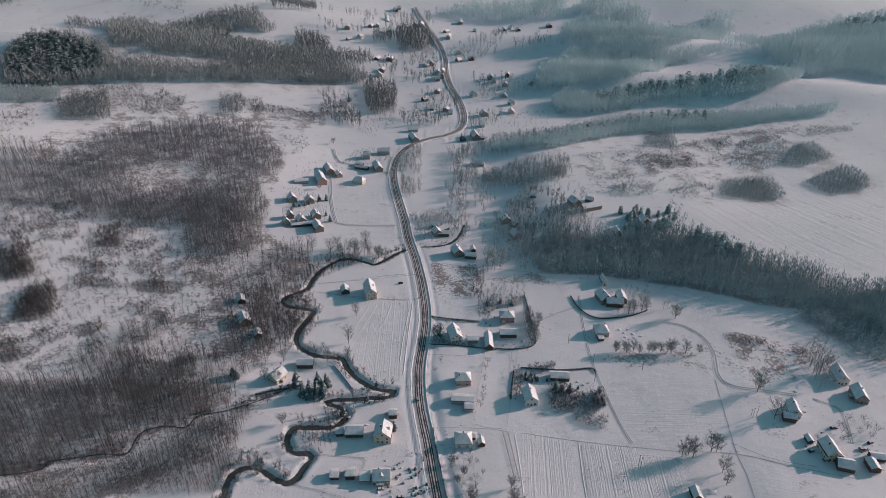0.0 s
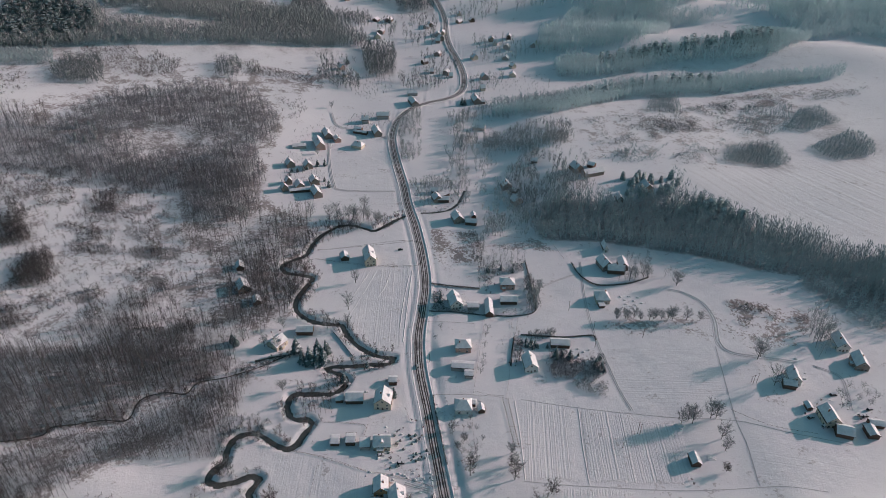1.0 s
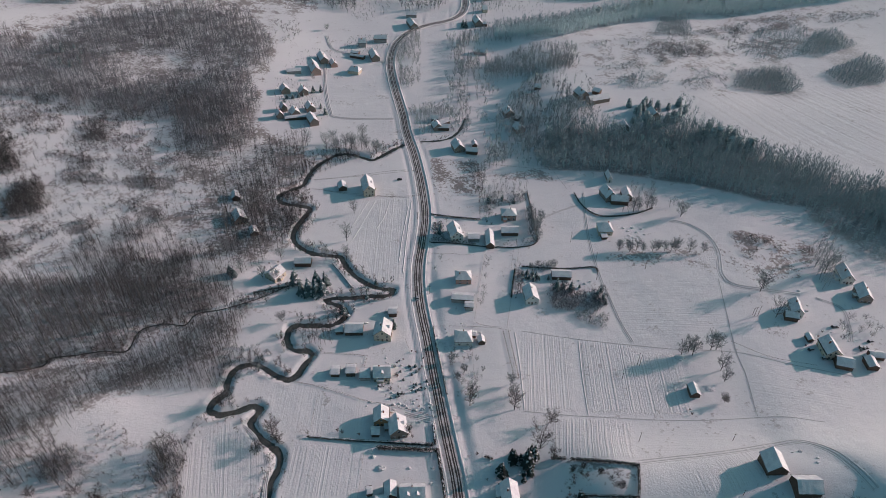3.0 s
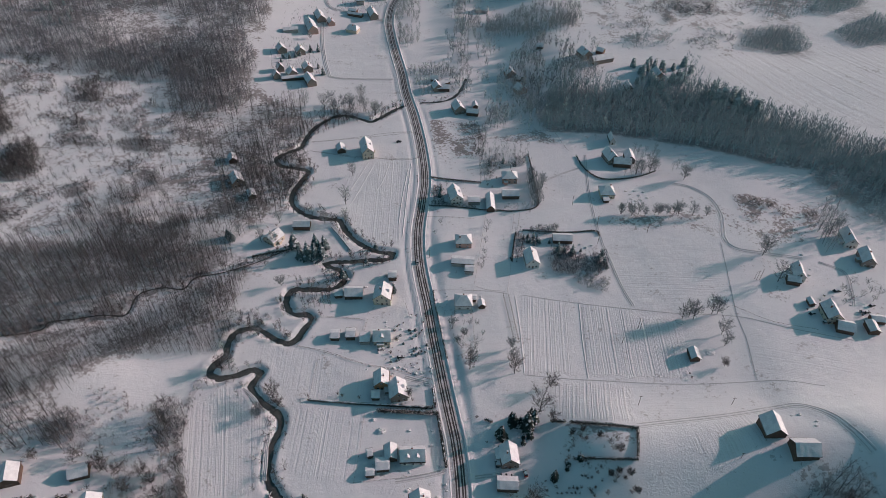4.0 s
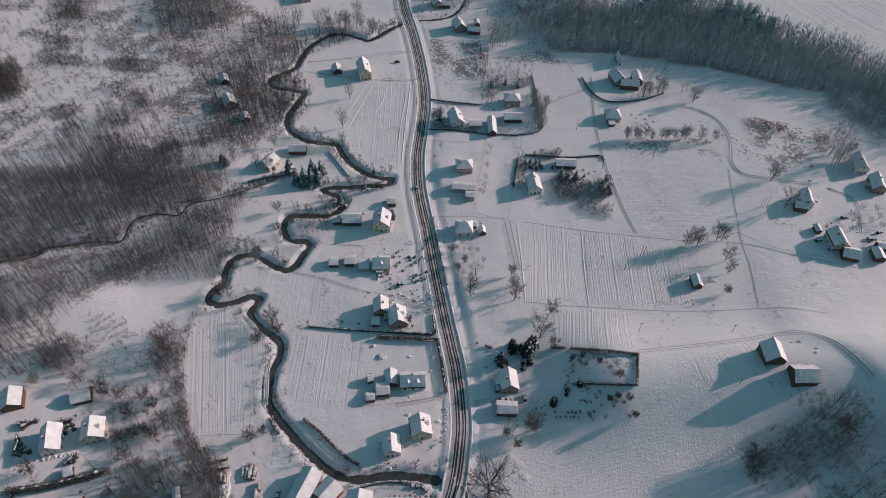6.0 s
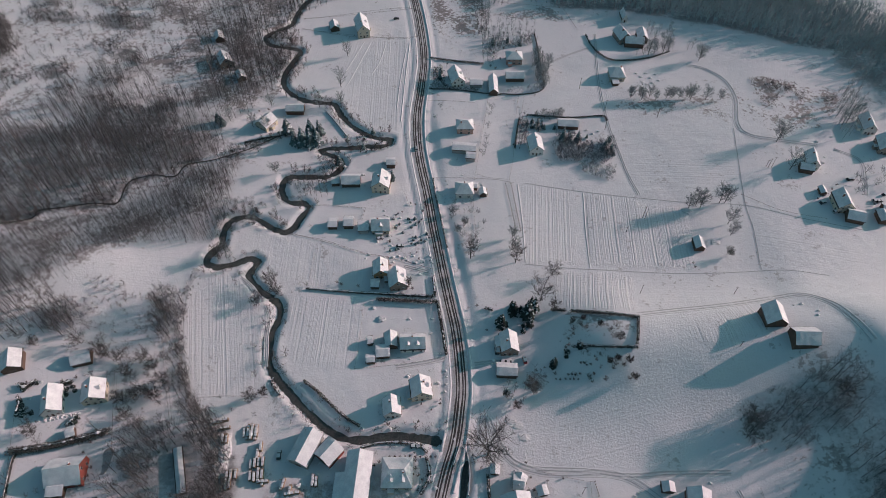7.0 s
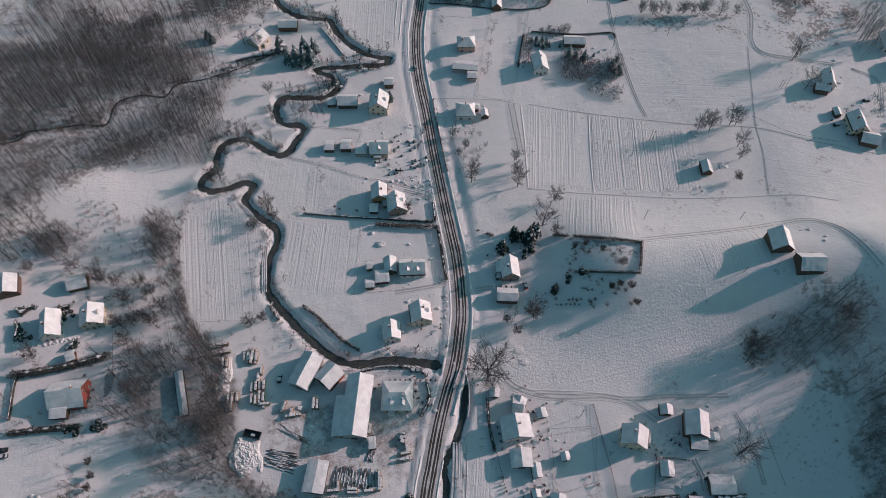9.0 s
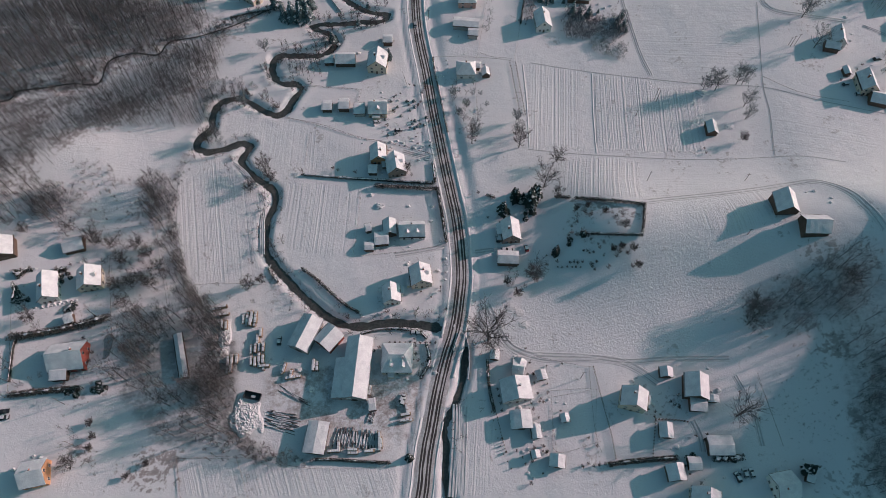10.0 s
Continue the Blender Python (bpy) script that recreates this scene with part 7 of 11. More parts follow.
woods([(9.6, 661.1), (16.3, 769.9), (32.1, 796.6), (45.0, 770.1), (37.6, 675.4)], 5, "far", HAZE_PALE_TWIG, size=0.9, patchy=-0.2, label="leafless trees along a stream")
woods([(-30.3, 560.8), (-33.4, 595.6), (-13.7, 601.9), (9.1, 608.3), (16.9, 572.5), (3.1, 544.7), (-18.0, 544.5)], 4.6, "far", HAZE_PALE_TWIG, size=0.6, patchy=-0.2, label="garden trees round a farm")
woods([(37.2, 490.0), (41.9, 529.1), (60.8, 538.9), (89.0, 535.7), (86.2, 489.4), (57.2, 494.6)], 4.2, "far", HAZE_PALE_TWIG, size=0.85, patchy=-0.3, label="leafless trees below the forest")
woods([(44.8, 534.3), (55.2, 614.1), (79.1, 625.1), (98.5, 597.1), (89.0, 535.7)], 5, "far", HAZE_PALE_TWIG, size=0.8, patchy=-0.3, label="trees scattered round farms")
woods([(94.0, 557.0), (101.1, 596.0), (121.5, 603.3), (141.7, 590.4), (147.5, 560.8), (125.4, 555.4)], 4.6, "far", HAZE_PALE_TWIG, size=0.85, patchy=-0.35, label="trees scattered round farms")
woods([(41.4, 690.0), (75.1, 720.5), (109.4, 688.3), (93.3, 651.8), (53.1, 675.1)], 7, "far", HAZE_PALE_TWIG, size=0.75, patchy=-0.1, label="trees scattered round farms")
woods([(55.1, 805.6), (65.2, 820.1), (128.4, 838.0), (195.7, 862.8), (185.2, 807.5), (119.9, 773.8)], 3.6, "far", HAZE_BLUE_TWIG, size=0.8, label="young birches at the edge of a strip of woodland")
woods([(-376.9, 456.9), (-384.6, 486.4), (-367.9, 490.7), (-346.6, 470.3), (-339.0, 454.1), (-355.4, 443.1)], 2.9, "thicket", BARK, size=0.75, label="thicket of leafless bushes in a rough meadow")
woods([(-321.0, 393.7), (-331.7, 422.5), (-327.6, 440.9), (-312.7, 439.8), (-301.1, 415.2), (-304.3, 397.2)], 2.9, "thicket", BARK, size=0.75, label="thicket of leafless bushes in a rough meadow")
woods([(-306.5, 345.2), (-318.2, 371.5), (-307.7, 373.9), (-295.6, 360.7), (-294.0, 346.4)], 2.9, "thicket", BARK, size=0.65, label="thicket of leafless bushes in a rough meadow")
woods([(-296.7, 463.5), (-304.7, 484.1), (-295.1, 485.3), (-285.1, 464.9)], 2.9, "thicket", BARK, size=0.55, label="thicket of leafless bushes in a rough meadow")
woods([(-311.6, 504.6), (-327.8, 542.5), (-309.2, 551.4), (-292.9, 509.7)], 2.9, "thicket", BARK, size=0.55, label="thicket of leafless bushes in a rough meadow")
woods([(-299.2, 447.3), (-300.4, 459.6), (-282.1, 460.1), (-268.1, 454.6), (-275.0, 444.0)], 2.9, "thicket", BARK, size=0.35, label="thicket of leafless bushes in a rough meadow")
woods([(-260.2, 446.9), (-254.1, 460.4), (-216.6, 460.4), (-215.4, 443.5), (-241.6, 440.5)], 2.9, "thicket", BARK, size=0.3, label="thicket of leafless bushes in a rough meadow")
woods([(-269.4, 377.5), (-273.9, 394.8), (-265.6, 399.4), (-256.5, 384.3)], 2.9, "thicket", BARK, size=0.35, label="thicket of leafless bushes in a rough meadow")
woods([(-193.4, 358.3), (-186.4, 371.9), (-176.0, 367.3), (-173.2, 351.6)], 2.9, "thicket", BARK, size=0.5, label="thicket of leafless bushes in a rough meadow")
woods([(-234.0, 410.0), (-227.9, 422.2), (-214.7, 416.3), (-214.5, 403.7)], 2.9, "thicket", BARK, size=0.35, label="thicket of leafless bushes in a rough meadow")
woods([(-222.4, 326.6), (-219.7, 355.6), (-193.4, 358.3), (-169.7, 346.9), (-170.8, 326.4), (-195.5, 314.0)], 2.9, "thicket", BARK, size=0.45, label="thicket of leafless bushes in a rough meadow")
woods([(19.7, 500.3), (28.8, 502.1), (33.8, 474.6), (31.3, 427.8), (27.4, 427.7), (25.3, 466.4)], 2.8, "thicket", BARK, size=0.42, label="dense bushes along a garden ditch")
woods([(211.4, 395.8), (223.4, 395.4), (247.0, 382.2), (265.8, 374.4), (254.4, 349.8), (234.6, 350.5), (211.9, 361.7)], 2.2, "bush", TWIG, size=0.85, patchy=-0.1, label="rough brush on a snowy field")
woods([(69.7, 330.8), (76.1, 343.1), (83.1, 344.3), (85.1, 334.7), (95.0, 330.7), (107.4, 334.4), (107.8, 320.0), (100.1, 313.2), (92.6, 315.9), (83.3, 313.9), (72.6, 315.0)], 2.2, "dense", GREY_BARK, size=1.1, label="brown garden thicket of leafless shrubs")
woods([(82.2, 313.9), (92.6, 315.9), (101.2, 313.2), (106.7, 309.7), (102.2, 298.3), (92.2, 301.7), (84.1, 306.8)], 2.3, "dense", HAZE_GREY_TWIG, size=0.85, label="grey brush below a garden thicket")
woods([(49.0, 330.9), (48.3, 341.9), (52.5, 355.2), (56.6, 349.1), (54.5, 334.8), (57.5, 326.7), (51.6, 322.4)], 2.2, "dense", GREY_BARK, size=0.8, label="brown shrubs along a garden fence")
woods([(59.3, 353.9), (60.8, 361.0), (78.7, 364.2), (80.7, 358.2), (77.4, 353.5)], 2.4, "dense", HAZE_GREY_TWIG, size=1, label="row of leafless garden trees")
woods([(-9.3, 404.5), (-7.8, 411.5), (0.2, 411.4), (-1.8, 402.4), (2.3, 397.4), (8.4, 388.0), (24.6, 385.9), (24.5, 383.3), (6.3, 384.0), (-8.3, 387.8)], 1.6, "dense", HEDGE, size=0.6, label="low evergreen shrubs and hedges round a house")
woods([(32.1, 417.0), (34.3, 446.5), (42.8, 454.5), (67.1, 450.7), (68.4, 441.2), (52.7, 436.6), (41.4, 430.7), (35.5, 416.3)], 2.4, "dense", HAZE_GREY_TWIG, size=0.75, patchy=-0.15, label="garden shrubs behind a house")
woods([(35.3, 381.1), (38.9, 387.6), (67.0, 392.5), (67.8, 384.5), (52.5, 379.6)], 2.6, "dense", HAZE_GREY_TWIG, size=0.45, patchy=-0.1, label="low shrubs along a farmyard hedge")
woods([(65.0, 428.0), (69.9, 433.8), (73.5, 399.3), (70.4, 385.7), (65.1, 385.9)], 2.6, "dense", HAZE_GREY_TWIG, size=1.5, label="tall leafless trees beside a farmyard")
woods([(164.4, 429.8), (143.5, 422.7), (172.5, 436.7), (195.9, 428.0)], 6, "round", HAZE_GREY_TWIG, size=0.7, label="leafless trees beside a farm lane")
woods([(-109.0, 516.0), (-98.3, 527.7), (-70.8, 522.0), (-45.8, 513.3), (-59.2, 499.3), (-93.2, 505.7)], 5, "round", GREY_BARK, size=0.85, label="leafless trees along the creek")
woods([(-170.1, 603.4), (-176.8, 654.8), (-160.4, 662.2), (-143.6, 650.4), (-132.3, 635.2), (-120.0, 611.0), (-114.0, 569.6), (-129.2, 562.7), (-141.0, 553.9), (-156.0, 576.7)], 4.4, "thicket", HAZE_GREY_TWIG, size=0.3, label="shrubs and fruit trees round village houses")
woods([(-171.2, 672.3), (-173.5, 718.7), (-148.6, 741.6), (-121.1, 731.9), (-120.5, 678.4), (-146.1, 666.1)], 6, "thicket", HAZE_GREY_TWIG, size=0.28, label="shrubs and fruit trees round village houses")
woods([(-122.1, 739.9), (-113.5, 780.2), (-66.1, 795.2), (-63.5, 755.1), (-88.5, 734.4)], 4, "thicket", HAZE_GREY_TWIG, size=0.3, label="shrubs and fruit trees round village houses")
woods([(-156.9, 895.0), (-146.1, 930.5), (-74.7, 927.0), (-70.5, 862.5), (-104.7, 831.0)], 7, "thicket", HAZE_GREY_TWIG, size=0.45, label="shrubs and fruit trees round village houses")
woods([(56.7, 864.3), (68.0, 929.3), (155.2, 928.6), (146.4, 862.9)], 8, "thicket", HAZE_GREY_TWIG, size=0.4, label="shrubs and fruit trees round village houses")
woods([(-51.0, 927.9), (-40.3, 963.1), (12.8, 964.1), (4.4, 895.6), (-30.0, 884.4)], 6, "thicket", HAZE_GREY_TWIG, size=0.45, label="shrubs and fruit trees round village houses")
woods([(32.1, 796.6), (39.5, 906.8), (58.4, 895.9), (51.8, 796.6)], 5, "thicket", HAZE_GREY_TWIG, size=0.5, label="shrubs and fruit trees round village houses")
# farmland trees take pale twigs in place of haze
woods([(42.1, 705.0), (108.6, 681.1), (155.3, 634.3), (135.6, 552.6), (86.2, 489.4), (37.2, 490.0), (36.1, 572.5)], 6.2, "far", HAZE_PALE_TWIG, size=0.75, patchy=-0.1, label="leafless trees scattered over farmland")
woods([(1.2, 778.5), (52.7, 787.5), (41.0, 561.2), (8.4, 550.1), (3.4, 633.9)], 7, "far", HAZE_PALE_TWIG, size=0.7, patchy=-0.05, label="leafless trees scattered over farmland")
woods([(155.3, 634.3), (220.8, 662.4), (322.3, 689.0), (313.8, 665.5), (235.2, 627.8), (180.2, 614.8)], 3, "bush", HAZE_BLUE_TWIG, size=1.25, patchy=-0.05, label="hedgerow along a field lane")
woods([(172.1, 740.4), (363.1, 802.5), (352.9, 737.7), (256.3, 679.8), (159.0, 654.6)], 3, "bush", HAZE_GREY_TWIG, size=1.15, patchy=0.03, label="haze-coloured brush on a snowy slope")
woods([(-106.2, 146.0), (-98.6, 143.3), (-88.5, 119.3), (-87.0, 94.7), (-72.2, 81.0), (-51.1, 78.4), (-50.9, 75.7), (-76.2, 76.9), (-89.8, 87.2), (-98.7, 116.7)], 2.6, "thicket", BARK, size=0.42, label="dark brush along the yard ditch")
woods([(-105.2, 140.4), (-98.1, 140.5), (-87.3, 104.3), (-91.7, 94.6), (-97.9, 116.7)], 3.6, "grove", BARK, size=1, label="line of tall leafless trees along a ditch")
woods([(-144.4, 139.5), (-123.9, 142.9), (-105.7, 140.4), (-95.7, 104.2), (-114.1, 94.5), (-135.3, 106.1)], 5.2, "grove", BARK, size=0.85, label="leafless grove behind the farmyards")
woods([(-260.1, 348.3), (-237.6, 397.3), (-191.8, 418.4), (-131.4, 430.0), (-126.5, 382.8), (-148.2, 358.1), (-182.2, 345.2), (-245.5, 321.7)], 5, "tall", BARK, size=0.9, patchy=-0.2, label="open leafless woodland with snow between the trunks")
woods([(-161.7, 493.1), (-148.9, 523.9), (-113.6, 497.9), (-111.7, 455.6), (-131.7, 431.5), (-110.2, 410.7), (-112.6, 383.4), (-127.8, 389.3), (-148.6, 430.4)], 4.6, "tall", BARK, size=0.75, label="leafless trees crowding the creek bank")
# thickets farther up the valley, twigs lightened to the tone of haze
woods([(-52.7, 652.4), (-60.0, 767.2), (-51.0, 799.9), (-28.8, 800.2), (-23.4, 660.1), (-36.8, 648.3)], 4.2, "thicket", HAZE_PALE_TWIG, size=0.95, patchy=-0.3, label="leafless grove beside a road bend")
woods([(-35.9, 589.1), (-37.7, 601.8), (-8.3, 604.6), (21.1, 598.2), (17.8, 584.4), (-8.1, 584.3)], 3.2, "thicket", HAZE_PALE_TWIG, size=0.5, label="hedgerow below a small field")
woods([(11.3, 652.9), (19.8, 667.8), (29.1, 624.7), (25.5, 555.7), (17.0, 550.0), (16.5, 604.7)], 4, "thicket", HAZE_PALE_TWIG, size=0.8, patchy=-0.25, label="bushes along a stream")
woods([(47.6, 777.4), (49.5, 816.6), (84.0, 783.6), (81.6, 756.7)], 4, "thicket", HAZE_PALE_TWIG, size=0.6, label="bushes along a stream")
woods([(108.4, 667.2), (115.4, 697.0), (142.3, 701.4), (137.8, 666.3)], 3.6, "thicket", HAZE_PALE_TWIG, size=0.85, label="leafless copse on the eastern slope")
woods([(80.9, 642.8), (86.7, 669.6), (104.5, 661.1), (101.0, 633.2)], 4, "thicket", HAZE_PALE_TWIG, size=0.7, label="leafless copse on the eastern slope")
woods([(188.8, 625.8), (195.6, 654.6), (201.9, 654.6), (194.8, 625.7)], 3.4, "thicket", HAZE_PALE_TWIG, size=0.7, label="small copse on the eastern slope")
# bank brush coloured pale to brighten it in the hill's shadow
woods([(135.9, 138.1), (136.7, 149.5), (145.9, 156.0), (159.6, 157.0), (168.0, 164.3), (178.0, 167.4), (193.5, 164.3), (204.5, 155.8), (202.3, 148.8), (189.0, 142.6), (175.5, 136.7), (165.3, 139.8), (155.8, 130.8), (148.6, 129.9), (152.6, 140.0)], 3.2, "dense", HAZE_PALE_TWIG, size=1, patchy=-0.12, label="bushes and young trees on a steep bank")
woods([(135.9, 138.1), (136.7, 149.5), (145.9, 156.0), (159.6, 157.0), (168.0, 164.3), (178.0, 167.4), (193.5, 164.3), (204.5, 155.8), (202.3, 148.8), (189.0, 142.6), (175.5, 136.7), (165.3, 139.8), (155.8, 130.8), (148.6, 129.9), (152.6, 140.0)], 7.5, "thicket", BARK, size=0.55, label="slim leafless trees rising from brush")
woods([(173.5, 117.1), (188.0, 128.0), (199.4, 123.2), (183.3, 62.9), (165.5, 63.6), (168.0, 89.1)], 2.9, "dense", HAZE_GREY_TWIG, size=1.15, patchy=-0.22, label="bushes and young trees on a shaded bank")
woods([(173.5, 117.1), (188.0, 128.0), (199.4, 123.2), (183.3, 62.9), (165.5, 63.6), (168.0, 89.1)], 8, "thicket", BARK, size=0.6, label="slim leafless trees rising from brush")
woods([(135.8, 104.6), (148.6, 111.5), (164.3, 105.6), (163.1, 84.9), (146.3, 83.4)], 3.4, "dense", HAZE_PALE_TWIG, size=0.32, patchy=-0.05, label="pale grass and low brush on a shaded slope")
woods([(-239.1, 334.3), (-207.0, 359.2), (-174.0, 350.0), (-138.7, 342.2), (-154.8, 302.8), (-176.9, 287.1), (-213.1, 271.2)], 4.8, "tall", BARK, size=0.85, patchy=-0.3, label="dense leafless woodland above a stream")
woods([(-130.3, 274.2), (-127.0, 281.9), (-114.1, 283.3), (-101.4, 275.4), (-101.8, 268.0), (-115.6, 273.5), (-123.3, 263.7), (-125.0, 253.4), (-129.2, 258.5)], 2.4, "dense", HAZE_GREY_TWIG, size=0.75, patchy=-0.25, label="bare bushes crowding a bend of the creek")
woods([(-130.1, 239.4), (-128.2, 249.2), (-122.6, 247.5), (-115.7, 240.7), (-102.3, 243.4), (-98.4, 232.8), (-106.5, 224.3), (-114.1, 232.3), (-123.2, 232.8)], 2.6, "dense", HAZE_GREY_TWIG, size=0.7, patchy=-0.25, label="bare bushes crowding a bend of the creek")
woods([(-78.8, 318.4), (-72.9, 328.6), (-64.3, 320.9), (-64.7, 310.3), (-76.1, 310.1)], 2.6, "dense", HAZE_GREY_TWIG, size=0.7, patchy=-0.25, label="bare bushes crowding a bend of the creek")
woods([(-198.9, 190.1), (-203.2, 201.2), (-194.0, 206.6), (-178.8, 202.5), (-174.3, 191.9), (-184.0, 184.4)], 2.9, "dense", GREY_BARK, size=1.25, patchy=-0.3, label="leafless bushes and young trees filling a thicket")
woods([(-198.9, 190.1), (-203.2, 201.2), (-194.0, 206.6), (-178.8, 202.5), (-174.3, 191.9), (-184.0, 184.4)], 5.5, "grove", BARK, size=0.75, label="tall leafless trees rising from a thicket")
woods([(-146.2, 193.8), (-150.5, 203.6), (-142.2, 212.9), (-133.0, 210.5), (-129.2, 194.6), (-127.9, 183.3), (-135.5, 184.4)], 2.9, "dense", GREY_BARK, size=1.35, patchy=-0.3, label="leafless bushes and young trees filling a thicket")
woods([(-146.2, 193.8), (-150.5, 203.6), (-142.2, 212.9), (-133.0, 210.5), (-129.2, 194.6), (-127.9, 183.3), (-135.5, 184.4)], 5.5, "grove", BARK, size=0.75, label="tall leafless trees rising from a thicket")
woods([(-135.0, 184.4), (-127.5, 184.9), (-120.9, 165.0), (-112.6, 148.0), (-111.6, 135.8), (-120.2, 147.8), (-129.6, 167.8)], 2.9, "dense", GREY_BARK, size=0.85, patchy=-0.3, label="leafless bushes and young trees filling a thicket")
woods([(-135.0, 184.4), (-127.5, 184.9), (-120.9, 165.0), (-112.6, 148.0), (-111.6, 135.8), (-120.2, 147.8), (-129.6, 167.8)], 5.5, "grove", BARK, size=0.75, label="tall leafless trees rising from a thicket")
woods([(-116.5, 138.3), (-110.6, 142.5), (-101.5, 124.3), (-92.7, 102.6), (-103.9, 102.5), (-110.8, 121.7)], 2.9, "dense", GREY_BARK, size=1.3, patchy=-0.3, label="leafless bushes and young trees filling a thicket")
woods([(-116.5, 138.3), (-110.6, 142.5), (-101.5, 124.3), (-92.7, 102.6), (-103.9, 102.5), (-110.8, 121.7)], 5.5, "grove", BARK, size=0.75, label="tall leafless trees rising from a thicket")
woods([(-142.5, 131.0), (-141.1, 143.1), (-127.6, 144.3), (-119.4, 131.7), (-118.1, 116.6), (-135.0, 117.4)], 2.9, "dense", GREY_BARK, size=1.15, patchy=-0.3, label="leafless bushes and young trees filling a thicket")
woods([(-142.5, 131.0), (-141.1, 143.1), (-127.6, 144.3), (-119.4, 131.7), (-118.1, 116.6), (-135.0, 117.4)], 5.5, "grove", BARK, size=0.75, label="tall leafless trees rising from a thicket")
woods([(13.9, 704.9), (62.1, 718.1), (114.7, 732.5), (151.0, 723.5), (145.9, 676.7), (100.2, 661.2), (41.3, 687.0)], 4.6, "far", HAZE_PALE_TWIG, size=0.6, patchy=-0.35, label="row of bare trees along a gully")
woods([(76.9, 653.0), (105.3, 653.5), (128.1, 609.4), (120.8, 541.0), (90.6, 526.7), (65.0, 559.2)], 5.5, "far", HAZE_GREY_TWIG, size=0.7, patchy=-0.2, label="trees scattered round farms")
# same haze tint at the forest's foot
woods([(356.4, 409.5), (326.5, 408.7), (306.6, 417.8), (280.1, 425.2), (281.0, 411.4), (288.2, 394.0), (296.8, 377.1), (304.2, 361.7), (325.8, 350.3)], 4.6, "far", HAZE_BLUE_TWIG, size=0.8, patchy=-0.45, label="haze-coloured trees at the foot of a forest slope")
woods([(-134.5, 229.4), (-132.1, 229.4), (-134.2, 209.7), (-131.6, 189.5), (-124.4, 170.9), (-115.6, 153.5), (-101.5, 135.9), (-103.0, 134.5), (-117.7, 151.5), (-127.2, 170.2), (-134.0, 189.3), (-136.8, 209.6)], 1.7, "dense", GREY_BARK, size=0.4, label="low bushes lining a curved field ditch")
woods([(-275.2, 610.5), (-180.2, 575.1), (-165.9, 523.1), (-125.7, 541.8), (-117.6, 478.7), (-130.6, 435.8), (-104.8, 429.2), (-112.8, 388.9), (-152.4, 357.9), (-172.4, 425), (-200.5, 453.6), (-221.5, 476.9)], 4.6, "tall", BARK, size=0.9, patchy=-0.25, label="mixed leafless trees along the creek")
woods([(-302.6, 326.3), (-238.9, 333.5), (-180.1, 339.2), (-132, 329.3), (-160.3, 306.9), (-189.3, 284.9), (-191.7, 272.1), (-222.9, 265.8), (-259.5, 238.1)], 3.5, "tall", BARK, label="dense leafless woodland above a stream")
woods([(-255.8, 230.6), (-239, 245.3), (-218.4, 262.3), (-187.9, 270.6), (-159, 302), (-127.5, 320.4), (-129.2, 277.9), (-180.8, 244.7), (-205.8, 222.6), (-242.1, 202.6)], 2.2, "pole", size=0.85, label="rows of thin young trees on a snowy slope")
woods([(-227.8, 395.8), (-187.6, 423.8), (-154.3, 464.8), (-116.1, 447.8), (-125.8, 428.6), (-110.1, 384.9), (-137.1, 344.5), (-180.9, 342), (-233.1, 336.8), (-264.1, 351.3)], 4.4, "tall", BARK, size=0.85, patchy=-0.3, label="open leafless woodland with snow between the trunks")
woods([(-474.2, 562.5), (-353.8, 601), (-278.6, 603.9), (-217, 477.5), (-174.5, 424.8), (-156.3, 357.7), (-209.3, 353.7), (-248.4, 355.8), (-323.7, 311.1)], 2.5, "bush", TWIG, size=1.2, patchy=0.13, label="dry bushes scattered over an abandoned snowy meadow")
woods([(-474.2, 562.5), (-353.8, 601), (-278.6, 603.9), (-217, 477.5), (-174.5, 424.8), (-156.3, 357.7), (-209.3, 353.7), (-248.4, 355.8), (-323.7, 311.1)], 9, "round", BARK, size=0.7, patchy=0.0, label="scattered leafless thorn trees in a snowy meadow")
woods([(-317.9, 435), (-310, 455.9), (-297.9, 448.9), (-300.9, 417.4)], 3.6, "thicket", BARK, size=0.5, patchy=-0.05, label="thicket of leafless bushes in a rough meadow")
woods([(-299.3, 457), (-272.3, 463.4), (-247.8, 447), (-286, 441.8)], 3.6, "thicket", BARK, size=0.5, patchy=-0.05, label="thicket of leafless bushes in a rough meadow")
woods([(-253.1, 473.7), (-215.6, 473.2), (-196.1, 454.2), (-236.9, 441.5)], 3.6, "thicket", BARK, size=0.5, patchy=-0.05, label="thicket of leafless bushes in a rough meadow")
woods([(-311.3, 412.7), (-277.8, 423), (-268.4, 401.4), (-289.8, 385.6)], 3.6, "thicket", BARK, size=0.5, patchy=-0.05, label="thicket of leafless bushes in a rough meadow")
woods([(-267.9, 419.9), (-229, 419.3), (-229.6, 397.6), (-262.9, 398.3)], 3.6, "thicket", BARK, size=0.5, patchy=-0.05, label="thicket of leafless bushes in a rough meadow")
woods([(-212.4, 421), (-187.3, 423.6), (-187.3, 394.9), (-213.6, 399.3)], 3.6, "thicket", BARK, size=0.5, patchy=-0.05, label="thicket of leafless bushes in a rough meadow")
woods([(-282, 386.2), (-252, 392.1), (-235, 370), (-262.2, 361)], 3.6, "thicket", BARK, size=0.5, patchy=-0.05, label="thicket of leafless bushes in a rough meadow")
woods([(-388.1, 512), (-367.9, 505.2), (-343.3, 460), (-356, 450.1)], 3.4, "thicket", BARK, size=0.9, label="thicket of leafless trees")
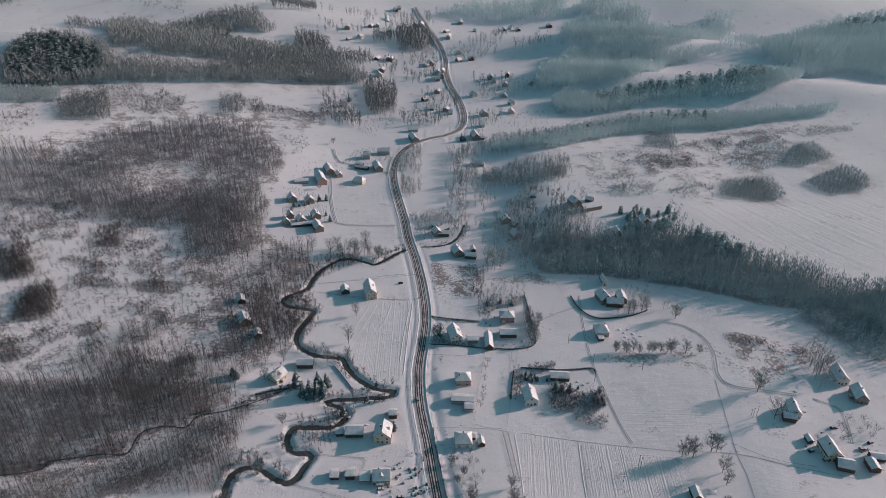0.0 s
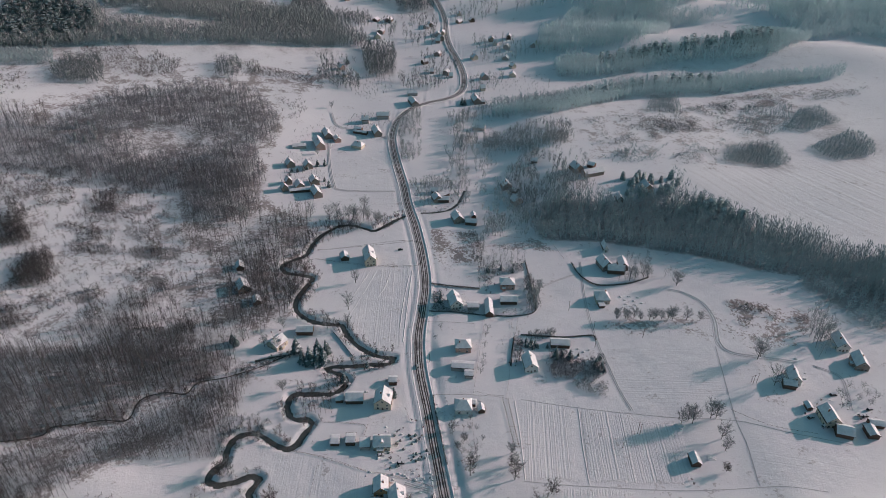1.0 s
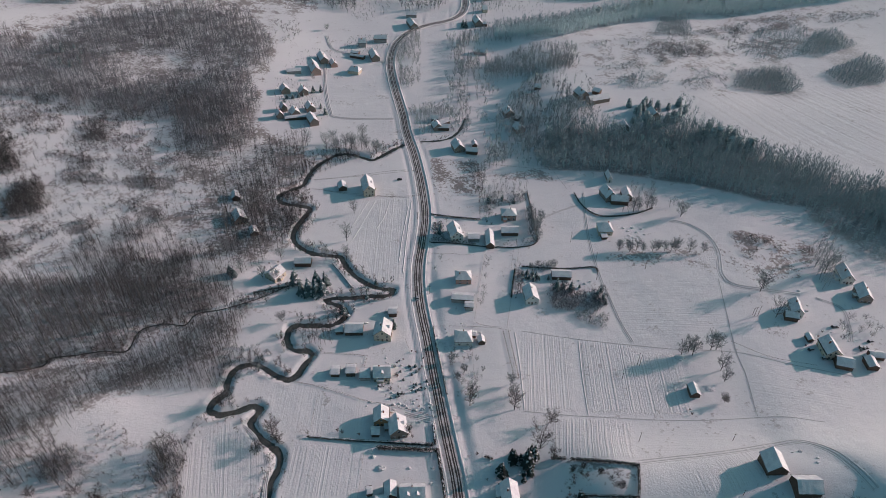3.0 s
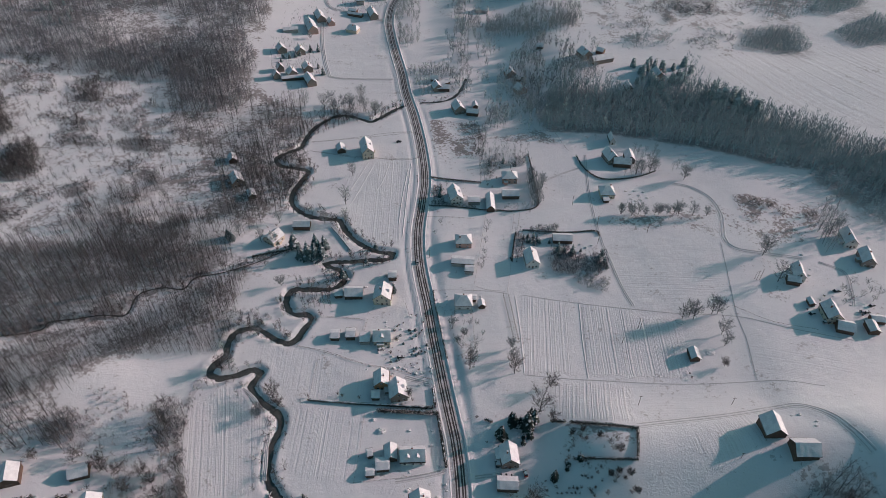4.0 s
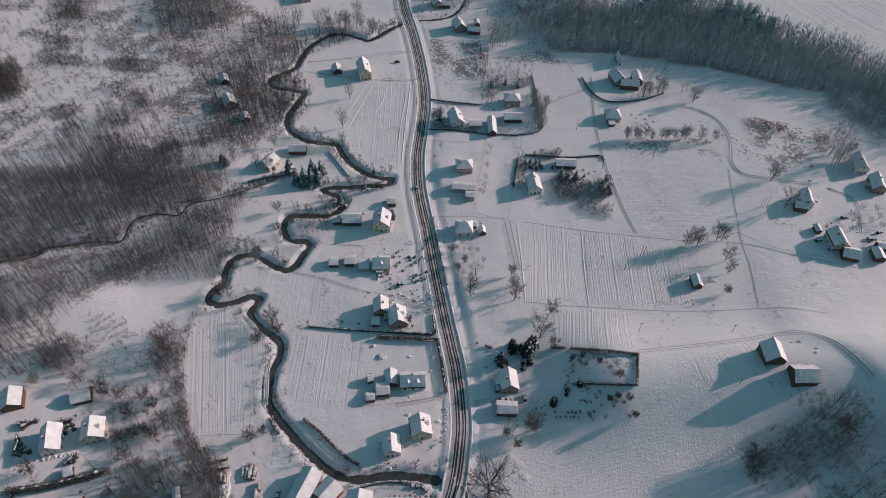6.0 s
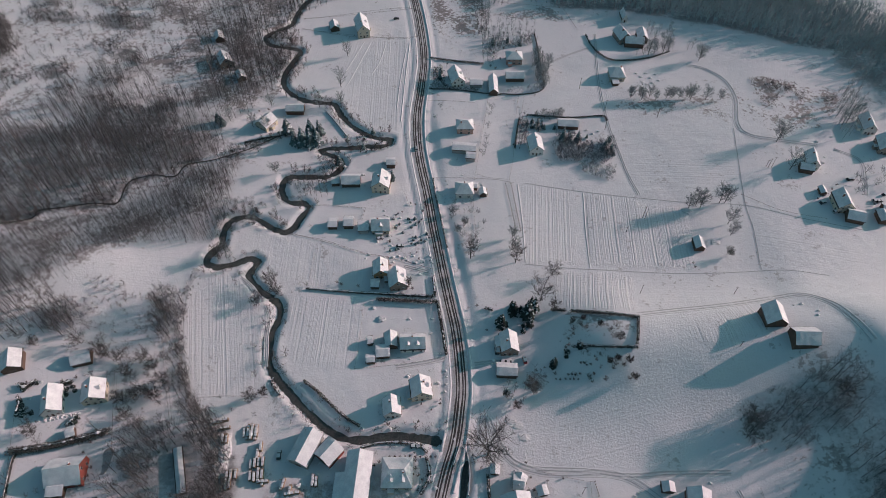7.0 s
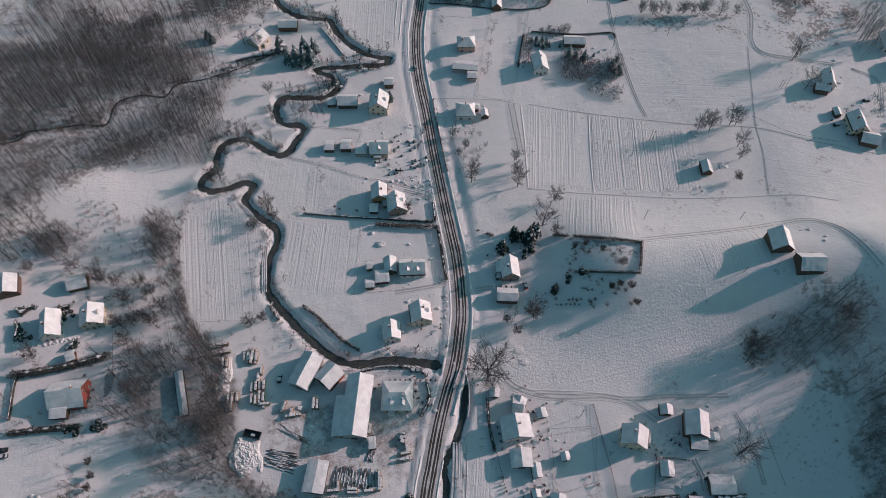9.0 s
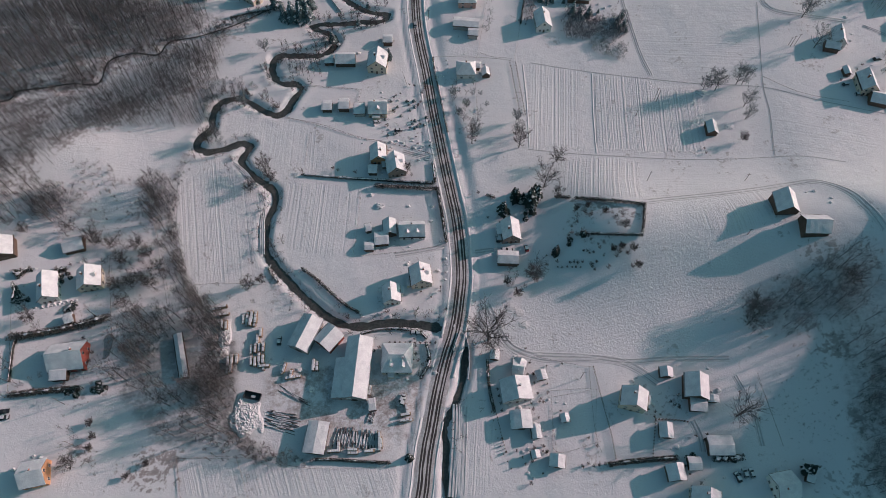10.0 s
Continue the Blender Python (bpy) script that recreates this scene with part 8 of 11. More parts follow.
woods([(-332.8, 413.9), (-329.8, 441.5), (-317.1, 447), (-303.3, 413.4), (-316, 397.4)], 3.4, "thicket", BARK, size=0.9, label="thicket of leafless trees")
woods([(-123.7, 317.4), (-124.9, 295.2), (-124.3, 249.7), (-180, 245.8), (-201.9, 241.4), (-179.8, 269.4), (-154.1, 291.5)], 2.5, "pole", size=0.85, label="rows of thin young trees on a snowy slope")
woods([(-131.5, 324.6), (-129.6, 310.4), (-124.9, 266.8), (-128.7, 247.8), (-182.3, 245.5), (-187.3, 263.8), (-156.5, 286.4)], 3, "pole", size=0.85, label="rows of thin young trees on a snowy slope")
woods([(262.3, 366.2), (278.6, 363.2), (258.6, 330.9), (250, 330.8)], 3.6, "hill", HAZE_PALE_TWIG, label="clump of tall leafless trees beside a farm")
woods([(-143.2, 123.7), (-135.9, 139.9), (-121.8, 132.1), (-116.6, 106.5), (-140.5, 107.3)], 4.7, "grove", label="leafless grove behind the farmyards")
woods([(-119, 95.6), (-111.3, 116.6), (-102, 119.2), (-91.6, 93.5), (-101.1, 87.6), (-114.1, 83)], 4.7, "grove", label="leafless grove behind the farmyards")
woods([(-115.4, 151.5), (-102.9, 146.1), (-95.2, 119.3), (-89.5, 87.7), (-93.8, 83.1), (-104, 116.6)], 4.4, "grove", size=1.15, label="line of tall leafless trees along a ditch")
woods([(-131.7, 181), (-126.4, 181.2), (-114.7, 154.4), (-102.9, 146.1), (-102.6, 129.7), (-112.3, 134.9)], 4.7, "grove", label="line of leafless trees along a ditch")
woods([(-150.1, 209.8), (-140.1, 208.4), (-133, 187.3), (-142.4, 187)], 4, "grove", TWIG, size=0.75, label="clump of leafless trees by the field")
woods([(-201.4, 201.1), (-188.5, 203.4), (-183.9, 187.2), (-193.9, 185.2)], 4.5, "grove", TWIG, size=0.75, label="clump of leafless trees by the farm")
woods([(-230.3, 216.4), (-206.4, 217.9), (-200.1, 188.1), (-219.5, 184)], 5, "grove", TWIG, size=0.7, patchy=-0.1, label="clump of leafless trees by the farm")
# bank trees in lightened bark, which lifts them out of the shade
woods([(133.2, 145.5), (142.7, 155.1), (156.9, 153.1), (167, 164.3), (180.6, 166.5), (193.8, 157.2), (197.2, 143.8), (186.4, 125.1), (172.2, 137.6), (157.8, 131.3), (135.2, 135.1)], 4.6, "grove", GREY_BARK, patchy=-0.3, label="leafless wood on a steep bank")
woods([(173.8, 127), (194.6, 133.8), (223.6, 125.9), (222.6, 57.3), (161, 59.7)], 5.4, "grove", GREY_BARK, label="grey leafless wood on a shaded bank")
woods([(140.8, 114.4), (167.8, 122.6), (161.3, 85.1), (142.2, 83.5)], 3.6, "bush", TWIG, size=0.42, label="low bushes dotted over a shaded slope")
woods([(136.5, 154.1), (162, 158.8), (159.4, 128.6), (136.1, 127.3)], 4.2, "grove", TWIG, size=0.34, patchy=-0.1, label="dark bushes dotted over a shaded slope")
woods([(148.3, 129.4), (178.9, 131.5), (172, 88.9), (160.4, 89.6), (148.2, 109.1)], 6, "grove", TWIG, size=0.3, label="dark bushes dotted over a shaded slope")
woods([(142, 147.7), (172.5, 122.1), (171.3, 117.2), (140.9, 140.1)], 5, "bush", BRUSH, size=0.9, label="low bushes dotted over a shaded slope")
woods([(50, 357.9), (53.6, 358), (53.6, 332.2), (48.1, 328.1)], 3, "grove", BARK, size=0.4, label="garden thicket")
woods([(35, 465.2), (70.2, 469.3), (69.6, 440.8), (33.5, 433.2)], 4.5, "grove", HAZE_GREY_TWIG, size=0.5, label="garden trees behind a house")
woods([(29.3, 495.7), (36.5, 495.7), (33.6, 418.2), (28.4, 418.2)], 3, "grove", HAZE_GREY_TWIG, size=0.5, label="row of leafless trees along a lane")
woods([(152.9, 455), (176.3, 458.1), (166.5, 427.4), (136.8, 420.5)], 5, "grove", HAZE_GREY_TWIG, size=0.6, label="orchard trees round a farm")
woods([(262.7, 372.9), (287.7, 392.6), (271.2, 348.1), (253.2, 342)], 5, "grove", HAZE_GREY_TWIG, size=0.7, label="trees beside a farm")
woods([(213.5, 393), (261.6, 389.3), (257.2, 360.1), (221.9, 360)], 2.6, "bush", TWIG, size=1.1, patchy=-0.05, label="rough brush on a snowy field")
woods([(31.1, 164.4), (43.1, 167.1), (41, 152.7), (31.9, 152.8)], 5, "grove", TWIG, size=0.55, label="garden trees")
woods([(58.2, 181.1), (90.1, 175.1), (89.8, 165.4), (57.2, 165.7)], 7, "bush", BRUSH, size=0.7, label="bushes in a shaded garden")
woods([(61.8, 193.2), (90.3, 188.2), (89.2, 180.5), (61, 185.1)], 8, "round", BRUSH, size=0.45, label="small orchard trees in a fenced garden")
woods([(-190, 116.2), (-184.5, 117.6), (-181.2, 102.9), (-184.3, 98.1)], 4, "grove", TWIG, size=0.6, label="leafless thicket beside a house")
woods([(-181.5, 111.4), (-169, 112.9), (-168.1, 105.5), (-178.9, 102.9)], 4, "round", BRUSH, size=0.5, label="garden thicket behind a house")
woods([(-238.1, 215.8), (-223.7, 216.8), (-191.6, 117.4), (-204.4, 117.1)], 6, "grove", TWIG, patchy=-0.2, label="leafless trees around farmyards")
woods([(-180.4, 203.7), (-155.5, 202.9), (-138.4, 187.1), (-173.4, 187.6)], 5, "bush", BRUSH, size=1.1, label="rough brush by a field")
woods([(-106.1, 157.4), (-82.4, 156.3), (-81, 146.3), (-98.8, 144.7)], 7, "round", TWIG, size=0.5, label="small trees at the yard edge")
woods([(-105.8, 87.6), (-89.9, 90), (-65.3, 81.1), (-60.4, 78.4), (-93, 80.9)], 2.6, "bush", TWIG, size=1.1, label="rough brush at the yard edge")
woods([(-173, 186), (-135, 184.1), (-124.5, 145.7), (-148.3, 139.6), (-156.5, 168)], 9, "round", BRUSH, size=0.55, label="old orchard trees in the snow")
woods([(1.6, 280.4), (20.5, 280.1), (16.6, 247.4), (4.6, 241)], 9, "round", BRUSH, size=0.5, label="young fruit trees beside the road")
woods([(-158.8, 89.2), (-143.6, 91.7), (-141.2, 73.8), (-151.1, 69.3)], 5, "grove", TWIG, size=0.5, label="leafless thicket beside a house")
woods([(-40.9, 253.9), (-13.8, 264), (-11.7, 237.2), (-28.1, 238.9)], 7, "bush", BRUSH, size=0.7, label="garden bushes under snow")
woods([(-130, 237.1), (-124.6, 234.7), (-131.5, 210.4), (-130.5, 193.8), (-124.1, 172), (-113.6, 148.7), (-117.2, 147.2), (-128, 170.3), (-134.8, 193.7), (-135.8, 212)], 3.6, "thicket", TWIG, size=0.36, label="hedgerow of bushes along a field edge")
woods([(-135, 196.9), (-126.3, 187.5), (-120.8, 166), (-110.6, 145.9), (-117.9, 144.4), (-129.9, 171.8)], 5.2, "grove", BARK, size=0.75, patchy=-0.1, label="line of leafless trees along a ditch")
woods([(-148.3, 210.5), (-140.4, 212.9), (-134.6, 203.6), (-133.3, 188.9), (-141.2, 187.7), (-146.7, 198.2)], 4.2, "grove", BARK, size=0.95, label="clump of leafless trees by the field")
woods([(-202.3, 206.1), (-190.4, 210), (-184.1, 195.3), (-187.6, 186.1), (-198.3, 186.6)], 4.4, "grove", BARK, size=0.9, label="clump of leafless trees by the farm")
woods([(-238.1, 231.7), (-218.5, 230.6), (-208.7, 207.5), (-204.3, 184.7), (-221, 180.7)], 4.6, "grove", BARK, size=0.95, label="leafless trees around farmyards")
woods([(-238.5, 250.1), (-213.9, 253.8), (-194.8, 236.3), (-195.3, 208.1), (-208.7, 207.5), (-232.2, 230.4)], 4.2, "tall", BARK, size=0.85, patchy=-0.1, label="leafless trees at the forest edge")
woods([(-211.8, 217.6), (-177, 222.7), (-141.8, 217), (-139.7, 206.8), (-180, 202), (-201.7, 184.9)], 3.2, "bush", BRUSH, patchy=0.05, label="rough brush by a field")
woods([(-165, 155.9), (-130, 159.9), (-125.9, 140.1), (-148.1, 128.8)], 5.5, "round", TWIG, size=0.6, patchy=0.05, label="old orchard trees in the snow")
woods([(-105.8, 87.6), (-95.1, 93.5), (-88.8, 83.2), (-64.9, 77.7), (-50.8, 74.9), (-69, 73.9), (-92.4, 77.5)], 3, "grove", TWIG, size=0.4, label="dark brush along the yard ditch")
woods([(-113.6, 148.7), (-106.7, 148.8), (-96.1, 119.3), (-90.6, 94.7), (-81.9, 86.6), (-60.7, 81.1), (-60.3, 77.7), (-83.9, 81.6), (-95.5, 90), (-103, 119.2)], 2.8, "grove", BARK, size=0.5, label="dark brush along the yard ditch")
woods([(-119.3, 270.3), (-114.1, 276.6), (-105.5, 270.7), (-112.2, 264.5), (-118.9, 258.4)], 2.8, "grove", TWIG, size=0.48, label="bushes hanging over the creek banks")
woods([(-108.4, 239.6), (-99.8, 241.7), (-96.4, 221.7), (-103.3, 225.2)], 2.8, "grove", TWIG, size=0.48, label="bushes hanging over the creek banks")
woods([(-128.1, 242.7), (-122.4, 252.4), (-117, 246.9), (-122.3, 226.5), (-129.1, 224.5)], 2.8, "grove", TWIG, size=0.48, label="bushes hanging over the creek banks")
woods([(-98, 296), (-89.5, 279.3), (-95.8, 279.1), (-102.8, 295.9)], 2.8, "grove", TWIG, size=0.48, label="bushes hanging over the creek banks")
woods([(-90.5, 300.6), (-68, 301), (-66.4, 283.8), (-86.9, 283.5)], 2.8, "grove", TWIG, size=0.48, label="bushes hanging over the creek banks")
woods([(-111.5, 273.4), (-112.7, 269.3), (-116.7, 268.2), (-120.4, 270.9), (-121.2, 275.4), (-118.2, 278.3), (-113.9, 277.4)], 3.2, "thicket", TWIG, size=0.5, label="bushes hanging over the creek banks")
woods([(-123.1, 241.1), (-124.1, 237.8), (-127.4, 236.9), (-130.5, 239), (-131.2, 242.6), (-128.8, 245), (-125.1, 244.2)], 3.2, "thicket", TWIG, size=0.5, label="bushes hanging over the creek banks")
woods([(-118.6, 260.4), (-119.5, 257.1), (-122.7, 256.3), (-125.7, 258.4), (-126.3, 261.9), (-124, 264.2), (-120.5, 263.5)], 3.2, "thicket", TWIG, size=0.5, label="bushes hanging over the creek banks")
woods([(-99.2, 233.2), (-100.3, 230), (-103.6, 229.1), (-106.7, 231.3), (-107.2, 234.8), (-104.8, 237.1), (-101.2, 236.3)], 3.2, "thicket", TWIG, size=0.5, label="bushes hanging over the creek banks")
woods([(-87.7, 221.9), (-88.7, 219.2), (-91.6, 218.5), (-94.1, 220.3), (-94.5, 223.3), (-92.4, 225.1), (-89.4, 224.5)], 3.2, "thicket", TWIG, size=0.5, label="bushes hanging over the creek banks")
woods([(-86.7, 306.8), (-87.9, 303.2), (-91.4, 302.2), (-94.5, 304.7), (-95, 308.7), (-92.4, 311.2), (-88.7, 310.4)], 3.2, "thicket", TWIG, size=0.5, label="bushes hanging over the creek banks")
woods([(-64.5, 313), (-66, 308.8), (-70, 307.7), (-73.6, 310.6), (-74, 315.3), (-70.9, 318.3), (-66.7, 317.2)], 3.2, "thicket", TWIG, size=0.5, label="bushes hanging over the creek banks")
woods([(-47.1, 334.7), (-48.5, 330.8), (-52.2, 329.8), (-55.3, 332.4), (-55.6, 336.7), (-52.7, 339.5), (-49, 338.5)], 3.2, "thicket", TWIG, size=0.5, label="bushes hanging over the creek banks")
woods([(-117.2, 267.2), (-118, 264.6), (-120.5, 263.9), (-122.8, 265.6), (-123.2, 268.4), (-121.4, 270.2), (-118.8, 269.6)], 3.2, "thicket", TWIG, size=0.5, label="bushes hanging over the creek banks")
woods([(-120.9, 247.5), (-121.7, 245.1), (-124.1, 244.5), (-126.3, 246), (-126.8, 248.7), (-125, 250.4), (-122.4, 249.8)], 3.2, "thicket", TWIG, size=0.5, label="bushes hanging over the creek banks")
woods([(-96.9, 235.4), (-97.6, 233.3), (-99.7, 232.8), (-101.7, 234.2), (-102, 236.5), (-100.4, 238), (-98.1, 237.5)], 3.2, "thicket", TWIG, size=0.5, label="bushes hanging over the creek banks")
woods([(-74.2, 279.6), (-75, 277.2), (-77.4, 276.6), (-79.4, 278.2), (-79.7, 280.8), (-77.9, 282.4), (-75.5, 281.8)], 3.2, "thicket", TWIG, size=0.5, label="bushes hanging over the creek banks")
woods([(-94.7, 292.7), (-95.5, 290.2), (-97.8, 289.6), (-99.9, 291.2), (-100.3, 293.9), (-98.5, 295.6), (-96, 295)], 3.2, "thicket", TWIG, size=0.5, label="bushes hanging over the creek banks")
woods([(-135.4, 458.3), (-114.7, 467.5), (-102, 426.1), (-109.6, 381.8), (-128, 417.8)], 3.6, "thicket", TWIG, size=0.6, label="bushes hanging over the creek banks")
woods([(-112.7, 484.1), (-93.4, 515.6), (-69.1, 511.7), (-86.4, 495.4), (-107, 476.1)], 3.6, "thicket", TWIG, size=0.6, label="bushes hanging over the creek banks")
woods([(-51.6, 311.7), (-35.3, 338.5), (-34.6, 327.6), (-45.2, 322.2)], 3.6, "thicket", TWIG, size=0.6, label="bushes hanging over the creek banks")
bank_bushes(CREEKS[0][0], 2.6, 0.8, trees=0.22)
bank_bushes(CREEKS[1][0], 2.6, 0.8, trees=0.5)
bank_bushes(CREEKS[2][0], 2.4, 0.8, trees=0.5)
bank_bushes(CREEKS[3][0], 2.3, 1.3, trees=0.05)
bank_bushes(CREEKS[4][0], 1, 0.8, trees=0.45)
bank_bushes(CREEKS[5][0], 1.5, 1.5, trees=0.1)
woods([(-128.1, 447.3), (-117.8, 451.8), (-97.5, 433.4), (-96.6, 411.7), (-103.9, 391.1), (-105.7, 365.6), (-112.8, 384.2), (-120.8, 417.9)], 3.6, "thicket", TWIG, size=0.65, label="dense bushes along the creek")
woods([(-123.8, 488.6), (-115.6, 511.4), (-90.8, 526.5), (-70.4, 517.6), (-88.7, 507.9), (-105.3, 489.6), (-114.1, 455.9)], 3.8, "thicket", TWIG, size=0.6, label="dense bushes along the creek")
bank_bushes(smooth_line([(-133, 232.4), (-134.6, 219.4), (-134.8, 205.3), (-132.3, 188.6), (-127.2, 173), (-119.4, 155.3), (-111.6, 141.4)], 2.5), 0.3, 0.7, size=0.8)

# single trees, hedges, fences
tree(20.4, 130.0, 19, 0.44, "great spreading leafless tree beside the road", dense=1.5, thick=1.6, twig=0.075)
tree(15.0, 238.4, 14, 0.2)
tree(39.4, 235.7, 15.5, 0.22)
tree(50.6, 210.6, 17.1, 0.3)
tree(58.3, 226.8, 8.5, 0.4)
tree(122.9, 95.8, 17.1, 0.34)
tree(147.7, 277.7, 14, 0.25)
tree(149.5, 275.3, 14, 0.22)
tree(143.0, 275.7, 10.8, 0.25)
tree(161.9, 279.5, 14, 0.26)
tree(165.0, 279.4, 12.4, 0.26)
tree(162.4, 263.2, 12.4, 0.25)
tree(161.4, 254.6, 10.8, 0.25)
tree(156.6, 239.9, 6.2, 0.3)
tree(211.1, 305.4, 15.5, 0.26)
tree(210.2, 329.4, 15.5, 0.26)
tree(42.6, 159.6, 15.5, 0.24)
tree(-102.0, 303.3, 7.8, 0.35)
tree(-89.2, 154.8, 7.8, 0.35)
tree(139.0, 143.3, 12.4, 0.3)
tree(135.9, 136.4, 12.4, 0.3)
tree(56.2, 202.7, 10.8, 0.2)
tree(-83.9, 157.7, 6.2, 0.3)
tree(-18.7, 220.9, 6.2, 0.3)
tree(-70.9, 387.7, 15.5, 0.2)
tree(-69.4, 423.3, 12.4, 0.2)
tree(-83.2, 366.1, 10.8, 0.22)
tree(-68.5, 366.3, 12.4, 0.2)
tree(-114.7, 365.1, 9.3, 0.25)
tree(-104.6, 521.9, 15.5, 0.25)
tree(-82.2, 522.7, 15.5, 0.25)
tree(-73.6, 537.7, 15.5, 0.25)
tree(-59.0, 513.5, 14, 0.25)
tree(183.2, 417.0, 12.4, 0.3)
tree(167.4, 374.6, 10.8, 0.25)
tree(176.9, 372.9, 10.8, 0.25)
tree(213.2, 331.8, 12.4, 0.3)
tree(261.6, 348.0, 17.1, 0.25)
tree(153.6, 375.1, 7.8, 0.3)
tree(159.5, 374.9, 7.8, 0.3)
tree(127.8, 377.0, 9.3, 0.25)
tree(133.9, 376.9, 9.3, 0.25)
tree(139.9, 376.7, 9.3, 0.25)
tree(186.7, 372.5, 7.8, 0.25)
tree(75.1, 410.8, 9.3, 0.25)
tree(69.7, 400.3, 12.4, 0.25)
tree(-122.5, 525.3, 15.5, 0.25)
tree(-178.2, 509.7, 17.1, 0.22)
tree(-144.5, 485.8, 17.1, 0.2)
tree(-115.9, 322.0, 7.8, 0.3)
tree(-148.3, 75.2, 6.2, 0.42)
tree(-145.0, 91.5, 3.4, 0.4)
tree(-142.4, 85.9, 3.4, 0.4)
tree(-142.8, 81.4, 3.1, 0.4)
tree(-125.9, 70.7, 2.8, 0.4)
tree(-118.9, 75.8, 2.8, 0.4)
tree(-149.5, 167.1, 6.8, 0.42)
tree(-144.2, 174.2, 7.4, 0.42)
tree(-143.3, 155.7, 6.8, 0.42)
tree(-139.1, 157.6, 6.2, 0.4)
tree(-133.6, 156.0, 7.1, 0.4)
tree(-155.7, 174.6, 6.8, 0.4)
tree(-149.1, 153.5, 6.5, 0.4)
tree(-182.0, 136.5, 7.8, 0.4)
tree(-166.1, 178.2, 7.8, 0.4)
tree(-163.4, 175.9, 6.2, 0.4)
tree(-138.7, 170.0, 6.2, 0.4)
tree(-131.9, 162.8, 7.8, 0.4)
tree(-143.4, 145.2, 7, 0.4)
tree(-177.1, 182.9, 7.8, 0.4)
tree(-197.8, 180.7, 6.2, 0.4)
tree(16.6, 245.5, 9.3, 0.3)
tree(8.3, 257.5, 5.4, 0.35)
tree(5.3, 271.8, 5.4, 0.35)
tree(12.3, 263.3, 5.4, 0.35)
tree(38.9, 253.6, 9.3, 0.25)
tree(40.0, 245.8, 9.3, 0.25)
tree(179.9, 152.7, 9.3, 0.4)
spruce(-195.8, 159.9, 2.2, 0.5, "small rounded evergreen dusted with snow", "garden evergreens")
spruce(-192.2, 160.0, 2.2, 0.5, "small rounded evergreen dusted with snow", "garden evergreens")
spruce(-189.8, 160.7, 2.2, 0.5, "small rounded evergreen dusted with snow", "garden evergreens")
spruce(-194.3, 157.2, 3.0, 0.5, "small rounded evergreen dusted with snow", "garden evergreens")
spruce(-192.0, 149.3, 2.7, 0.5, "small rounded evergreen dusted with snow", "garden evergreens")
spruce(-191.1, 147.2, 3.0, 0.5, "small rounded evergreen dusted with snow", "garden evergreens")
spruce(-190.3, 144.7, 3.0, 0.5, "small rounded evergreen dusted with snow", "garden evergreens")
spruce(-186.5, 145.6, 2.2, 0.5, "small rounded evergreen dusted with snow", "garden evergreens")
spruce(-178.0, 160.9, 2.7, 0.5, "small rounded evergreen dusted with snow", "garden evergreens")
spruce(-175.8, 158.1, 3.0, 0.5, "small rounded evergreen dusted with snow", "garden evergreens")
spruce(-177.2, 156.3, 2.2, 0.5, "small rounded evergreen dusted with snow", "garden evergreens")
spruce(-175.0, 161.6, 2.2, 0.5, "small rounded evergreen dusted with snow", "garden evergreens")
spruce(-173.2, 159.6, 2.2, 0.5, "small rounded evergreen dusted with snow", "garden evergreens")
spruce(-171.5, 157.6, 2.2, 0.5, "small rounded evergreen dusted with snow", "garden evergreens")
spruce(-175.0, 155.2, 3.0, 0.5, "small rounded evergreen dusted with snow", "garden evergreens")
spruce(-166.4, 142.0, 3.0, 0.5, "small rounded evergreen dusted with snow", "garden evergreens")
spruce(-165.8, 144.2, 3.0, 0.5, "small rounded evergreen dusted with snow", "garden evergreens")
spruce(100.4, 79.0, 3.0, 0.5, "small rounded evergreen dusted with snow", "garden evergreens")
spruce(102.5, 80.3, 2.5, 0.5, "small rounded evergreen dusted with snow", "garden evergreens")
spruce(118.4, 78.3, 3.0, 0.5, "small rounded evergreen dusted with snow", "garden evergreens")
spruce(119.0, 72.7, 2.5, 0.5, "small rounded evergreen dusted with snow", "garden evergreens")
tree(-91.1, 220.5, 10.8, 0.35)
tree(-122.5, 237.1, 10.8, 0.3)
tree(-119.0, 240.6, 9.3, 0.3)
tree(-96.7, 207.9, 7.8, 0.35)
tree(-87.4, 215.1, 7.8, 0.35)
tree(-107.8, 262.6, 9.3, 0.3)
spruce(29.7, 195.9, 11.7, 0.32)
spruce(36.2, 203.6, 11.7, 0.3)
spruce(39.9, 204.5, 6, 0.3)
spruce(43.3, 200.9, 14.3, 0.28)
spruce(46.8, 204.7, 13, 0.24)
spruce(44.0, 195.4, 9.1, 0.25)
spruce(40.5, 192.4, 4, 0.4)
spruce(52.9, 171.6, 6, 0.35)
spruce(145.1, 73.6, 13, 0.22)
spruce(135.0, 66.7, 6, 0.35)
spruce(-94.1, 330.0, 13, 0.3)
spruce(-88.9, 328.7, 16.9, 0.28)
spruce(-83.9, 328.8, 15.6, 0.3)
spruce(-79.7, 329.9, 14.3, 0.3)
spruce(-50.3, 326.1, 6, 0.25)
spruce(-64.1, 312.1, 9.1, 0.3)
spruce(-30.7, 299.2, 9.1, 0.25)
spruce(-13.2, 78.7, 5, 0.4)
spruce(-155.2, 105.5, 4, 0.45)
spruce(-145.6, 105.8, 4.5, 0.5)
spruce(-145.0, 345.9, 9.1, 0.3)
spruce(-141.8, 343.4, 9.1, 0.3)
spruce(-100.1, 339.5, 15.6, 0.3)
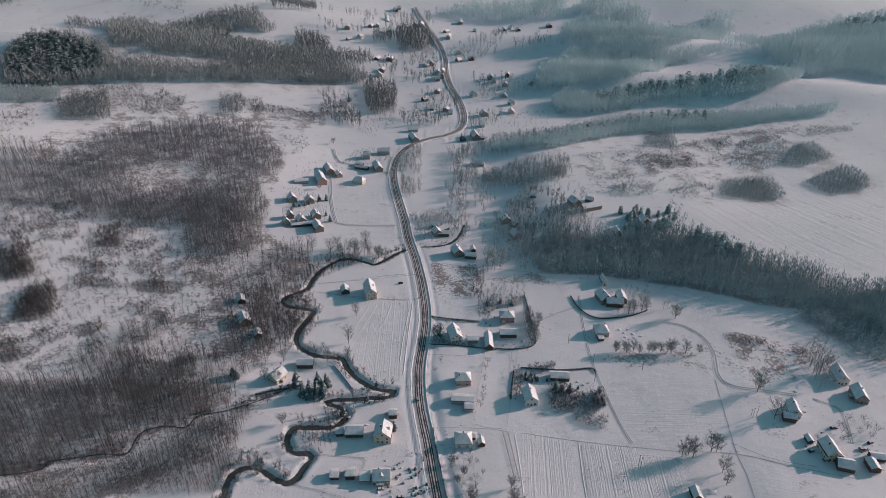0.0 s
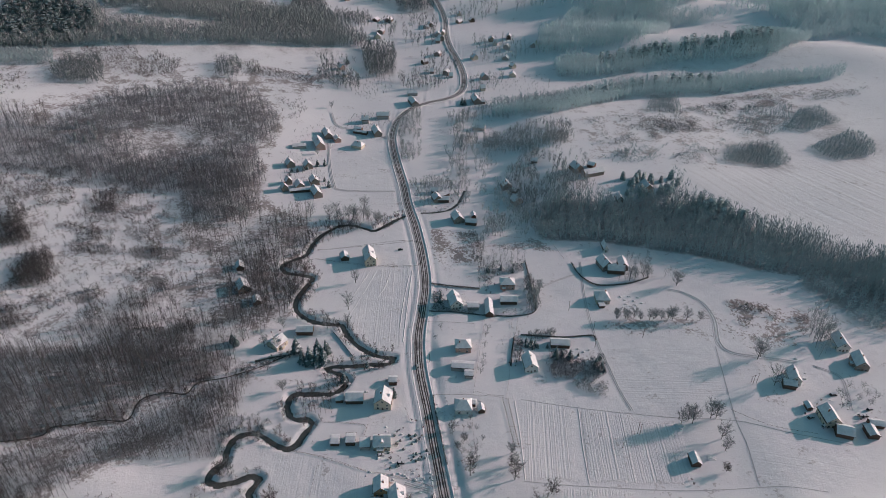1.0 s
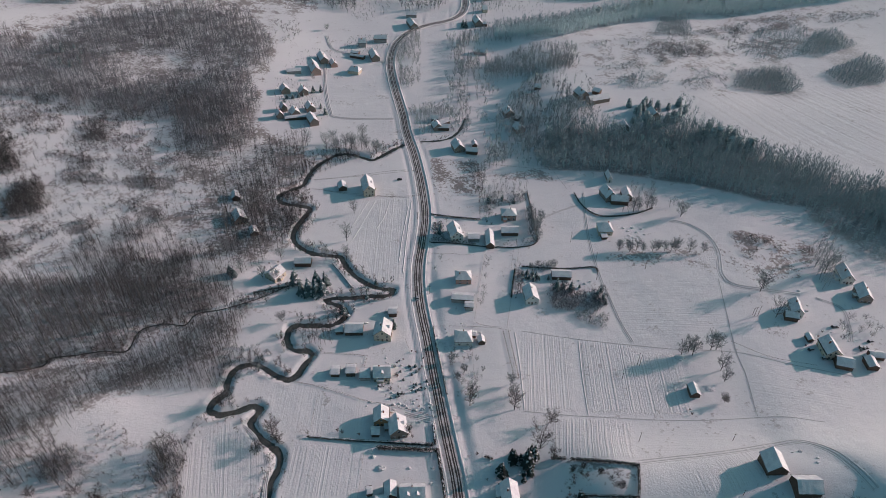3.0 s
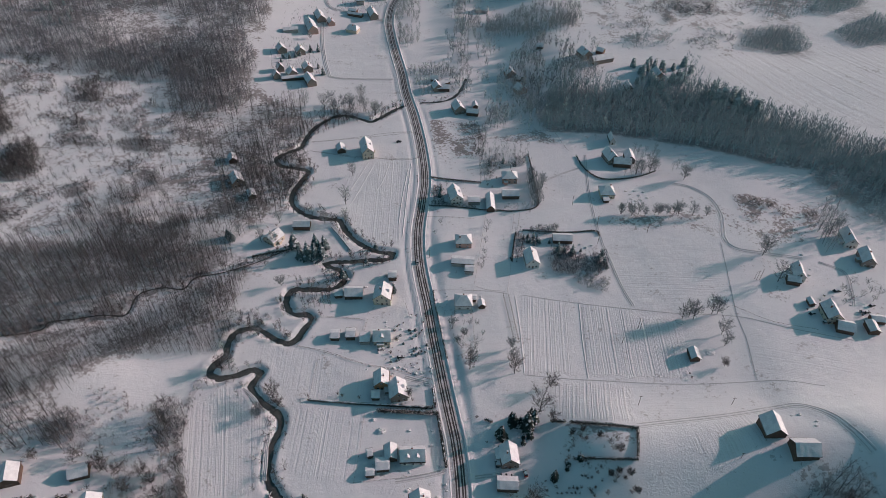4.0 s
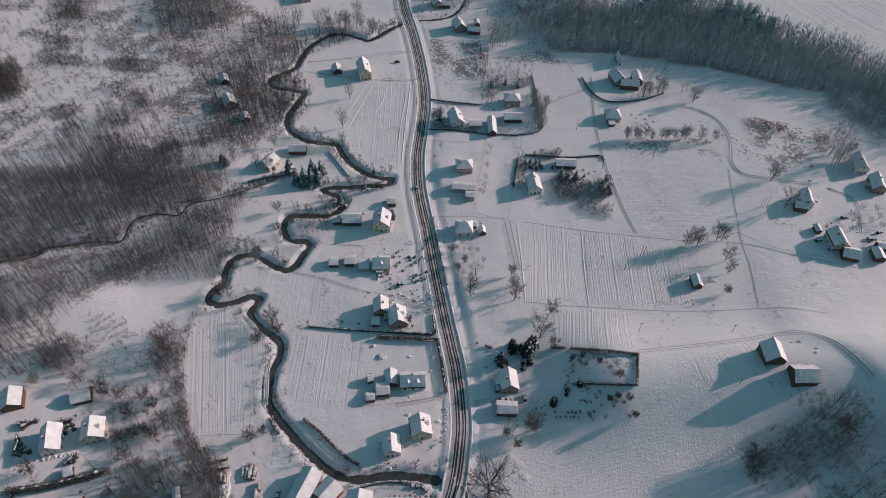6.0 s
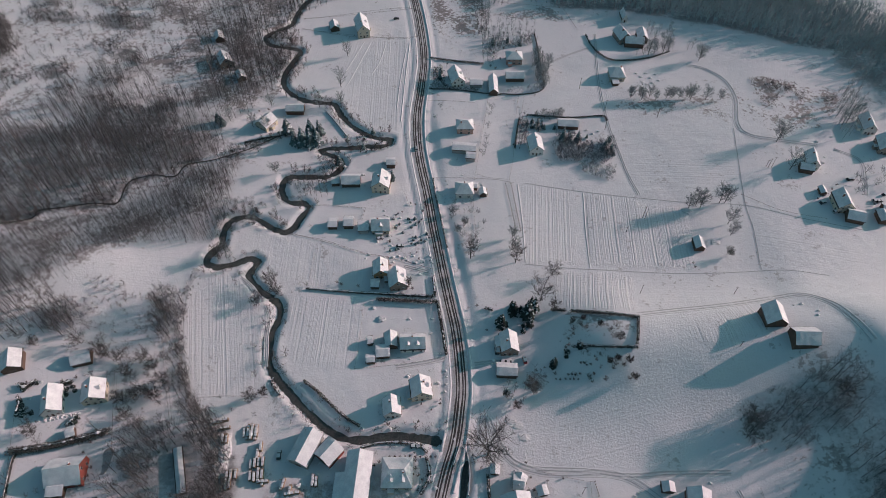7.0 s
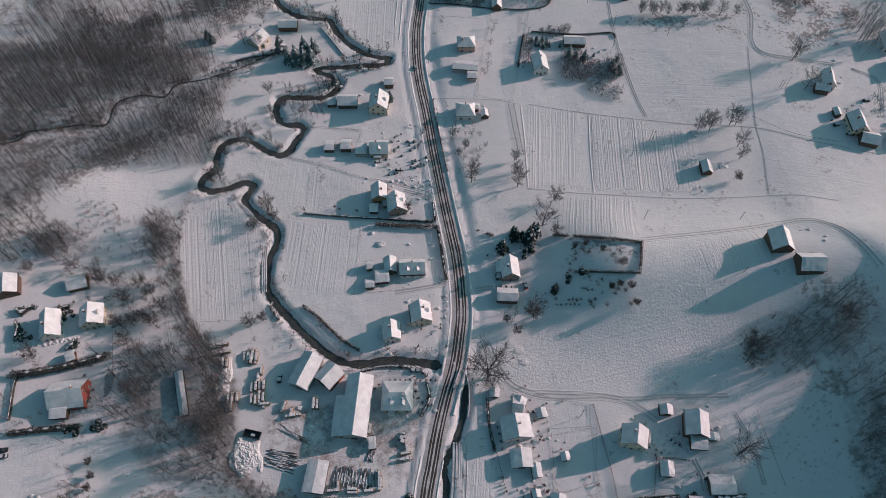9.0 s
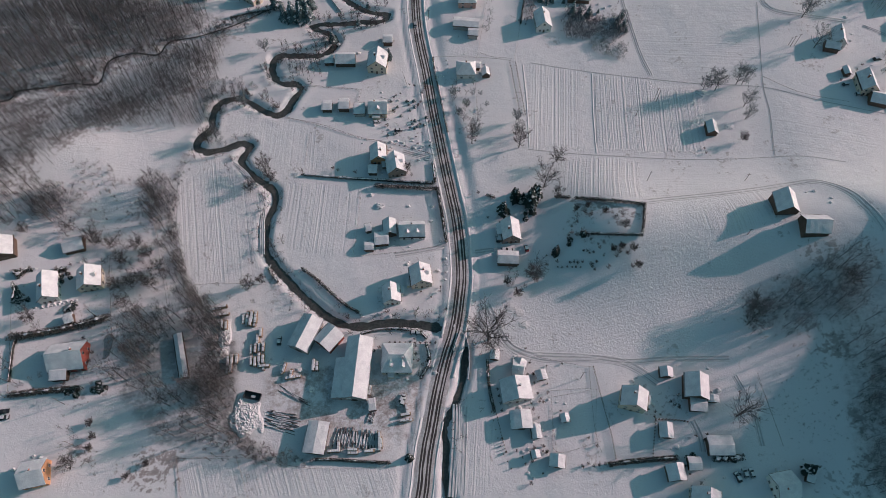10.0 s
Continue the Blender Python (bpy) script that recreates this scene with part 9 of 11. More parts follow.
spruce(-85.4, 339.8, 14.3, 0.3)
spruce(-79.7, 339.9, 13, 0.3)
spruce(-90.2, 334.0, 11.7, 0.32)
spruce(-45.4, 340.3, 6, 0.3)
spruce(76.5, 334.9, 11.7, 0.24)
spruce(85.8, 333.8, 10.4, 0.26)
hedge([(-72, 218.6), (-58.9, 217.3), (-45.9, 216.1), (-30, 215.2), (-5.5, 213.6)], 1.3, 1, snow=0.9)
hedge([(-34.1, 211.3), (-24.1, 211.1), (-3.5, 209.9)], 3, 2, snow=0.12)
hedge([(-2.9, 210.6), (-1.1, 198.8), (1.7, 179.5)], 2.2, 1.5, snow=0.35)
hedge([(-66.2, 164.7), (-59.1, 159.4), (-51.9, 152.8), (-44.9, 146.6), (-38.1, 142.5)], 1.6, 1.4, snow=0.4)
hedge([(64.8, 200.7), (75.2, 197.3), (85, 194.5), (95.1, 192.2)], 2, 1.3, snow=0.3)
hedge([(95.3, 193), (93.2, 183.4), (91.8, 177.2)], 1.6, 1.2, snow=0.4)
hedge([(66.7, 179.3), (77.6, 176.8), (91.7, 175.6)], 1.6, 1.2, snow=0.5)
hedge([(68, 76.5), (75.5, 77.6), (83.6, 78.3), (95.4, 79.2)], 2.2, 2.2, snow=0.2)
hedge([(110.6, 78.7), (115.6, 78.7), (121.5, 79.1)], 2.4, 3, snow=0.8)
hedge([(106.8, 450.4), (109.1, 436.9), (113.8, 425.4), (121.3, 418.5), (134.2, 418.3), (150, 421.8), (164.7, 428.9)], 1.2, 0.9, snow=0.5)
hedge([(68.5, 452.7), (69.3, 433.1), (69.6, 410.9), (68.7, 386.7), (53.4, 380.9), (39.1, 381.6)], 0.9, 0.55, snow=0.5)
hedge([(-10, 386.7), (6.5, 385.4), (22.8, 382.9), (39.1, 380.9)], 0.9, 0.6, snow=0.5)
hedge([(-9.2, 421.7), (6.8, 418.1), (28.3, 415.3)], 1.4, 1.1, snow=0.5)
hedge([(19.7, 120.1), (20.3, 107.4), (22.1, 97.7)], 1.6, 1.2, snow=0.4)
hedge([(-181, 102.4), (-167.7, 104.3), (-153, 105.8)], 2, 3, snow=0.3)
hedge([(-81.1, 166.6), (-81.3, 163.6), (-76.8, 157.8)], 1, 1, snow=0.8)
hedge([(-36.2, 132.4), (-30, 134.3), (-21.1, 134.9), (-10.9, 133.6), (-7.1, 130.4)], 1.2, 1.2, snow=0.8)
hedge([(-7, 127.8), (-5.7, 119.9), (-9.2, 112.3)], 1.2, 1.4, snow=0.8)
hedge([(-21.2, 76.8), (-32.7, 77.2), (-41.9, 77.8), (-51.1, 77.8)], 1.8, 1.2, snow=0.3)
fence([(66, 117.6), (68.5, 100.3), (70.4, 88.5), (71.1, 79)], 1.1, 0)
fence([(89.5, 94.3), (87.6, 86.2), (85.9, 78.3)], 1.2, 0)
fence([(89.6, 94.8), (96.6, 94.8), (102.6, 93.8)], 1.2, 0)
fence([(41.6, 122.2), (61.1, 118.1), (66, 117.6)], 2.5, 1)
fence([(45.3, 103.9), (64.9, 107.6)], 2.5, 1)
fence([(46.6, 105.1), (46.4, 93.1), (47.1, 81.6)], 2.5, 1)
fence([(66.2, 107.6), (64.1, 88.5), (65.6, 81.7)], 2.5, 1)
fence([(-107.7, 470), (-67.9, 477.1), (-24.4, 485.5)], 2.5, 1)
fence([(-24.4, 485.5), (-21.9, 466.5), (-19.6, 447.7)], 2.5, 1)
fence([(-19.6, 447.7), (-42.5, 446.7), (-62.8, 447.3), (-83.6, 450.9), (-107, 456.7)], 2.5, 1)
fence([(-41.2, 210.3), (-41.7, 188.7), (-42.8, 171.5)], 2.5, 1)
fence([(-42.8, 171.5), (-22.6, 173.8), (1.7, 178)], 2.5, 1)
fence([(-86.6, 255.3), (-68, 251.7), (-43.2, 242.5), (-25.2, 238.9), (-5.7, 231.7)], 2.5, 1)
fence([(-156.9, 169.5), (-149, 139.5), (-145.7, 128.9)], 2.5, 1)
fence([(-139.6, 186.5), (-132.5, 165.7), (-123.4, 140.2)], 2.5, 1)
fence([(-115, 155.8), (-100.8, 156.9), (-82.4, 156.3)], 2.5, 1)
fence([(-107.8, 78.1), (-105.5, 69.8), (-103.7, 63)], 2.5, 1)
fence([(-107.8, 78.1), (-87.9, 78.2)], 2.5, 1)
fence([(21.2, 105), (23.2, 95.4), (26.2, 81.5)], 1.2, 0)
fence([(38.7, 299.6), (27.4, 300.8), (21, 303.7)], 2.5, 1)
fence([(45.3, 333.5), (43.9, 319.6), (40.3, 299.6)], 2.5, 1)
fence([(17.5, 288.6), (18.4, 259.3), (20.1, 243.6)], 2.5, 1)
fence([(135.2, 112.1), (137.1, 99.8), (138.9, 83.6)], 2.5, 1)
fence([(-76.8, 277.4), (-45.4, 275.8)], 2.5, 1)
fence([(-45.4, 275.8), (-46.4, 267.7)], 2.5, 1)
pole(115.2, 268.7, 10)
pole(149.2, 210.7, 6)
pole(59.9, 112.6, 9)
pole(-157.7, 99.2, 9)
pole(-149.9, 82.7, 8)
pole(-80.0, 78.7, 7)
pole(139.6, 175.7, 5)
pole(176.2, 159.1, 5)
pole(101.7, 212.0, 8)
pole(197.4, 307.9, 6)
pole(103.9, 258.1, 5)
pole(-94.2, 77.5, 7)
pole(-17.0, 331.2, 7)
pole(-155.5, 139.1, 8)
pole(-19.6, 415.5, 7)
pole(-18.2, 385.4, 7)
pole(-9.1, 331.4, 7)
hedge([(-188.1, 127.5), (-177.8, 129.3), (-164.3, 132.8), (-149.8, 138.1)], 3, 3.8, snow=0.25)
hedge([(-196.9, 159.2), (-193.5, 158.1), (-190.3, 161.4)], 2.2, 2.4, snow=0.6)
hedge([(-192.3, 145.6), (-192.5, 149.8), (-194.4, 152.6)], 2.4, 2.4, snow=0.6)
hedge([(-192.6, 144.3), (-186.3, 146.4)], 1.6, 1.6, snow=0.6)
hedge([(-179, 158.9), (-177.2, 160.4), (-174.3, 162)], 2, 2.2, snow=0.5)
hedge([(-168.7, 140.8), (-166.9, 143.1), (-166.7, 145)], 1.8, 2, snow=0.7)
hedge([(-182.8, 108.4), (-185.5, 121.9), (-185.5, 127.1)], 1.4, 1, snow=0.3)
hedge([(-125.6, 329.2), (-115.5, 333.4), (-105.1, 336.4)], 1.4, 1, snow=0.5)
hedge([(55.8, 359.5), (69, 357.7), (86, 356.3), (105.2, 357.7), (107.5, 353)], 1.1, 0.7, snow=0.5)
hedge([(21.9, 206.1), (25.3, 205.1)], 1.6, 1.6, snow=0.5)
hedge([(55.7, 203.4), (61.8, 201.9)], 1.6, 1.6, snow=0.5)
hedge([(-45.7, 216.2), (-24.6, 214.9), (-5.6, 214.3)], 1.2, 0.8, snow=0.8)
hedge([(-5.4, 226.6), (-4.1, 214.4)], 1.4, 1.2, snow=0.9)

def pool(x, y, turn, long, wide):
    ob = thing("garden_pool", pose(x, y, z_at(x, y), 0, 0, turn), "frozen garden pool with a pale stone rim", "pool")
    n, ring = 20, []
    for i in range(n):
        a = i * 2 * math.pi / n
        c, s = math.cos(a), math.sin(a)
        ring.append((math.copysign(abs(c) ** 0.6, c) * wide / 2, math.copysign(abs(s) ** 0.6, s) * long / 2))
    v = [(p * k, q * k, z) for k, z in ((1.0, 0.12), (1.12, 0.16), (1.14, -0.2)) for p, q in ring]
    f = [(j * n + i, j * n + (i + 1) % n, (j + 1) * n + (i + 1) % n, (j + 1) * n + i) for j in range(2) for i in range(n)]
    part("rim", mesh_of("rim", v, f, CONCRETE), None, ob)
    part("ice", mesh_of("ice", [(p, q, 0.1) for p, q in ring], [tuple(range(n))], ICE), None, ob, "pale ice")


pool(-147.2, 124.9, -3, 10.5, 4.0)
heap(-179.1, 142.3, 0.75, 0.6, None, "rounded shrub buried under snow")
heap(-177.4, 142.8, 0.75, 0.6, None, "rounded shrub buried under snow")
heap(-175.8, 143.3, 0.75, 0.6, None, "rounded shrub buried under snow")
heap(-174.2, 143.8, 0.75, 0.6, None, "rounded shrub buried under snow")
heap(-172.6, 144.4, 0.75, 0.6, None, "rounded shrub buried under snow")
heap(-170.9, 144.9, 0.75, 0.6, None, "rounded shrub buried under snow")
heap(-169.2, 145.5, 0.75, 0.6, None, "rounded shrub buried under snow")
heap(-167.6, 146.0, 0.75, 0.6, None, "rounded shrub buried under snow")
heap(-166.0, 146.6, 0.75, 0.6, None, "rounded shrub buried under snow")
heap(-36.9, 251.0, 1.04, 0.8, None, "rounded garden shrub buried under snow")
heap(-34.9, 254.2, 0.91, 0.7, None, "rounded garden shrub buried under snow")
heap(-29.0, 248.3, 0.78, 0.6, None, "rounded garden shrub buried under snow")
heap(-25.9, 246.4, 0.78, 0.6, None, "rounded garden shrub buried under snow")
heap(-22.0, 239.9, 0.78, 0.6, None, "rounded garden shrub buried under snow")
heap(-15.5, 236.9, 0.78, 0.6, None, "rounded garden shrub buried under snow")
heap(-11.9, 236.5, 0.78, 0.6, None, "rounded garden shrub buried under snow")
heap(-26.5, 260.3, 0.78, 0.6, None, "rounded garden shrub buried under snow")
heap(-24.6, 268.5, 0.91, 0.7, None, "rounded garden shrub buried under snow")
heap(-7.4, 240.7, 1.04, 0.8, None, "rounded garden shrub buried under snow")
heap(-17.1, 250.4, 0.65, 0.5, None, "rounded garden shrub buried under snow")
spruce(-10.3, 251.2, 1.8, 0.45, "small clipped evergreen in a garden", "garden evergreens")
spruce(-15.6, 263.6, 2, 0.45, "small clipped evergreen in a garden", "garden evergreens")
spruce(-16.3, 267.7, 2.4, 0.45, "small clipped evergreen in a garden", "garden evergreens")
spruce(-9.2, 256.4, 2.4, 0.45, "small clipped evergreen in a garden", "garden evergreens")
spruce(-13.7, 250.4, 2.2, 0.45, "small clipped evergreen in a garden", "garden evergreens")
spruce(-15.3, 254.3, 2, 0.45, "small clipped evergreen in a garden", "garden evergreens")
spruce(-29.5, 244.4, 1.6, 0.45, "small clipped evergreen in a garden", "garden evergreens")
spruce(-26.1, 245.2, 1.8, 0.45, "small clipped evergreen in a garden", "garden evergreens")
spruce(-24.6, 246.0, 1.6, 0.45, "small clipped evergreen in a garden", "garden evergreens")
spruce(28.7, 197.6, 8, 0.3)
spruce(35.7, 207.2, 7, 0.26)
spruce(43.2, 204.1, 12, 0.2)
spruce(45.4, 206.7, 11, 0.2)
spruce(40.7, 195.4, 4, 0.3)
spruce(53.5, 172.8, 7, 0.3)
spruce(66.1, 179.1, 4, 0.5)
spruce(60.2, 177.4, 3, 0.5)
spruce(59.5, 175.2, 2.5, 0.5)
tree(41.8, 160.0, 9, 0.3, "small leafless fruit tree in a garden", "fruit trees")
tree(29.7, 157.5, 6, 0.3, "small leafless fruit tree in a garden", "fruit trees")
tree(34.6, 151.7, 6, 0.3, "small leafless fruit tree in a garden", "fruit trees")
tree(63.9, 193.5, 4, 0.3, "small leafless fruit tree in a garden", "fruit trees")
tree(69.1, 193.9, 4, 0.3, "small leafless fruit tree in a garden", "fruit trees")
tree(76.1, 188.9, 4, 0.3, "small leafless fruit tree in a garden", "fruit trees")
tree(83.8, 179.9, 5, 0.3, "small leafless fruit tree in a garden", "fruit trees")
tree(86.8, 169.2, 5, 0.3, "small leafless fruit tree in a garden", "fruit trees")
tree(89.1, 162.1, 5, 0.3, "small leafless fruit tree in a garden", "fruit trees")
tree(81.8, 170.7, 4, 0.3, "small leafless fruit tree in a garden", "fruit trees")
tree(78.0, 169.8, 4, 0.3, "small leafless fruit tree in a garden", "fruit trees")
shrub(58.0, 164.4, 1.1)
shrub(60.1, 164.1, 1.0)
shrub(61.8, 163.8, 1.3)
shrub(63.8, 163.6, 1.0)
shrub(53.7, 164.8, 1.0)
shrub(55.5, 164.4, 1.3)
shrub(68.9, 163.2, 1.7)
shrub(70.1, 161.8, 1.6)
shrub(65.5, 170.9, 1.6)
shrub(68.0, 169.7, 1.1)
shrub(71.9, 173.1, 1.4)
shrub(74.1, 167.7, 1.1)
shrub(71.0, 165.5, 1.1)
shrub(45.0, 170.1, 1.0)
shrub(49.0, 171.1, 1.1)
shrub(59.4, 179.6, 1.7)
shrub(61.1, 184.1, 1.6)
shrub(63.8, 186.0, 1.6)
tree(148.6, 424.7, 13, 0.22)
tree(153.0, 426.0, 12, 0.2)
tree(159.6, 427.3, 14, 0.24)
tree(163.8, 429.3, 12, 0.22)
tree(184.8, 419.3, 11, 0.3)
tree(127.0, 376.5, 9, 0.2)
tree(134.4, 374.5, 9, 0.22)
tree(143.7, 374.2, 8, 0.22)
tree(150.8, 374.7, 9, 0.25)
tree(154.9, 375.8, 9, 0.25)
tree(164.6, 375.5, 9, 0.22)
tree(166.5, 375.5, 10, 0.25)
tree(69.0, 396.7, 12, 0.22)
tree(69.3, 387.0, 10, 0.22)
tree(75.1, 416.8, 8, 0.3)
car(224.5, 285.5, 80, 1, True)
car(220.9, 277.7, 20, 0, True)
car(244.5, 296.6, 5, 0, True)
car(225.6, 270.5, 10, 1, True)
car(254.0, 278.8, 10, 0, True)
pole(200.5, 307.3, 9)
pole(93.9, 386.7, 9)
pole(105.0, 344.6, 9)
pole(140.8, 355.1, 8)
pole(108.3, 364.8, 8)
pole(-85.1, 325.1, 5)
tree(-122.8, 343.8, 11, 0.22)
tree(-138.1, 347.7, 11, 0.22)
tree(-113.4, 342.7, 11, 0.22)

# gardens, lanes and yards
fence([(-158.5, 172.1), (-149.9, 143.5), (-146.4, 130.7)], 2.5, 1)
fence([(-139.5, 187.3), (-131.2, 165.7), (-123.7, 144.3)], 2.5, 1)
fence([(-171.5, 181.8), (-139.5, 187.3)], 2.5, 1)
fence([(-194.3, 148.7), (-181.8, 102.5)], 2, 1)
tree(-153.8, 179.9, 5, 0.42, "small leafless fruit tree in a garden", "fruit trees", 0.6, None, 1.0, 0.04)
tree(-144.0, 177.2, 5, 0.42, "small leafless fruit tree in a garden", "fruit trees", 0.6, None, 1.0, 0.04)
tree(-137.9, 172.9, 6, 0.42, "small leafless fruit tree in a garden", "fruit trees", 0.6, None, 1.0, 0.04)
tree(-146.1, 165.1, 5, 0.42, "small leafless fruit tree in a garden", "fruit trees", 0.6, None, 1.0, 0.04)
tree(-142.4, 153.1, 6, 0.42, "small leafless fruit tree in a garden", "fruit trees", 0.6, None, 1.0, 0.04)
tree(-131.9, 152.8, 6, 0.42, "small leafless fruit tree in a garden", "fruit trees", 0.6, None, 1.0, 0.04)
tree(-138.0, 155.3, 4, 0.42, "small leafless fruit tree in a garden", "fruit trees", 0.6, None, 1.0, 0.04)
tree(-148.3, 154.6, 5, 0.42, "small leafless fruit tree in a garden", "fruit trees", 0.6, None, 1.0, 0.04)
tree(-128.6, 165.7, 5, 0.42, "small leafless fruit tree in a garden", "fruit trees", 0.6, None, 1.0, 0.04)
tree(-121.0, 151.3, 6, 0.42, "small leafless fruit tree in a garden", "fruit trees", 0.6, None, 1.0, 0.04)
tree(-163.0, 179.6, 5, 0.42, "small leafless fruit tree in a garden", "fruit trees", 0.6, None, 1.0, 0.04)
tree(-166.8, 184.2, 6, 0.42, "small leafless fruit tree in a garden", "fruit trees", 0.6, None, 1.0, 0.04)
tree(-178.6, 179.1, 6, 0.42, "small leafless fruit tree in a garden", "fruit trees", 0.6, None, 1.0, 0.04)
tree(-134.6, 176.1, 5, 0.42, "small leafless fruit tree in a garden", "fruit trees", 0.6, None, 1.0, 0.04)
tree(-181.0, 135.5, 6, 0.42, "small leafless fruit tree in a garden", "fruit trees", 0.6, None, 1.0, 0.04)
tree(-177.5, 131.6, 5, 0.42, "small leafless fruit tree in a garden", "fruit trees", 0.6, None, 1.0, 0.04)
tree(-145.4, 143.6, 5, 0.42, "small leafless fruit tree in a garden", "fruit trees", 0.6, None, 1.0, 0.04)
tree(-138.2, 139.7, 6, 0.42, "small leafless fruit tree in a garden", "fruit trees", 0.6, None, 1.0, 0.04)
tree(-149.5, 172.4, 4, 0.42, "small leafless fruit tree in a garden", "fruit trees", 0.6, None, 1.0, 0.04)
tree(-137.0, 162.6, 5, 0.42, "small leafless fruit tree in a garden", "fruit trees", 0.6, None, 1.0, 0.04)
tree(-129.7, 158.4, 5, 0.42, "small leafless fruit tree in a garden", "fruit trees", 0.6, None, 1.0, 0.04)
shrub(-160.0, 107.8, 2)
shrub(-157.0, 105.4, 2)
shrub(-153.5, 105.5, 2)
shrub(-172.1, 105.2, 2)
shrub(-174.8, 102.7, 2)
shrub(-166.0, 104.1, 2)
shrub(-157.3, 128.2, 2)
shrub(-152.0, 121.8, 2)
shrub(-152.2, 118.0, 2)
spruce(-146.2, 108.2, 3.2, 0.5)
spruce(-143.4, 106.3, 3.2, 0.5)
spruce(-147.8, 105.7, 3.2, 0.5)
spruce(-157.8, 104.2, 3.2, 0.5)
spruce(-154.0, 103.1, 3.2, 0.5)
heap(-189.7, 140.3, 0.7, 0.6, None, "rounded shrub buried under snow")
heap(-187.3, 141.0, 0.7, 0.6, None, "rounded shrub buried under snow")
heap(-184.8, 141.7, 0.7, 0.6, None, "rounded shrub buried under snow")
heap(-182.3, 142.4, 0.7, 0.6, None, "rounded shrub buried under snow")
heap(-179.9, 143.1, 0.7, 0.6, None, "rounded shrub buried under snow")
heap(-177.4, 143.8, 0.7, 0.6, None, "rounded shrub buried under snow")
heap(-174.9, 144.5, 0.7, 0.6, None, "rounded shrub buried under snow")
heap(-172.4, 145.2, 0.7, 0.6, None, "rounded shrub buried under snow")
heap(-169.9, 145.9, 0.7, 0.6, None, "rounded shrub buried under snow")
timber_stack(-89.8, 139.0, 97)
timber_stack(-88.0, 139.1, 97)
timber_stack(-86.2, 139.1, 97)
timber_stack(-84.4, 139.1, 97)
timber_stack(-98.7, 136.2, 97)
timber_stack(-96.9, 135.9, 97)
timber_stack(-83.3, 119.3, 97)
timber_stack(-81.5, 118.8, 97)
timber_stack(-79.7, 118.3, 97)
timber_stack(-77.8, 117.3, 97)
timber_stack(-68.6, 116.4, 80)
timber_stack(-65.3, 113.4, 85)
timber_stack(-56.0, 118.1, 95)
timber_stack(-42.3, 82.9, 95)
timber_stack(-30.9, 106.7, 85)
heap(-101.4, 129.7, 1.6, 0.8, None, "low mound of snow in a yard")
heap(-99.5, 124.5, 1.8, 0.9, None, "low mound of snow in a yard")
heap(-98.1, 119.3, 1.5, 0.8, None, "low mound of snow in a yard")
heap(-62.1, 115.7, 1.4, 0.7, None, "low mound of snow in a yard")
heap(-56.4, 107.0, 1.6, 0.8, None, "low mound of snow in a yard")
heap(-36.7, 141.0, 1, 0.5, None, "low mound of snow in a yard")
heap(-28.6, 142.1, 1.2, 0.5, None, "low mound of snow in a yard")
heap(-23.9, 141.1, 1, 0.5, None, "low mound of snow in a yard")
heap(-5.6, 119.9, 1, 0.6, None, "low mound of snow in a yard")
heap(-3.1, 114.8, 1.1, 0.6, None, "low mound of snow in a yard")
heap(-4.5, 123.8, 0.9, 0.5, None, "low mound of snow in a yard")
heap(-9.3, 116.0, 1, 0.5, None, "low mound of snow in a yard")
shrub(-10.6, 119.9, 1.8)
shrub(-8.6, 117.8, 1.8)
shrub(-6.6, 119.9, 1.8)
shrub(-8.0, 114.8, 1.8)
shrub(-5.1, 116.8, 1.8)
shrub(-10.5, 113.5, 1.8)
shrub(-11.9, 123.0, 1.8)
shrub(-12.0, 126.4, 1.8)
shrub(-23.4, 128.2, 1.4)
shrub(-21.1, 128.2, 1.4)
shrub(-18.8, 128.2, 1.4)
shrub(-16.6, 128.2, 1.4)
shrub(-14.3, 128.2, 1.4)
shrub(-12.0, 128.2, 1.4)
shrub(-9.8, 128.2, 1.4)
shrub(-7.5, 128.3, 1.4)
shrub(-5.3, 128.3, 1.4)
shrub(-3.0, 128.3, 1.4)
car(-10.4, 133.0, 8, 1, True)
car(-17.0, 103.3, 70, 0, True)
fence([(-107.8, 78.1), (-83.3, 78.7), (-50.7, 74.4), (-18.8, 75.5)], 2.5, 1)
fence([(-83.8, 78.7), (-76.5, 63.1)], 2.5, 1)
fence([(-107.8, 78.1), (-103.2, 63.0)], 2.5, 1)
fence([(46.7, 107.1), (63.8, 108.1)], 2, 1)
fence([(46.6, 95.5), (46.9, 81.6), (65.5, 85.8)], 2, 1)
fence([(64.1, 117.6), (63.7, 100.3), (63.9, 84.0)], 2, 1)
fence([(20.9, 97.7), (24.0, 83.8), (28.2, 74.9)], 3, 0)
fence([(135.6, 114.0), (138.9, 84.0)], 2.5, 1)
fence([(89.6, 95.0), (101.2, 94.1)], 1.2, 0)
shrub(39.1, 114.0, 1.5)
shrub(39.6, 110.0, 1.5)
shrub(40.8, 105.6, 1.5)
shrub(41.3, 102.2, 1.5)
shrub(42.1, 103.6, 1.5)
shrub(23.7, 107.4, 1.5)
shrub(24.3, 104.5, 1.5)
shrub(24.9, 101.3, 1.5)
shrub(25.2, 98.2, 1.5)
house(51.3, 95.0, 8, 3, 3, 2.5, 0.9, paint="wood", kind="shed", chimneys=0)
house(46.8, 77.6, -8, 4.5, 5.5, 2.6, 1.2, paint="wood", kind="shed", chimneys=0)
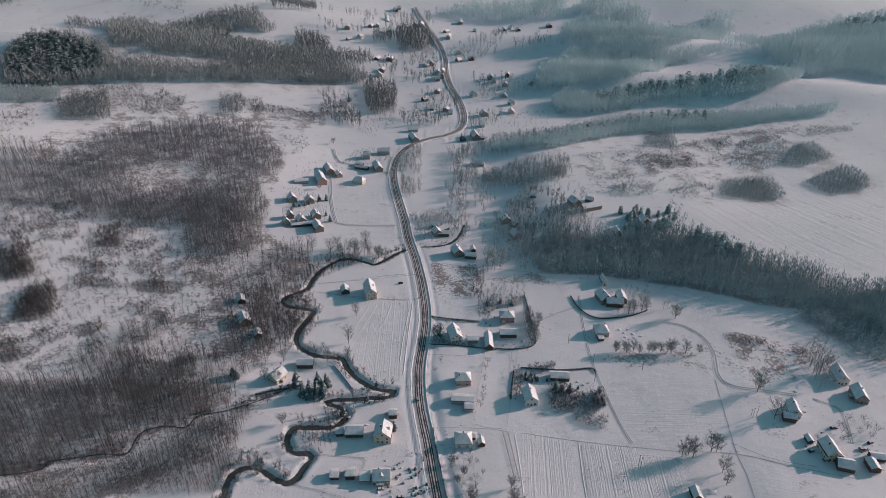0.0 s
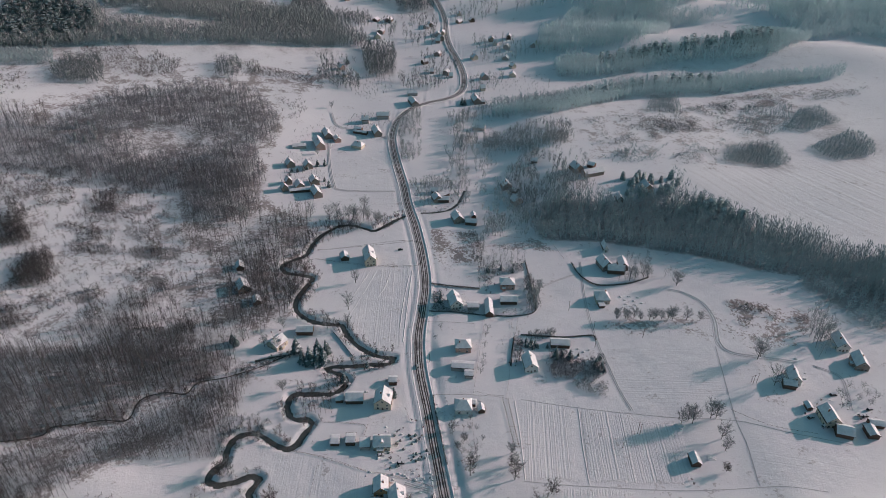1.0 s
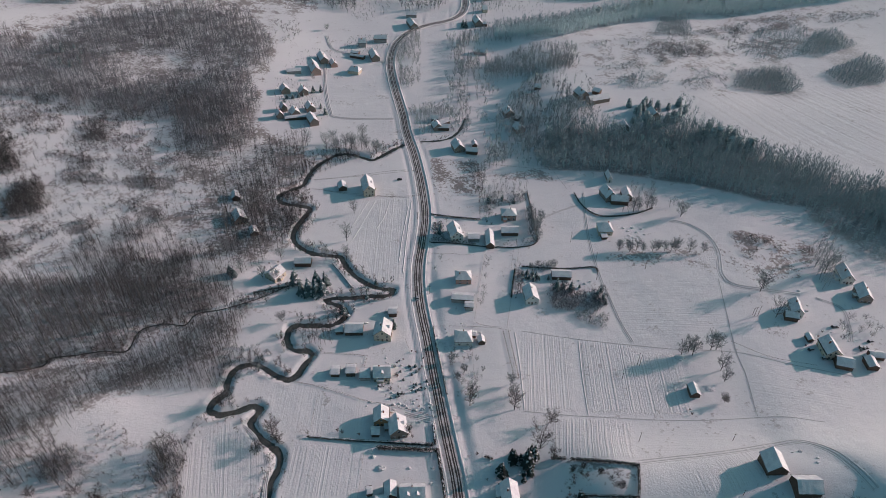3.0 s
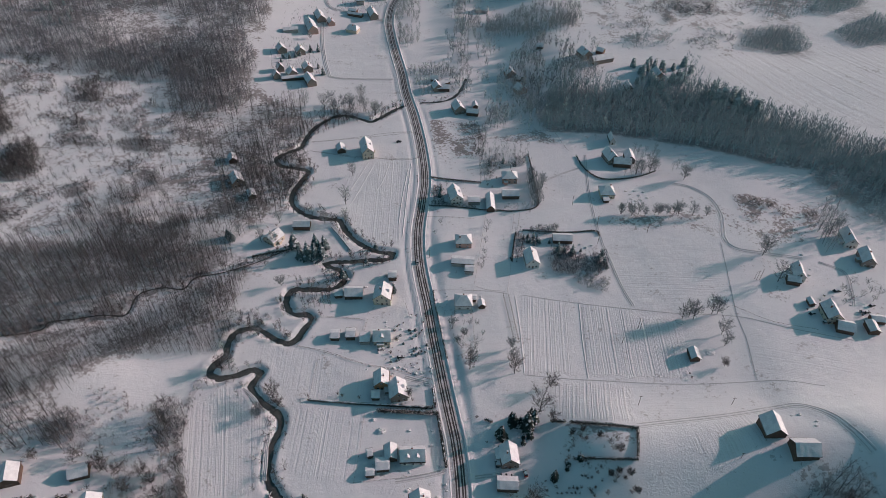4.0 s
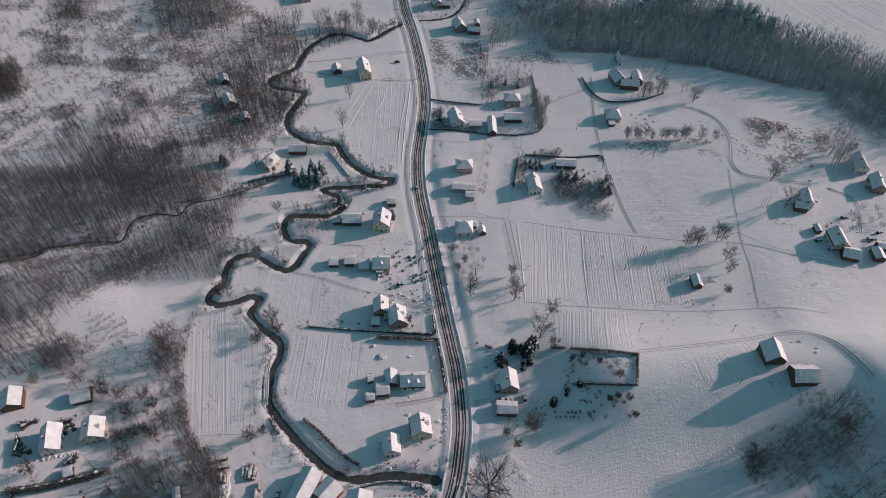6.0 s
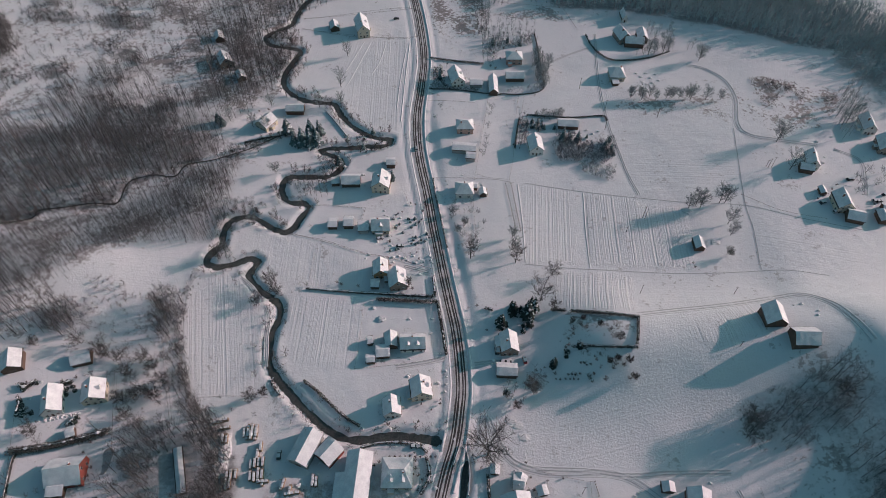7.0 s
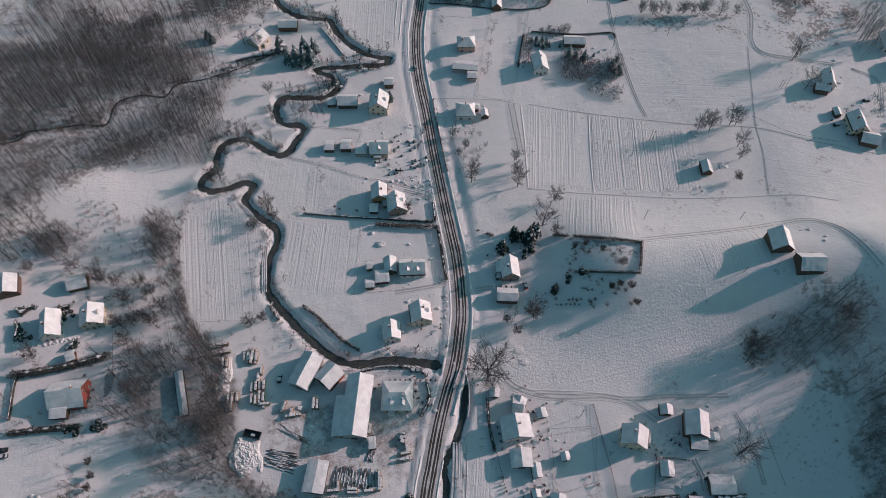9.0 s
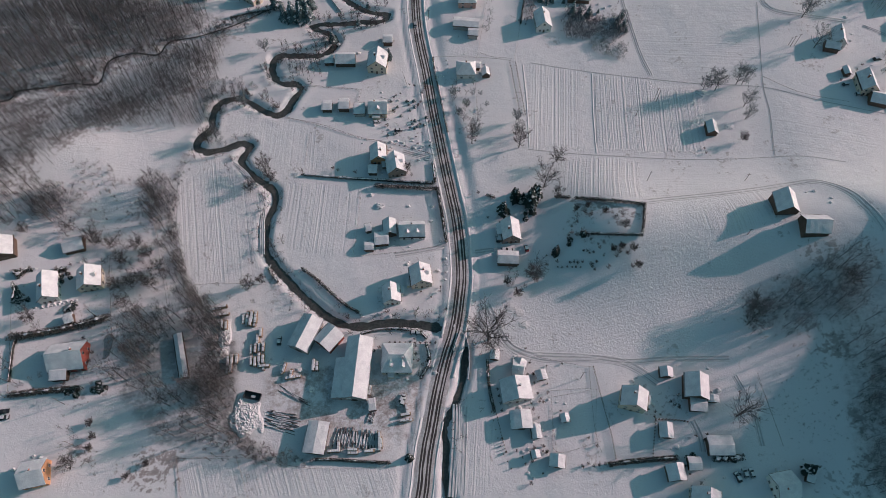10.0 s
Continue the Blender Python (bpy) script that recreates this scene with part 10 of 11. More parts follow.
house(33.4, 117.5, -20, 5, 4.5, 2.8, 1.6, paint="wood", kind="shed", chimneys=0)
house(38.0, 80.2, 10, 2.5, 3, 2.5, 0.9, paint="wood", kind="shed", chimneys=0)
shrub(61.6, 75.9, 1.7)
shrub(63.9, 76.3, 1.7)
shrub(66.3, 76.8, 1.7)
shrub(68.2, 77.2, 1.7)
shrub(59.4, 76.7, 1.7)
shrub(57.0, 75.8, 1.7)
shrub(41.5, 83.8, 1.7)
shrub(43.2, 81.6, 1.7)
heap(35.0, 73.1, 1, 0.6, None, "low mound of snow in a yard")
heap(37.2, 71.4, 0.8, 0.48, None, "low mound of snow in a yard")
heap(33.2, 81.5, 0.9, 0.54, None, "low mound of snow in a yard")
heap(41.9, 90.3, 0.7, 0.42, None, "low mound of snow in a yard")
heap(39.8, 87.3, 0.8, 0.48, None, "low mound of snow in a yard")
heap(35.6, 82.7, 0.8, 0.48, None, "low mound of snow in a yard")
heap(52.3, 101.5, 0.7, 0.42, None, "low mound of snow in a yard")
heap(48.8, 102.2, 0.7, 0.42, None, "low mound of snow in a yard")
heap(45.2, 103.1, 0.8, 0.48, None, "low mound of snow in a yard")
shrub(98.1, 100.7, 1.5)
shrub(99.8, 99.8, 1.5)
shrub(96.7, 102.2, 1.5)
shrub(109.4, 88.4, 1.5)
shrub(107.9, 86.1, 1.5)
shrub(104.8, 88.0, 1.5)
track([(104.7, 94.3), (106.9, 87.3), (107.0, 81.6)], 2.4)
track([(126.1, 113.4), (130.2, 99.9), (131.1, 83.7)], 1.8)
track([(40.4, 123.2), (64.0, 122.3), (81.1, 120.2), (98.4, 121.1), (125.3, 121.3)], 2.2)
track([(6.1, 101.2), (5.6, 86.0), (4.1, 63.9)], 2.4)
track([(9.5, 100.1), (8.8, 83.7), (7.7, 64.0)], 2.4)
spruce(-31.3, 255.1, 1.7, 0.5)
spruce(-24.9, 263.7, 1.7, 0.5)
spruce(-18.8, 265.4, 1.7, 0.5)
spruce(-27.3, 261.4, 1.7, 0.5)
spruce(-22.8, 257.5, 1.7, 0.5)
spruce(-18.1, 261.5, 1.7, 0.5)
spruce(-20.1, 267.8, 1.7, 0.5)
spruce(-28.7, 267.7, 1.7, 0.5)
spruce(-15.3, 249.1, 1.7, 0.5)
spruce(-16.6, 252.2, 1.7, 0.5)
heap(-27.6, 240.0, 1, 0.75, None, "rounded garden shrub buried under snow")
heap(-24.3, 240.8, 0.9, 0.675, None, "rounded garden shrub buried under snow")
heap(-21.0, 239.4, 0.8, 0.6, None, "rounded garden shrub buried under snow")
heap(-16.3, 240.9, 0.8, 0.6, None, "rounded garden shrub buried under snow")
heap(-10.8, 237.1, 0.9, 0.675, None, "rounded garden shrub buried under snow")
heap(-6.7, 240.1, 1, 0.75, None, "rounded garden shrub buried under snow")
heap(-6.1, 236.4, 0.9, 0.675, None, "rounded garden shrub buried under snow")
heap(-32.6, 239.9, 0.8, 0.6, None, "rounded garden shrub buried under snow")
fence([(-37.2, 241.3), (-19.1, 236.5), (-4.2, 231.7)], 2, 1)
fence([(-85.1, 255.9), (-67.9, 250.7), (-43.2, 241.9), (-37.2, 241.3)], 2.5, 1)
fence([(-70.9, 244.0), (-71.4, 225.9)], 2.5, 1)
fence([(-73.7, 278.4), (-47.8, 275.5), (-47.9, 268.1)], 2, 1)
fence([(-23.3, 289.3), (-19.8, 278.0)], 2, 1)
shrub(-54.1, 220.9, 2.2)
shrub(-44.7, 219.5, 2.2)
shrub(-56.5, 222.3, 2.2)
shrub(-72.3, 220.5, 2.2)
shrub(-18.6, 219.9, 2.2)
shrub(-16.3, 218.5, 2.2)
hedge([(-6.2, 299.8), (-4.8, 288.6), (-2.1, 272.1), (2.2, 246.9)], 0.9, 0.6, snow=0.6)
heap(1.6, 298.2, 0.55, 0.6, None, "rounded garden shrub buried under snow")
heap(2.6, 295.5, 0.55, 0.6, None, "rounded garden shrub buried under snow")
heap(2.8, 292.2, 0.55, 0.6, None, "rounded garden shrub buried under snow")
heap(2.3, 289.0, 0.55, 0.6, None, "rounded garden shrub buried under snow")
heap(1.1, 286.9, 0.55, 0.6, None, "rounded garden shrub buried under snow")
heap(-0.4, 286.2, 0.55, 0.6, None, "rounded garden shrub buried under snow")
heap(-1.9, 287.1, 0.55, 0.6, None, "rounded garden shrub buried under snow")
heap(-3.1, 289.4, 0.55, 0.6, None, "rounded garden shrub buried under snow")
heap(-3.6, 292.6, 0.55, 0.6, None, "rounded garden shrub buried under snow")
tree(7.8, 273.8, 4, 0.34, "small leafless fruit tree in a garden", "fruit trees", 0.6, None, 1.0, 0.04)
tree(12.7, 263.4, 4, 0.34, "small leafless fruit tree in a garden", "fruit trees", 0.6, None, 1.0, 0.04)
tree(15.6, 271.6, 5, 0.34, "small leafless fruit tree in a garden", "fruit trees", 0.6, None, 1.0, 0.04)
tree(10.7, 253.3, 5, 0.34, "small leafless fruit tree in a garden", "fruit trees", 0.6, None, 1.0, 0.04)
tree(18.3, 253.4, 10, 0.34, "small leafless fruit tree in a garden", "fruit trees", 0.6, None, 1.0, 0.04)
tree(16.7, 280.1, 4, 0.34, "small leafless fruit tree in a garden", "fruit trees", 0.6, None, 1.0, 0.04)
tree(23.1, 263.3, 4, 0.34, "small leafless fruit tree in a garden", "fruit trees", 0.6, None, 1.0, 0.04)
tree(20.2, 271.6, 4, 0.34, "small leafless fruit tree in a garden", "fruit trees", 0.6, None, 1.0, 0.04)
tree(9.8, 284.4, 4, 0.34, "small leafless fruit tree in a garden", "fruit trees", 0.6, None, 1.0, 0.04)
tree(32.0, 364.1, 6, 0.34, "small leafless fruit tree in a garden", "fruit trees", 0.6, None, 1.0, 0.04)
tree(30.2, 357.9, 6, 0.34, "small leafless fruit tree in a garden", "fruit trees", 0.6, None, 1.0, 0.04)
tree(28.8, 345.5, 5, 0.34, "small leafless fruit tree in a garden", "fruit trees", 0.6, None, 1.0, 0.04)
tree(27.5, 333.9, 5, 0.34, "small leafless fruit tree in a garden", "fruit trees", 0.6, None, 1.0, 0.04)
tree(26.4, 325.9, 6, 0.34, "small leafless fruit tree in a garden", "fruit trees", 0.6, None, 1.0, 0.04)
tree(24.7, 319.6, 6, 0.34, "small leafless fruit tree in a garden", "fruit trees", 0.6, None, 1.0, 0.04)
tree(-6.8, 399.0, 5, 0.34, "small leafless fruit tree in a garden", "fruit trees", 0.6, None, 1.0, 0.04)
tree(2.4, 411.4, 6, 0.34, "small leafless fruit tree in a garden", "fruit trees", 0.6, None, 1.0, 0.04)
tree(4.8, 393.2, 5, 0.34, "small leafless fruit tree in a garden", "fruit trees", 0.6, None, 1.0, 0.04)
tree(41.6, 433.6, 6, 0.34, "small leafless fruit tree in a garden", "fruit trees", 0.6, None, 1.0, 0.04)
tree(52.5, 433.6, 7, 0.34, "small leafless fruit tree in a garden", "fruit trees", 0.6, None, 1.0, 0.04)
tree(58.0, 442.7, 6, 0.34, "small leafless fruit tree in a garden", "fruit trees", 0.6, None, 1.0, 0.04)
tree(64.3, 444.3, 7, 0.34, "small leafless fruit tree in a garden", "fruit trees", 0.6, None, 1.0, 0.04)
tree(-1.7, 366.5, 4, 0.34, "small leafless fruit tree in a garden", "fruit trees", 0.6, None, 1.0, 0.04)
tree(-5.5, 354.6, 4, 0.34, "small leafless fruit tree in a garden", "fruit trees", 0.6, None, 1.0, 0.04)
spruce(-2.6, 397.6, 7, 0.28)
spruce(36.6, 438.2, 6, 0.28)
spruce(47.3, 441.1, 5, 0.28)
spruce(58.3, 351.5, 5, 0.28)
spruce(61.7, 350.3, 6, 0.28)
spruce(64.1, 347.9, 6, 0.28)
spruce(59.7, 346.1, 6, 0.28)
spruce(62.2, 344.4, 5, 0.28)
spruce(65.4, 345.5, 5, 0.28)
spruce(57.5, 346.7, 4, 0.28)
spruce(72.2, 345.3, 4, 0.28)
spruce(102.7, 328.5, 7, 0.28)
spruce(105.7, 332.7, 6, 0.28)
spruce(105.8, 325.2, 7, 0.28)
spruce(103.1, 322.1, 6, 0.28)
spruce(106.6, 321.0, 5, 0.28)
spruce(100.7, 325.3, 5, 0.28)
spruce(81.3, 336.4, 6, 0.28)
spruce(87.6, 335.9, 4, 0.28)
spruce(92.2, 336.9, 3.5, 0.28)
spruce(55.1, 350.3, 5, 0.28)
spruce(47.9, 444.2, 5, 0.28)
spruce(36.7, 441.2, 6, 0.28)
spruce(56.3, 438.1, 6, 0.28)
spruce(-1.8, 404.5, 6, 0.28)
heap(85.6, 343.2, 0.9, 0.7, None, "rounded garden shrub buried under snow")
heap(89.1, 341.5, 0.9, 0.7, None, "rounded garden shrub buried under snow")
heap(93.3, 344.2, 0.9, 0.7, None, "rounded garden shrub buried under snow")
heap(96.5, 340.7, 0.9, 0.7, None, "rounded garden shrub buried under snow")
heap(100.6, 342.8, 0.9, 0.7, None, "rounded garden shrub buried under snow")
heap(80.6, 334.7, 0.9, 0.7, None, "rounded garden shrub buried under snow")
heap(86.0, 333.1, 0.9, 0.7, None, "rounded garden shrub buried under snow")
heap(91.2, 335.2, 0.9, 0.7, None, "rounded garden shrub buried under snow")
heap(96.0, 332.9, 0.9, 0.7, None, "rounded garden shrub buried under snow")
heap(136.3, 403.6, 1.3, 0.6, None, "low mound of snow beside a farm lane")
heap(138.7, 399.4, 1.3, 0.6, None, "low mound of snow beside a farm lane")
heap(142.9, 403.6, 1.3, 0.6, None, "low mound of snow beside a farm lane")
heap(145.0, 397.9, 1.3, 0.6, None, "low mound of snow beside a farm lane")
heap(149.2, 402.0, 1.3, 0.6, None, "low mound of snow beside a farm lane")
heap(141.0, 391.1, 1.3, 0.6, None, "low mound of snow beside a farm lane")
heap(145.4, 392.4, 1.3, 0.6, None, "low mound of snow beside a farm lane")
heap(150.0, 394.9, 1.3, 0.6, None, "low mound of snow beside a farm lane")
heap(138.3, 393.9, 1.3, 0.6, None, "low mound of snow beside a farm lane")
hedge([(50.3, 356.5), (47.6, 341.9), (45.4, 327.6)], 1, 0.6, snow=0.3)
fence([(51.4, 380.9), (48.1, 358.3)], 2.5, 1)
fence([(31.4, 383.0), (24.6, 336.6), (19.0, 299.6)], 2.5, 1)
fence([(55.3, 379.5), (45.7, 326.5)], 2.5, 1)
fence([(-6.8, 300.9), (26.7, 299.7), (42.4, 296.9)], 2.5, 1)
fence([(-13.7, 374.3), (22.1, 371.8)], 2.5, 1)
fence([(93.7, 486.6), (101.4, 457.8)], 2.5, 1)
fence([(40.5, 496.0), (93.7, 486.6)], 2.5, 1)
track([(72.3, 414.9), (92.9, 427.1), (106.8, 434.0)], 1.6)
house(119.0, 393.0, -85, 4, 7, 2.2, 0.6, paint="wood", kind="shed", chimneys=0)
fence([(-106.0, 456.1), (-62.0, 449.1), (-20.6, 448.3), (-25.5, 485.9), (-107.0, 469.1)], 2.5, 1)
parapet([(-78.1, 361.6), (-70.7, 351.1), (-61.6, 337.2)], 0.9, 0.5, "low timber-faced bank wall beside the creek", "retaining_wall")
shrub(-116.1, 361.4, 1.6)
shrub(-121.8, 359.0, 1.6)
shrub(-124.0, 354.5, 1.6)
shrub(-127.7, 350.9, 1.6)
tree(247.3, 292.7, 6, 0.36, "small leafless fruit tree in a garden", "fruit trees", 0.6, None, 1.0, 0.04)
tree(248.0, 288.0, 6, 0.36, "small leafless fruit tree in a garden", "fruit trees", 0.6, None, 1.0, 0.04)
tree(247.7, 297.5, 5, 0.36, "small leafless fruit tree in a garden", "fruit trees", 0.6, None, 1.0, 0.04)
tree(255.7, 302.3, 6, 0.36, "small leafless fruit tree in a garden", "fruit trees", 0.6, None, 1.0, 0.04)
tree(257.3, 291.8, 5, 0.36, "small leafless fruit tree in a garden", "fruit trees", 0.6, None, 1.0, 0.04)
tree(263.8, 294.9, 6, 0.36, "small leafless fruit tree in a garden", "fruit trees", 0.6, None, 1.0, 0.04)
tree(262.4, 288.0, 5, 0.36, "small leafless fruit tree in a garden", "fruit trees", 0.6, None, 1.0, 0.04)
tree(267.8, 292.5, 6, 0.36, "small leafless fruit tree in a garden", "fruit trees", 0.6, None, 1.0, 0.04)
tree(265.3, 302.0, 5, 0.36, "small leafless fruit tree in a garden", "fruit trees", 0.6, None, 1.0, 0.04)
tree(243.5, 285.6, 5, 0.36, "small leafless fruit tree in a garden", "fruit trees", 0.6, None, 1.0, 0.04)
shrub(223.8, 289.0, 1.6)
shrub(223.2, 284.2, 1.6)
shrub(219.0, 280.5, 1.6)
shrub(233.8, 291.7, 1.6)
shrub(229.8, 287.9, 1.6)
shrub(227.2, 269.7, 1.6)
shrub(254.7, 278.8, 1.6)
shrub(250.1, 276.1, 1.6)
house(223.3, 286.1, 0, 5, 3.2, 2.5, 0.9, paint="wood", kind="shed", chimneys=0)
house(250.2, 265.5, -5, 8, 6, 3, 1.6, paint="wood", kind="shed", chimneys=0)
house(256.6, 272.1, 80, 8, 5, 2.8, 1.2, paint="wood", kind="shed", chimneys=0)
car(243.8, 296.5, 10, 0, True)
car(252.0, 278.8, -15, 1, True)
car(260.0, 284.3, 20, 0, True)
fence([(176.4, 285.4), (195.6, 271.7), (218.7, 265.2)], 2.5, 1)
track([(244.1, 322.7), (256.3, 313.3), (253.6, 297.5), (248.8, 284.3)], 2.2)
pole(198.2, 306.9, 8)
pole(116.3, 267.9, 9)
spruce(-133.7, 632.2, 9, 0.3)
spruce(-126.2, 634.6, 9, 0.3)
spruce(-157.5, 614.7, 6, 0.3)
spruce(-151.8, 615.7, 6, 0.3)
spruce(-146.5, 619.3, 6, 0.3)
spruce(-142.4, 622.7, 5, 0.3)
spruce(-114.7, 586.7, 9, 0.3)
spruce(-121.2, 598.9, 6, 0.3)
spruce(-158.3, 606.8, 5, 0.3)
tree(-88.0, 525.7, 13, 0.3)
tree(-73.8, 526.0, 13, 0.3)
tree(-69.8, 524.0, 11, 0.3)
tree(-97.2, 523.3, 10, 0.3)
tree(-99.5, 531.7, 12, 0.3)
tree(-80.6, 525.9, 10, 0.3)
tree(-61.0, 520.0, 9, 0.3)
tree(-57.2, 518.0, 8, 0.3)
tree(-138.5, 661.1, 7, 0.3)
tree(-142.9, 799.0, 8, 0.3)
spruce(24.8, 816.6, 13, 0.28)
spruce(28.5, 816.6, 12, 0.28)
spruce(-93.9, 1178.6, 15, 0.28)
spruce(-143.7, 970.6, 14, 0.28)
shrub(60.6, 180.4, 2.6)
shrub(62.9, 179.0, 3)
shrub(65.5, 180.2, 3)
shrub(67.8, 177.4, 2)
shrub(59.1, 177.7, 2)
shrub(68.9, 175.8, 1.6)
shrub(72.4, 171.3, 2)
shrub(78.5, 169.4, 3)
shrub(80.9, 168.5, 3.4)
shrub(82.2, 170.3, 3)
shrub(84.7, 167.8, 2.4)
shrub(75.8, 162.4, 3)
shrub(88.4, 163.0, 3.6)
shrub(86.6, 162.1, 2.5)
shrub(68.4, 164.2, 2.6)
shrub(64.7, 165.9, 1.5)
shrub(62.7, 165.7, 1.6)
shrub(61.0, 166.4, 1.5)
shrub(59.2, 166.3, 1.5)
shrub(53.5, 167.3, 2)
shrub(49.0, 166.4, 1.6)
shrub(70.9, 165.2, 1.6)
shrub(74.4, 173.6, 1.6)
shrub(69.8, 169.6, 1.5)
shrub(66.9, 170.6, 1.5)
shrub(79.6, 166.9, 2.6)
shrub(63.9, 189.1, 2.4)
shrub(67.8, 190.5, 2)
shrub(70.1, 188.5, 2.2)
shrub(76.5, 189.6, 2.6)
shrub(80.9, 185.5, 2.4)
shrub(83.6, 186.8, 2.2)
heap(-6.1, 411.5, 0.9, 0.8, None, "rounded garden shrub dusted with snow")
heap(-5.2, 405.9, 0.9, 0.8, None, "rounded garden shrub dusted with snow")
heap(-6.8, 400.4, 0.9, 0.8, None, "rounded garden shrub dusted with snow")
heap(-3.9, 396.2, 0.9, 0.8, None, "rounded garden shrub dusted with snow")
heap(-0.6, 392.0, 0.9, 0.8, None, "rounded garden shrub dusted with snow")
heap(3.1, 389.2, 0.9, 0.8, None, "rounded garden shrub dusted with snow")
heap(6.4, 391.9, 0.9, 0.8, None, "rounded garden shrub dusted with snow")
heap(9.6, 387.3, 0.9, 0.8, None, "rounded garden shrub dusted with snow")
heap(5.6, 396.0, 0.9, 0.8, None, "rounded garden shrub dusted with snow")
heap(12.5, 388.1, 0.9, 0.8, None, "rounded garden shrub dusted with snow")
heap(-5.9, 392.3, 0.9, 0.8, None, "rounded garden shrub dusted with snow")
heap(2.3, 394.6, 0.9, 0.8, None, "rounded garden shrub dusted with snow")
heap(0.7, 407.3, 0.9, 0.8, None, "rounded garden shrub dusted with snow")
heap(15.6, 399.0, 0.9, 0.8, None, "rounded garden shrub dusted with snow")
heap(18.8, 397.7, 0.9, 0.8, None, "rounded garden shrub dusted with snow")
heap(21.0, 388.4, 0.9, 0.8, None, "rounded garden shrub dusted with snow")
heap(23.6, 391.2, 0.9, 0.8, None, "rounded garden shrub dusted with snow")
heap(25.9, 387.3, 0.9, 0.8, None, "rounded garden shrub dusted with snow")
heap(27.7, 392.7, 0.9, 0.8, None, "rounded garden shrub dusted with snow")
heap(10.0, 414.2, 0.45, 0.9, None, "rounded garden shrub dusted with snow")
heap(11.4, 414.4, 0.45, 0.9, None, "rounded garden shrub dusted with snow")
heap(12.9, 414.6, 0.45, 0.9, None, "rounded garden shrub dusted with snow")
heap(14.3, 414.9, 0.45, 0.9, None, "rounded garden shrub dusted with snow")
heap(15.7, 415.1, 0.45, 0.9, None, "rounded garden shrub dusted with snow")
heap(17.2, 415.4, 0.45, 0.9, None, "rounded garden shrub dusted with snow")
shrub(37.7, 295.9, 0.9)
shrub(37.9, 293.7, 0.9)
shrub(38.2, 291.6, 0.9)
shrub(38.4, 289.6, 0.9)
shrub(38.6, 287.5, 0.9)
shrub(38.8, 285.4, 0.9)
shrub(39.0, 283.4, 0.9)
shrub(39.2, 281.4, 0.9)
shrub(39.4, 279.4, 0.9)
shrub(39.5, 277.4, 0.9)
shrub(39.7, 275.4, 0.9)
shrub(39.9, 273.4, 0.9)
shrub(40.1, 271.4, 0.9)
shrub(40.3, 269.5, 0.9)
shrub(40.5, 267.5, 0.9)
shrub(40.7, 265.6, 0.9)
shrub(40.9, 263.8, 0.9)
shrub(41.0, 261.9, 0.9)
shrub(41.2, 260.1, 0.9)
shrub(41.4, 258.3, 0.9)
shrub(40.9, 295.9, 0.9)
shrub(41.1, 293.8, 0.9)
shrub(41.2, 291.7, 0.9)
shrub(41.4, 289.6, 0.9)
shrub(41.6, 287.6, 0.9)
shrub(41.8, 285.5, 0.9)
shrub(41.9, 283.5, 0.9)
shrub(42.1, 281.5, 0.9)
shrub(42.3, 279.4, 0.9)
shrub(42.4, 277.4, 0.9)
shrub(42.6, 275.5, 0.9)
shrub(42.8, 273.5, 0.9)
shrub(42.9, 271.5, 0.9)
shrub(43.1, 269.6, 0.9)
shrub(43.2, 267.7, 0.9)
shrub(43.4, 265.8, 0.9)
shrub(43.6, 263.9, 0.9)
shrub(43.7, 262.0, 0.9)
shrub(43.9, 260.2, 0.9)
shrub(44.1, 258.4, 0.9)
tree(38.1, 244.3, 7, 0.3, "small leafless fruit tree in a garden", "fruit trees", 0.6, None, 1.0, 0.04)
tree(39.7, 240.3, 6, 0.3, "small leafless fruit tree in a garden", "fruit trees", 0.6, None, 1.0, 0.04)
tree(41.8, 243.2, 5, 0.3, "small leafless fruit tree in a garden", "fruit trees", 0.6, None, 1.0, 0.04)
shrub(40.8, 420.6, 2)
shrub(44.2, 433.6, 2)
shrub(36.9, 427.8, 2)
shrub(40.0, 436.7, 2)
shrub(33.6, 412.0, 2)
shrub(36.8, 409.2, 2)
fence([(-160.2, 182.0), (-150.2, 149.8)], 3, 1)
tree(-170.0, 174.8, 4, 0.36, "small leafless fruit tree in a garden", "fruit trees", 0.6, None, 1.0, 0.04)
tree(-166.2, 165.3, 4, 0.36, "small leafless fruit tree in a garden", "fruit trees", 0.6, None, 1.0, 0.04)
tree(-162.5, 156.1, 4, 0.36, "small leafless fruit tree in a garden", "fruit trees", 0.6, None, 1.0, 0.04)
tree(-161.3, 175.1, 4, 0.36, "small leafless fruit tree in a garden", "fruit trees", 0.6, None, 1.0, 0.04)
tree(-157.7, 165.6, 4, 0.36, "small leafless fruit tree in a garden", "fruit trees", 0.6, None, 1.0, 0.04)
tree(-154.2, 156.4, 4, 0.36, "small leafless fruit tree in a garden", "fruit trees", 0.6, None, 1.0, 0.04)
tree(-152.6, 175.4, 4, 0.36, "small leafless fruit tree in a garden", "fruit trees", 0.6, None, 1.0, 0.04)
tree(-149.1, 165.9, 4, 0.36, "small leafless fruit tree in a garden", "fruit trees", 0.6, None, 1.0, 0.04)
tree(-145.8, 156.7, 4, 0.36, "small leafless fruit tree in a garden", "fruit trees", 0.6, None, 1.0, 0.04)
tree(-143.9, 175.7, 4, 0.36, "small leafless fruit tree in a garden", "fruit trees", 0.6, None, 1.0, 0.04)
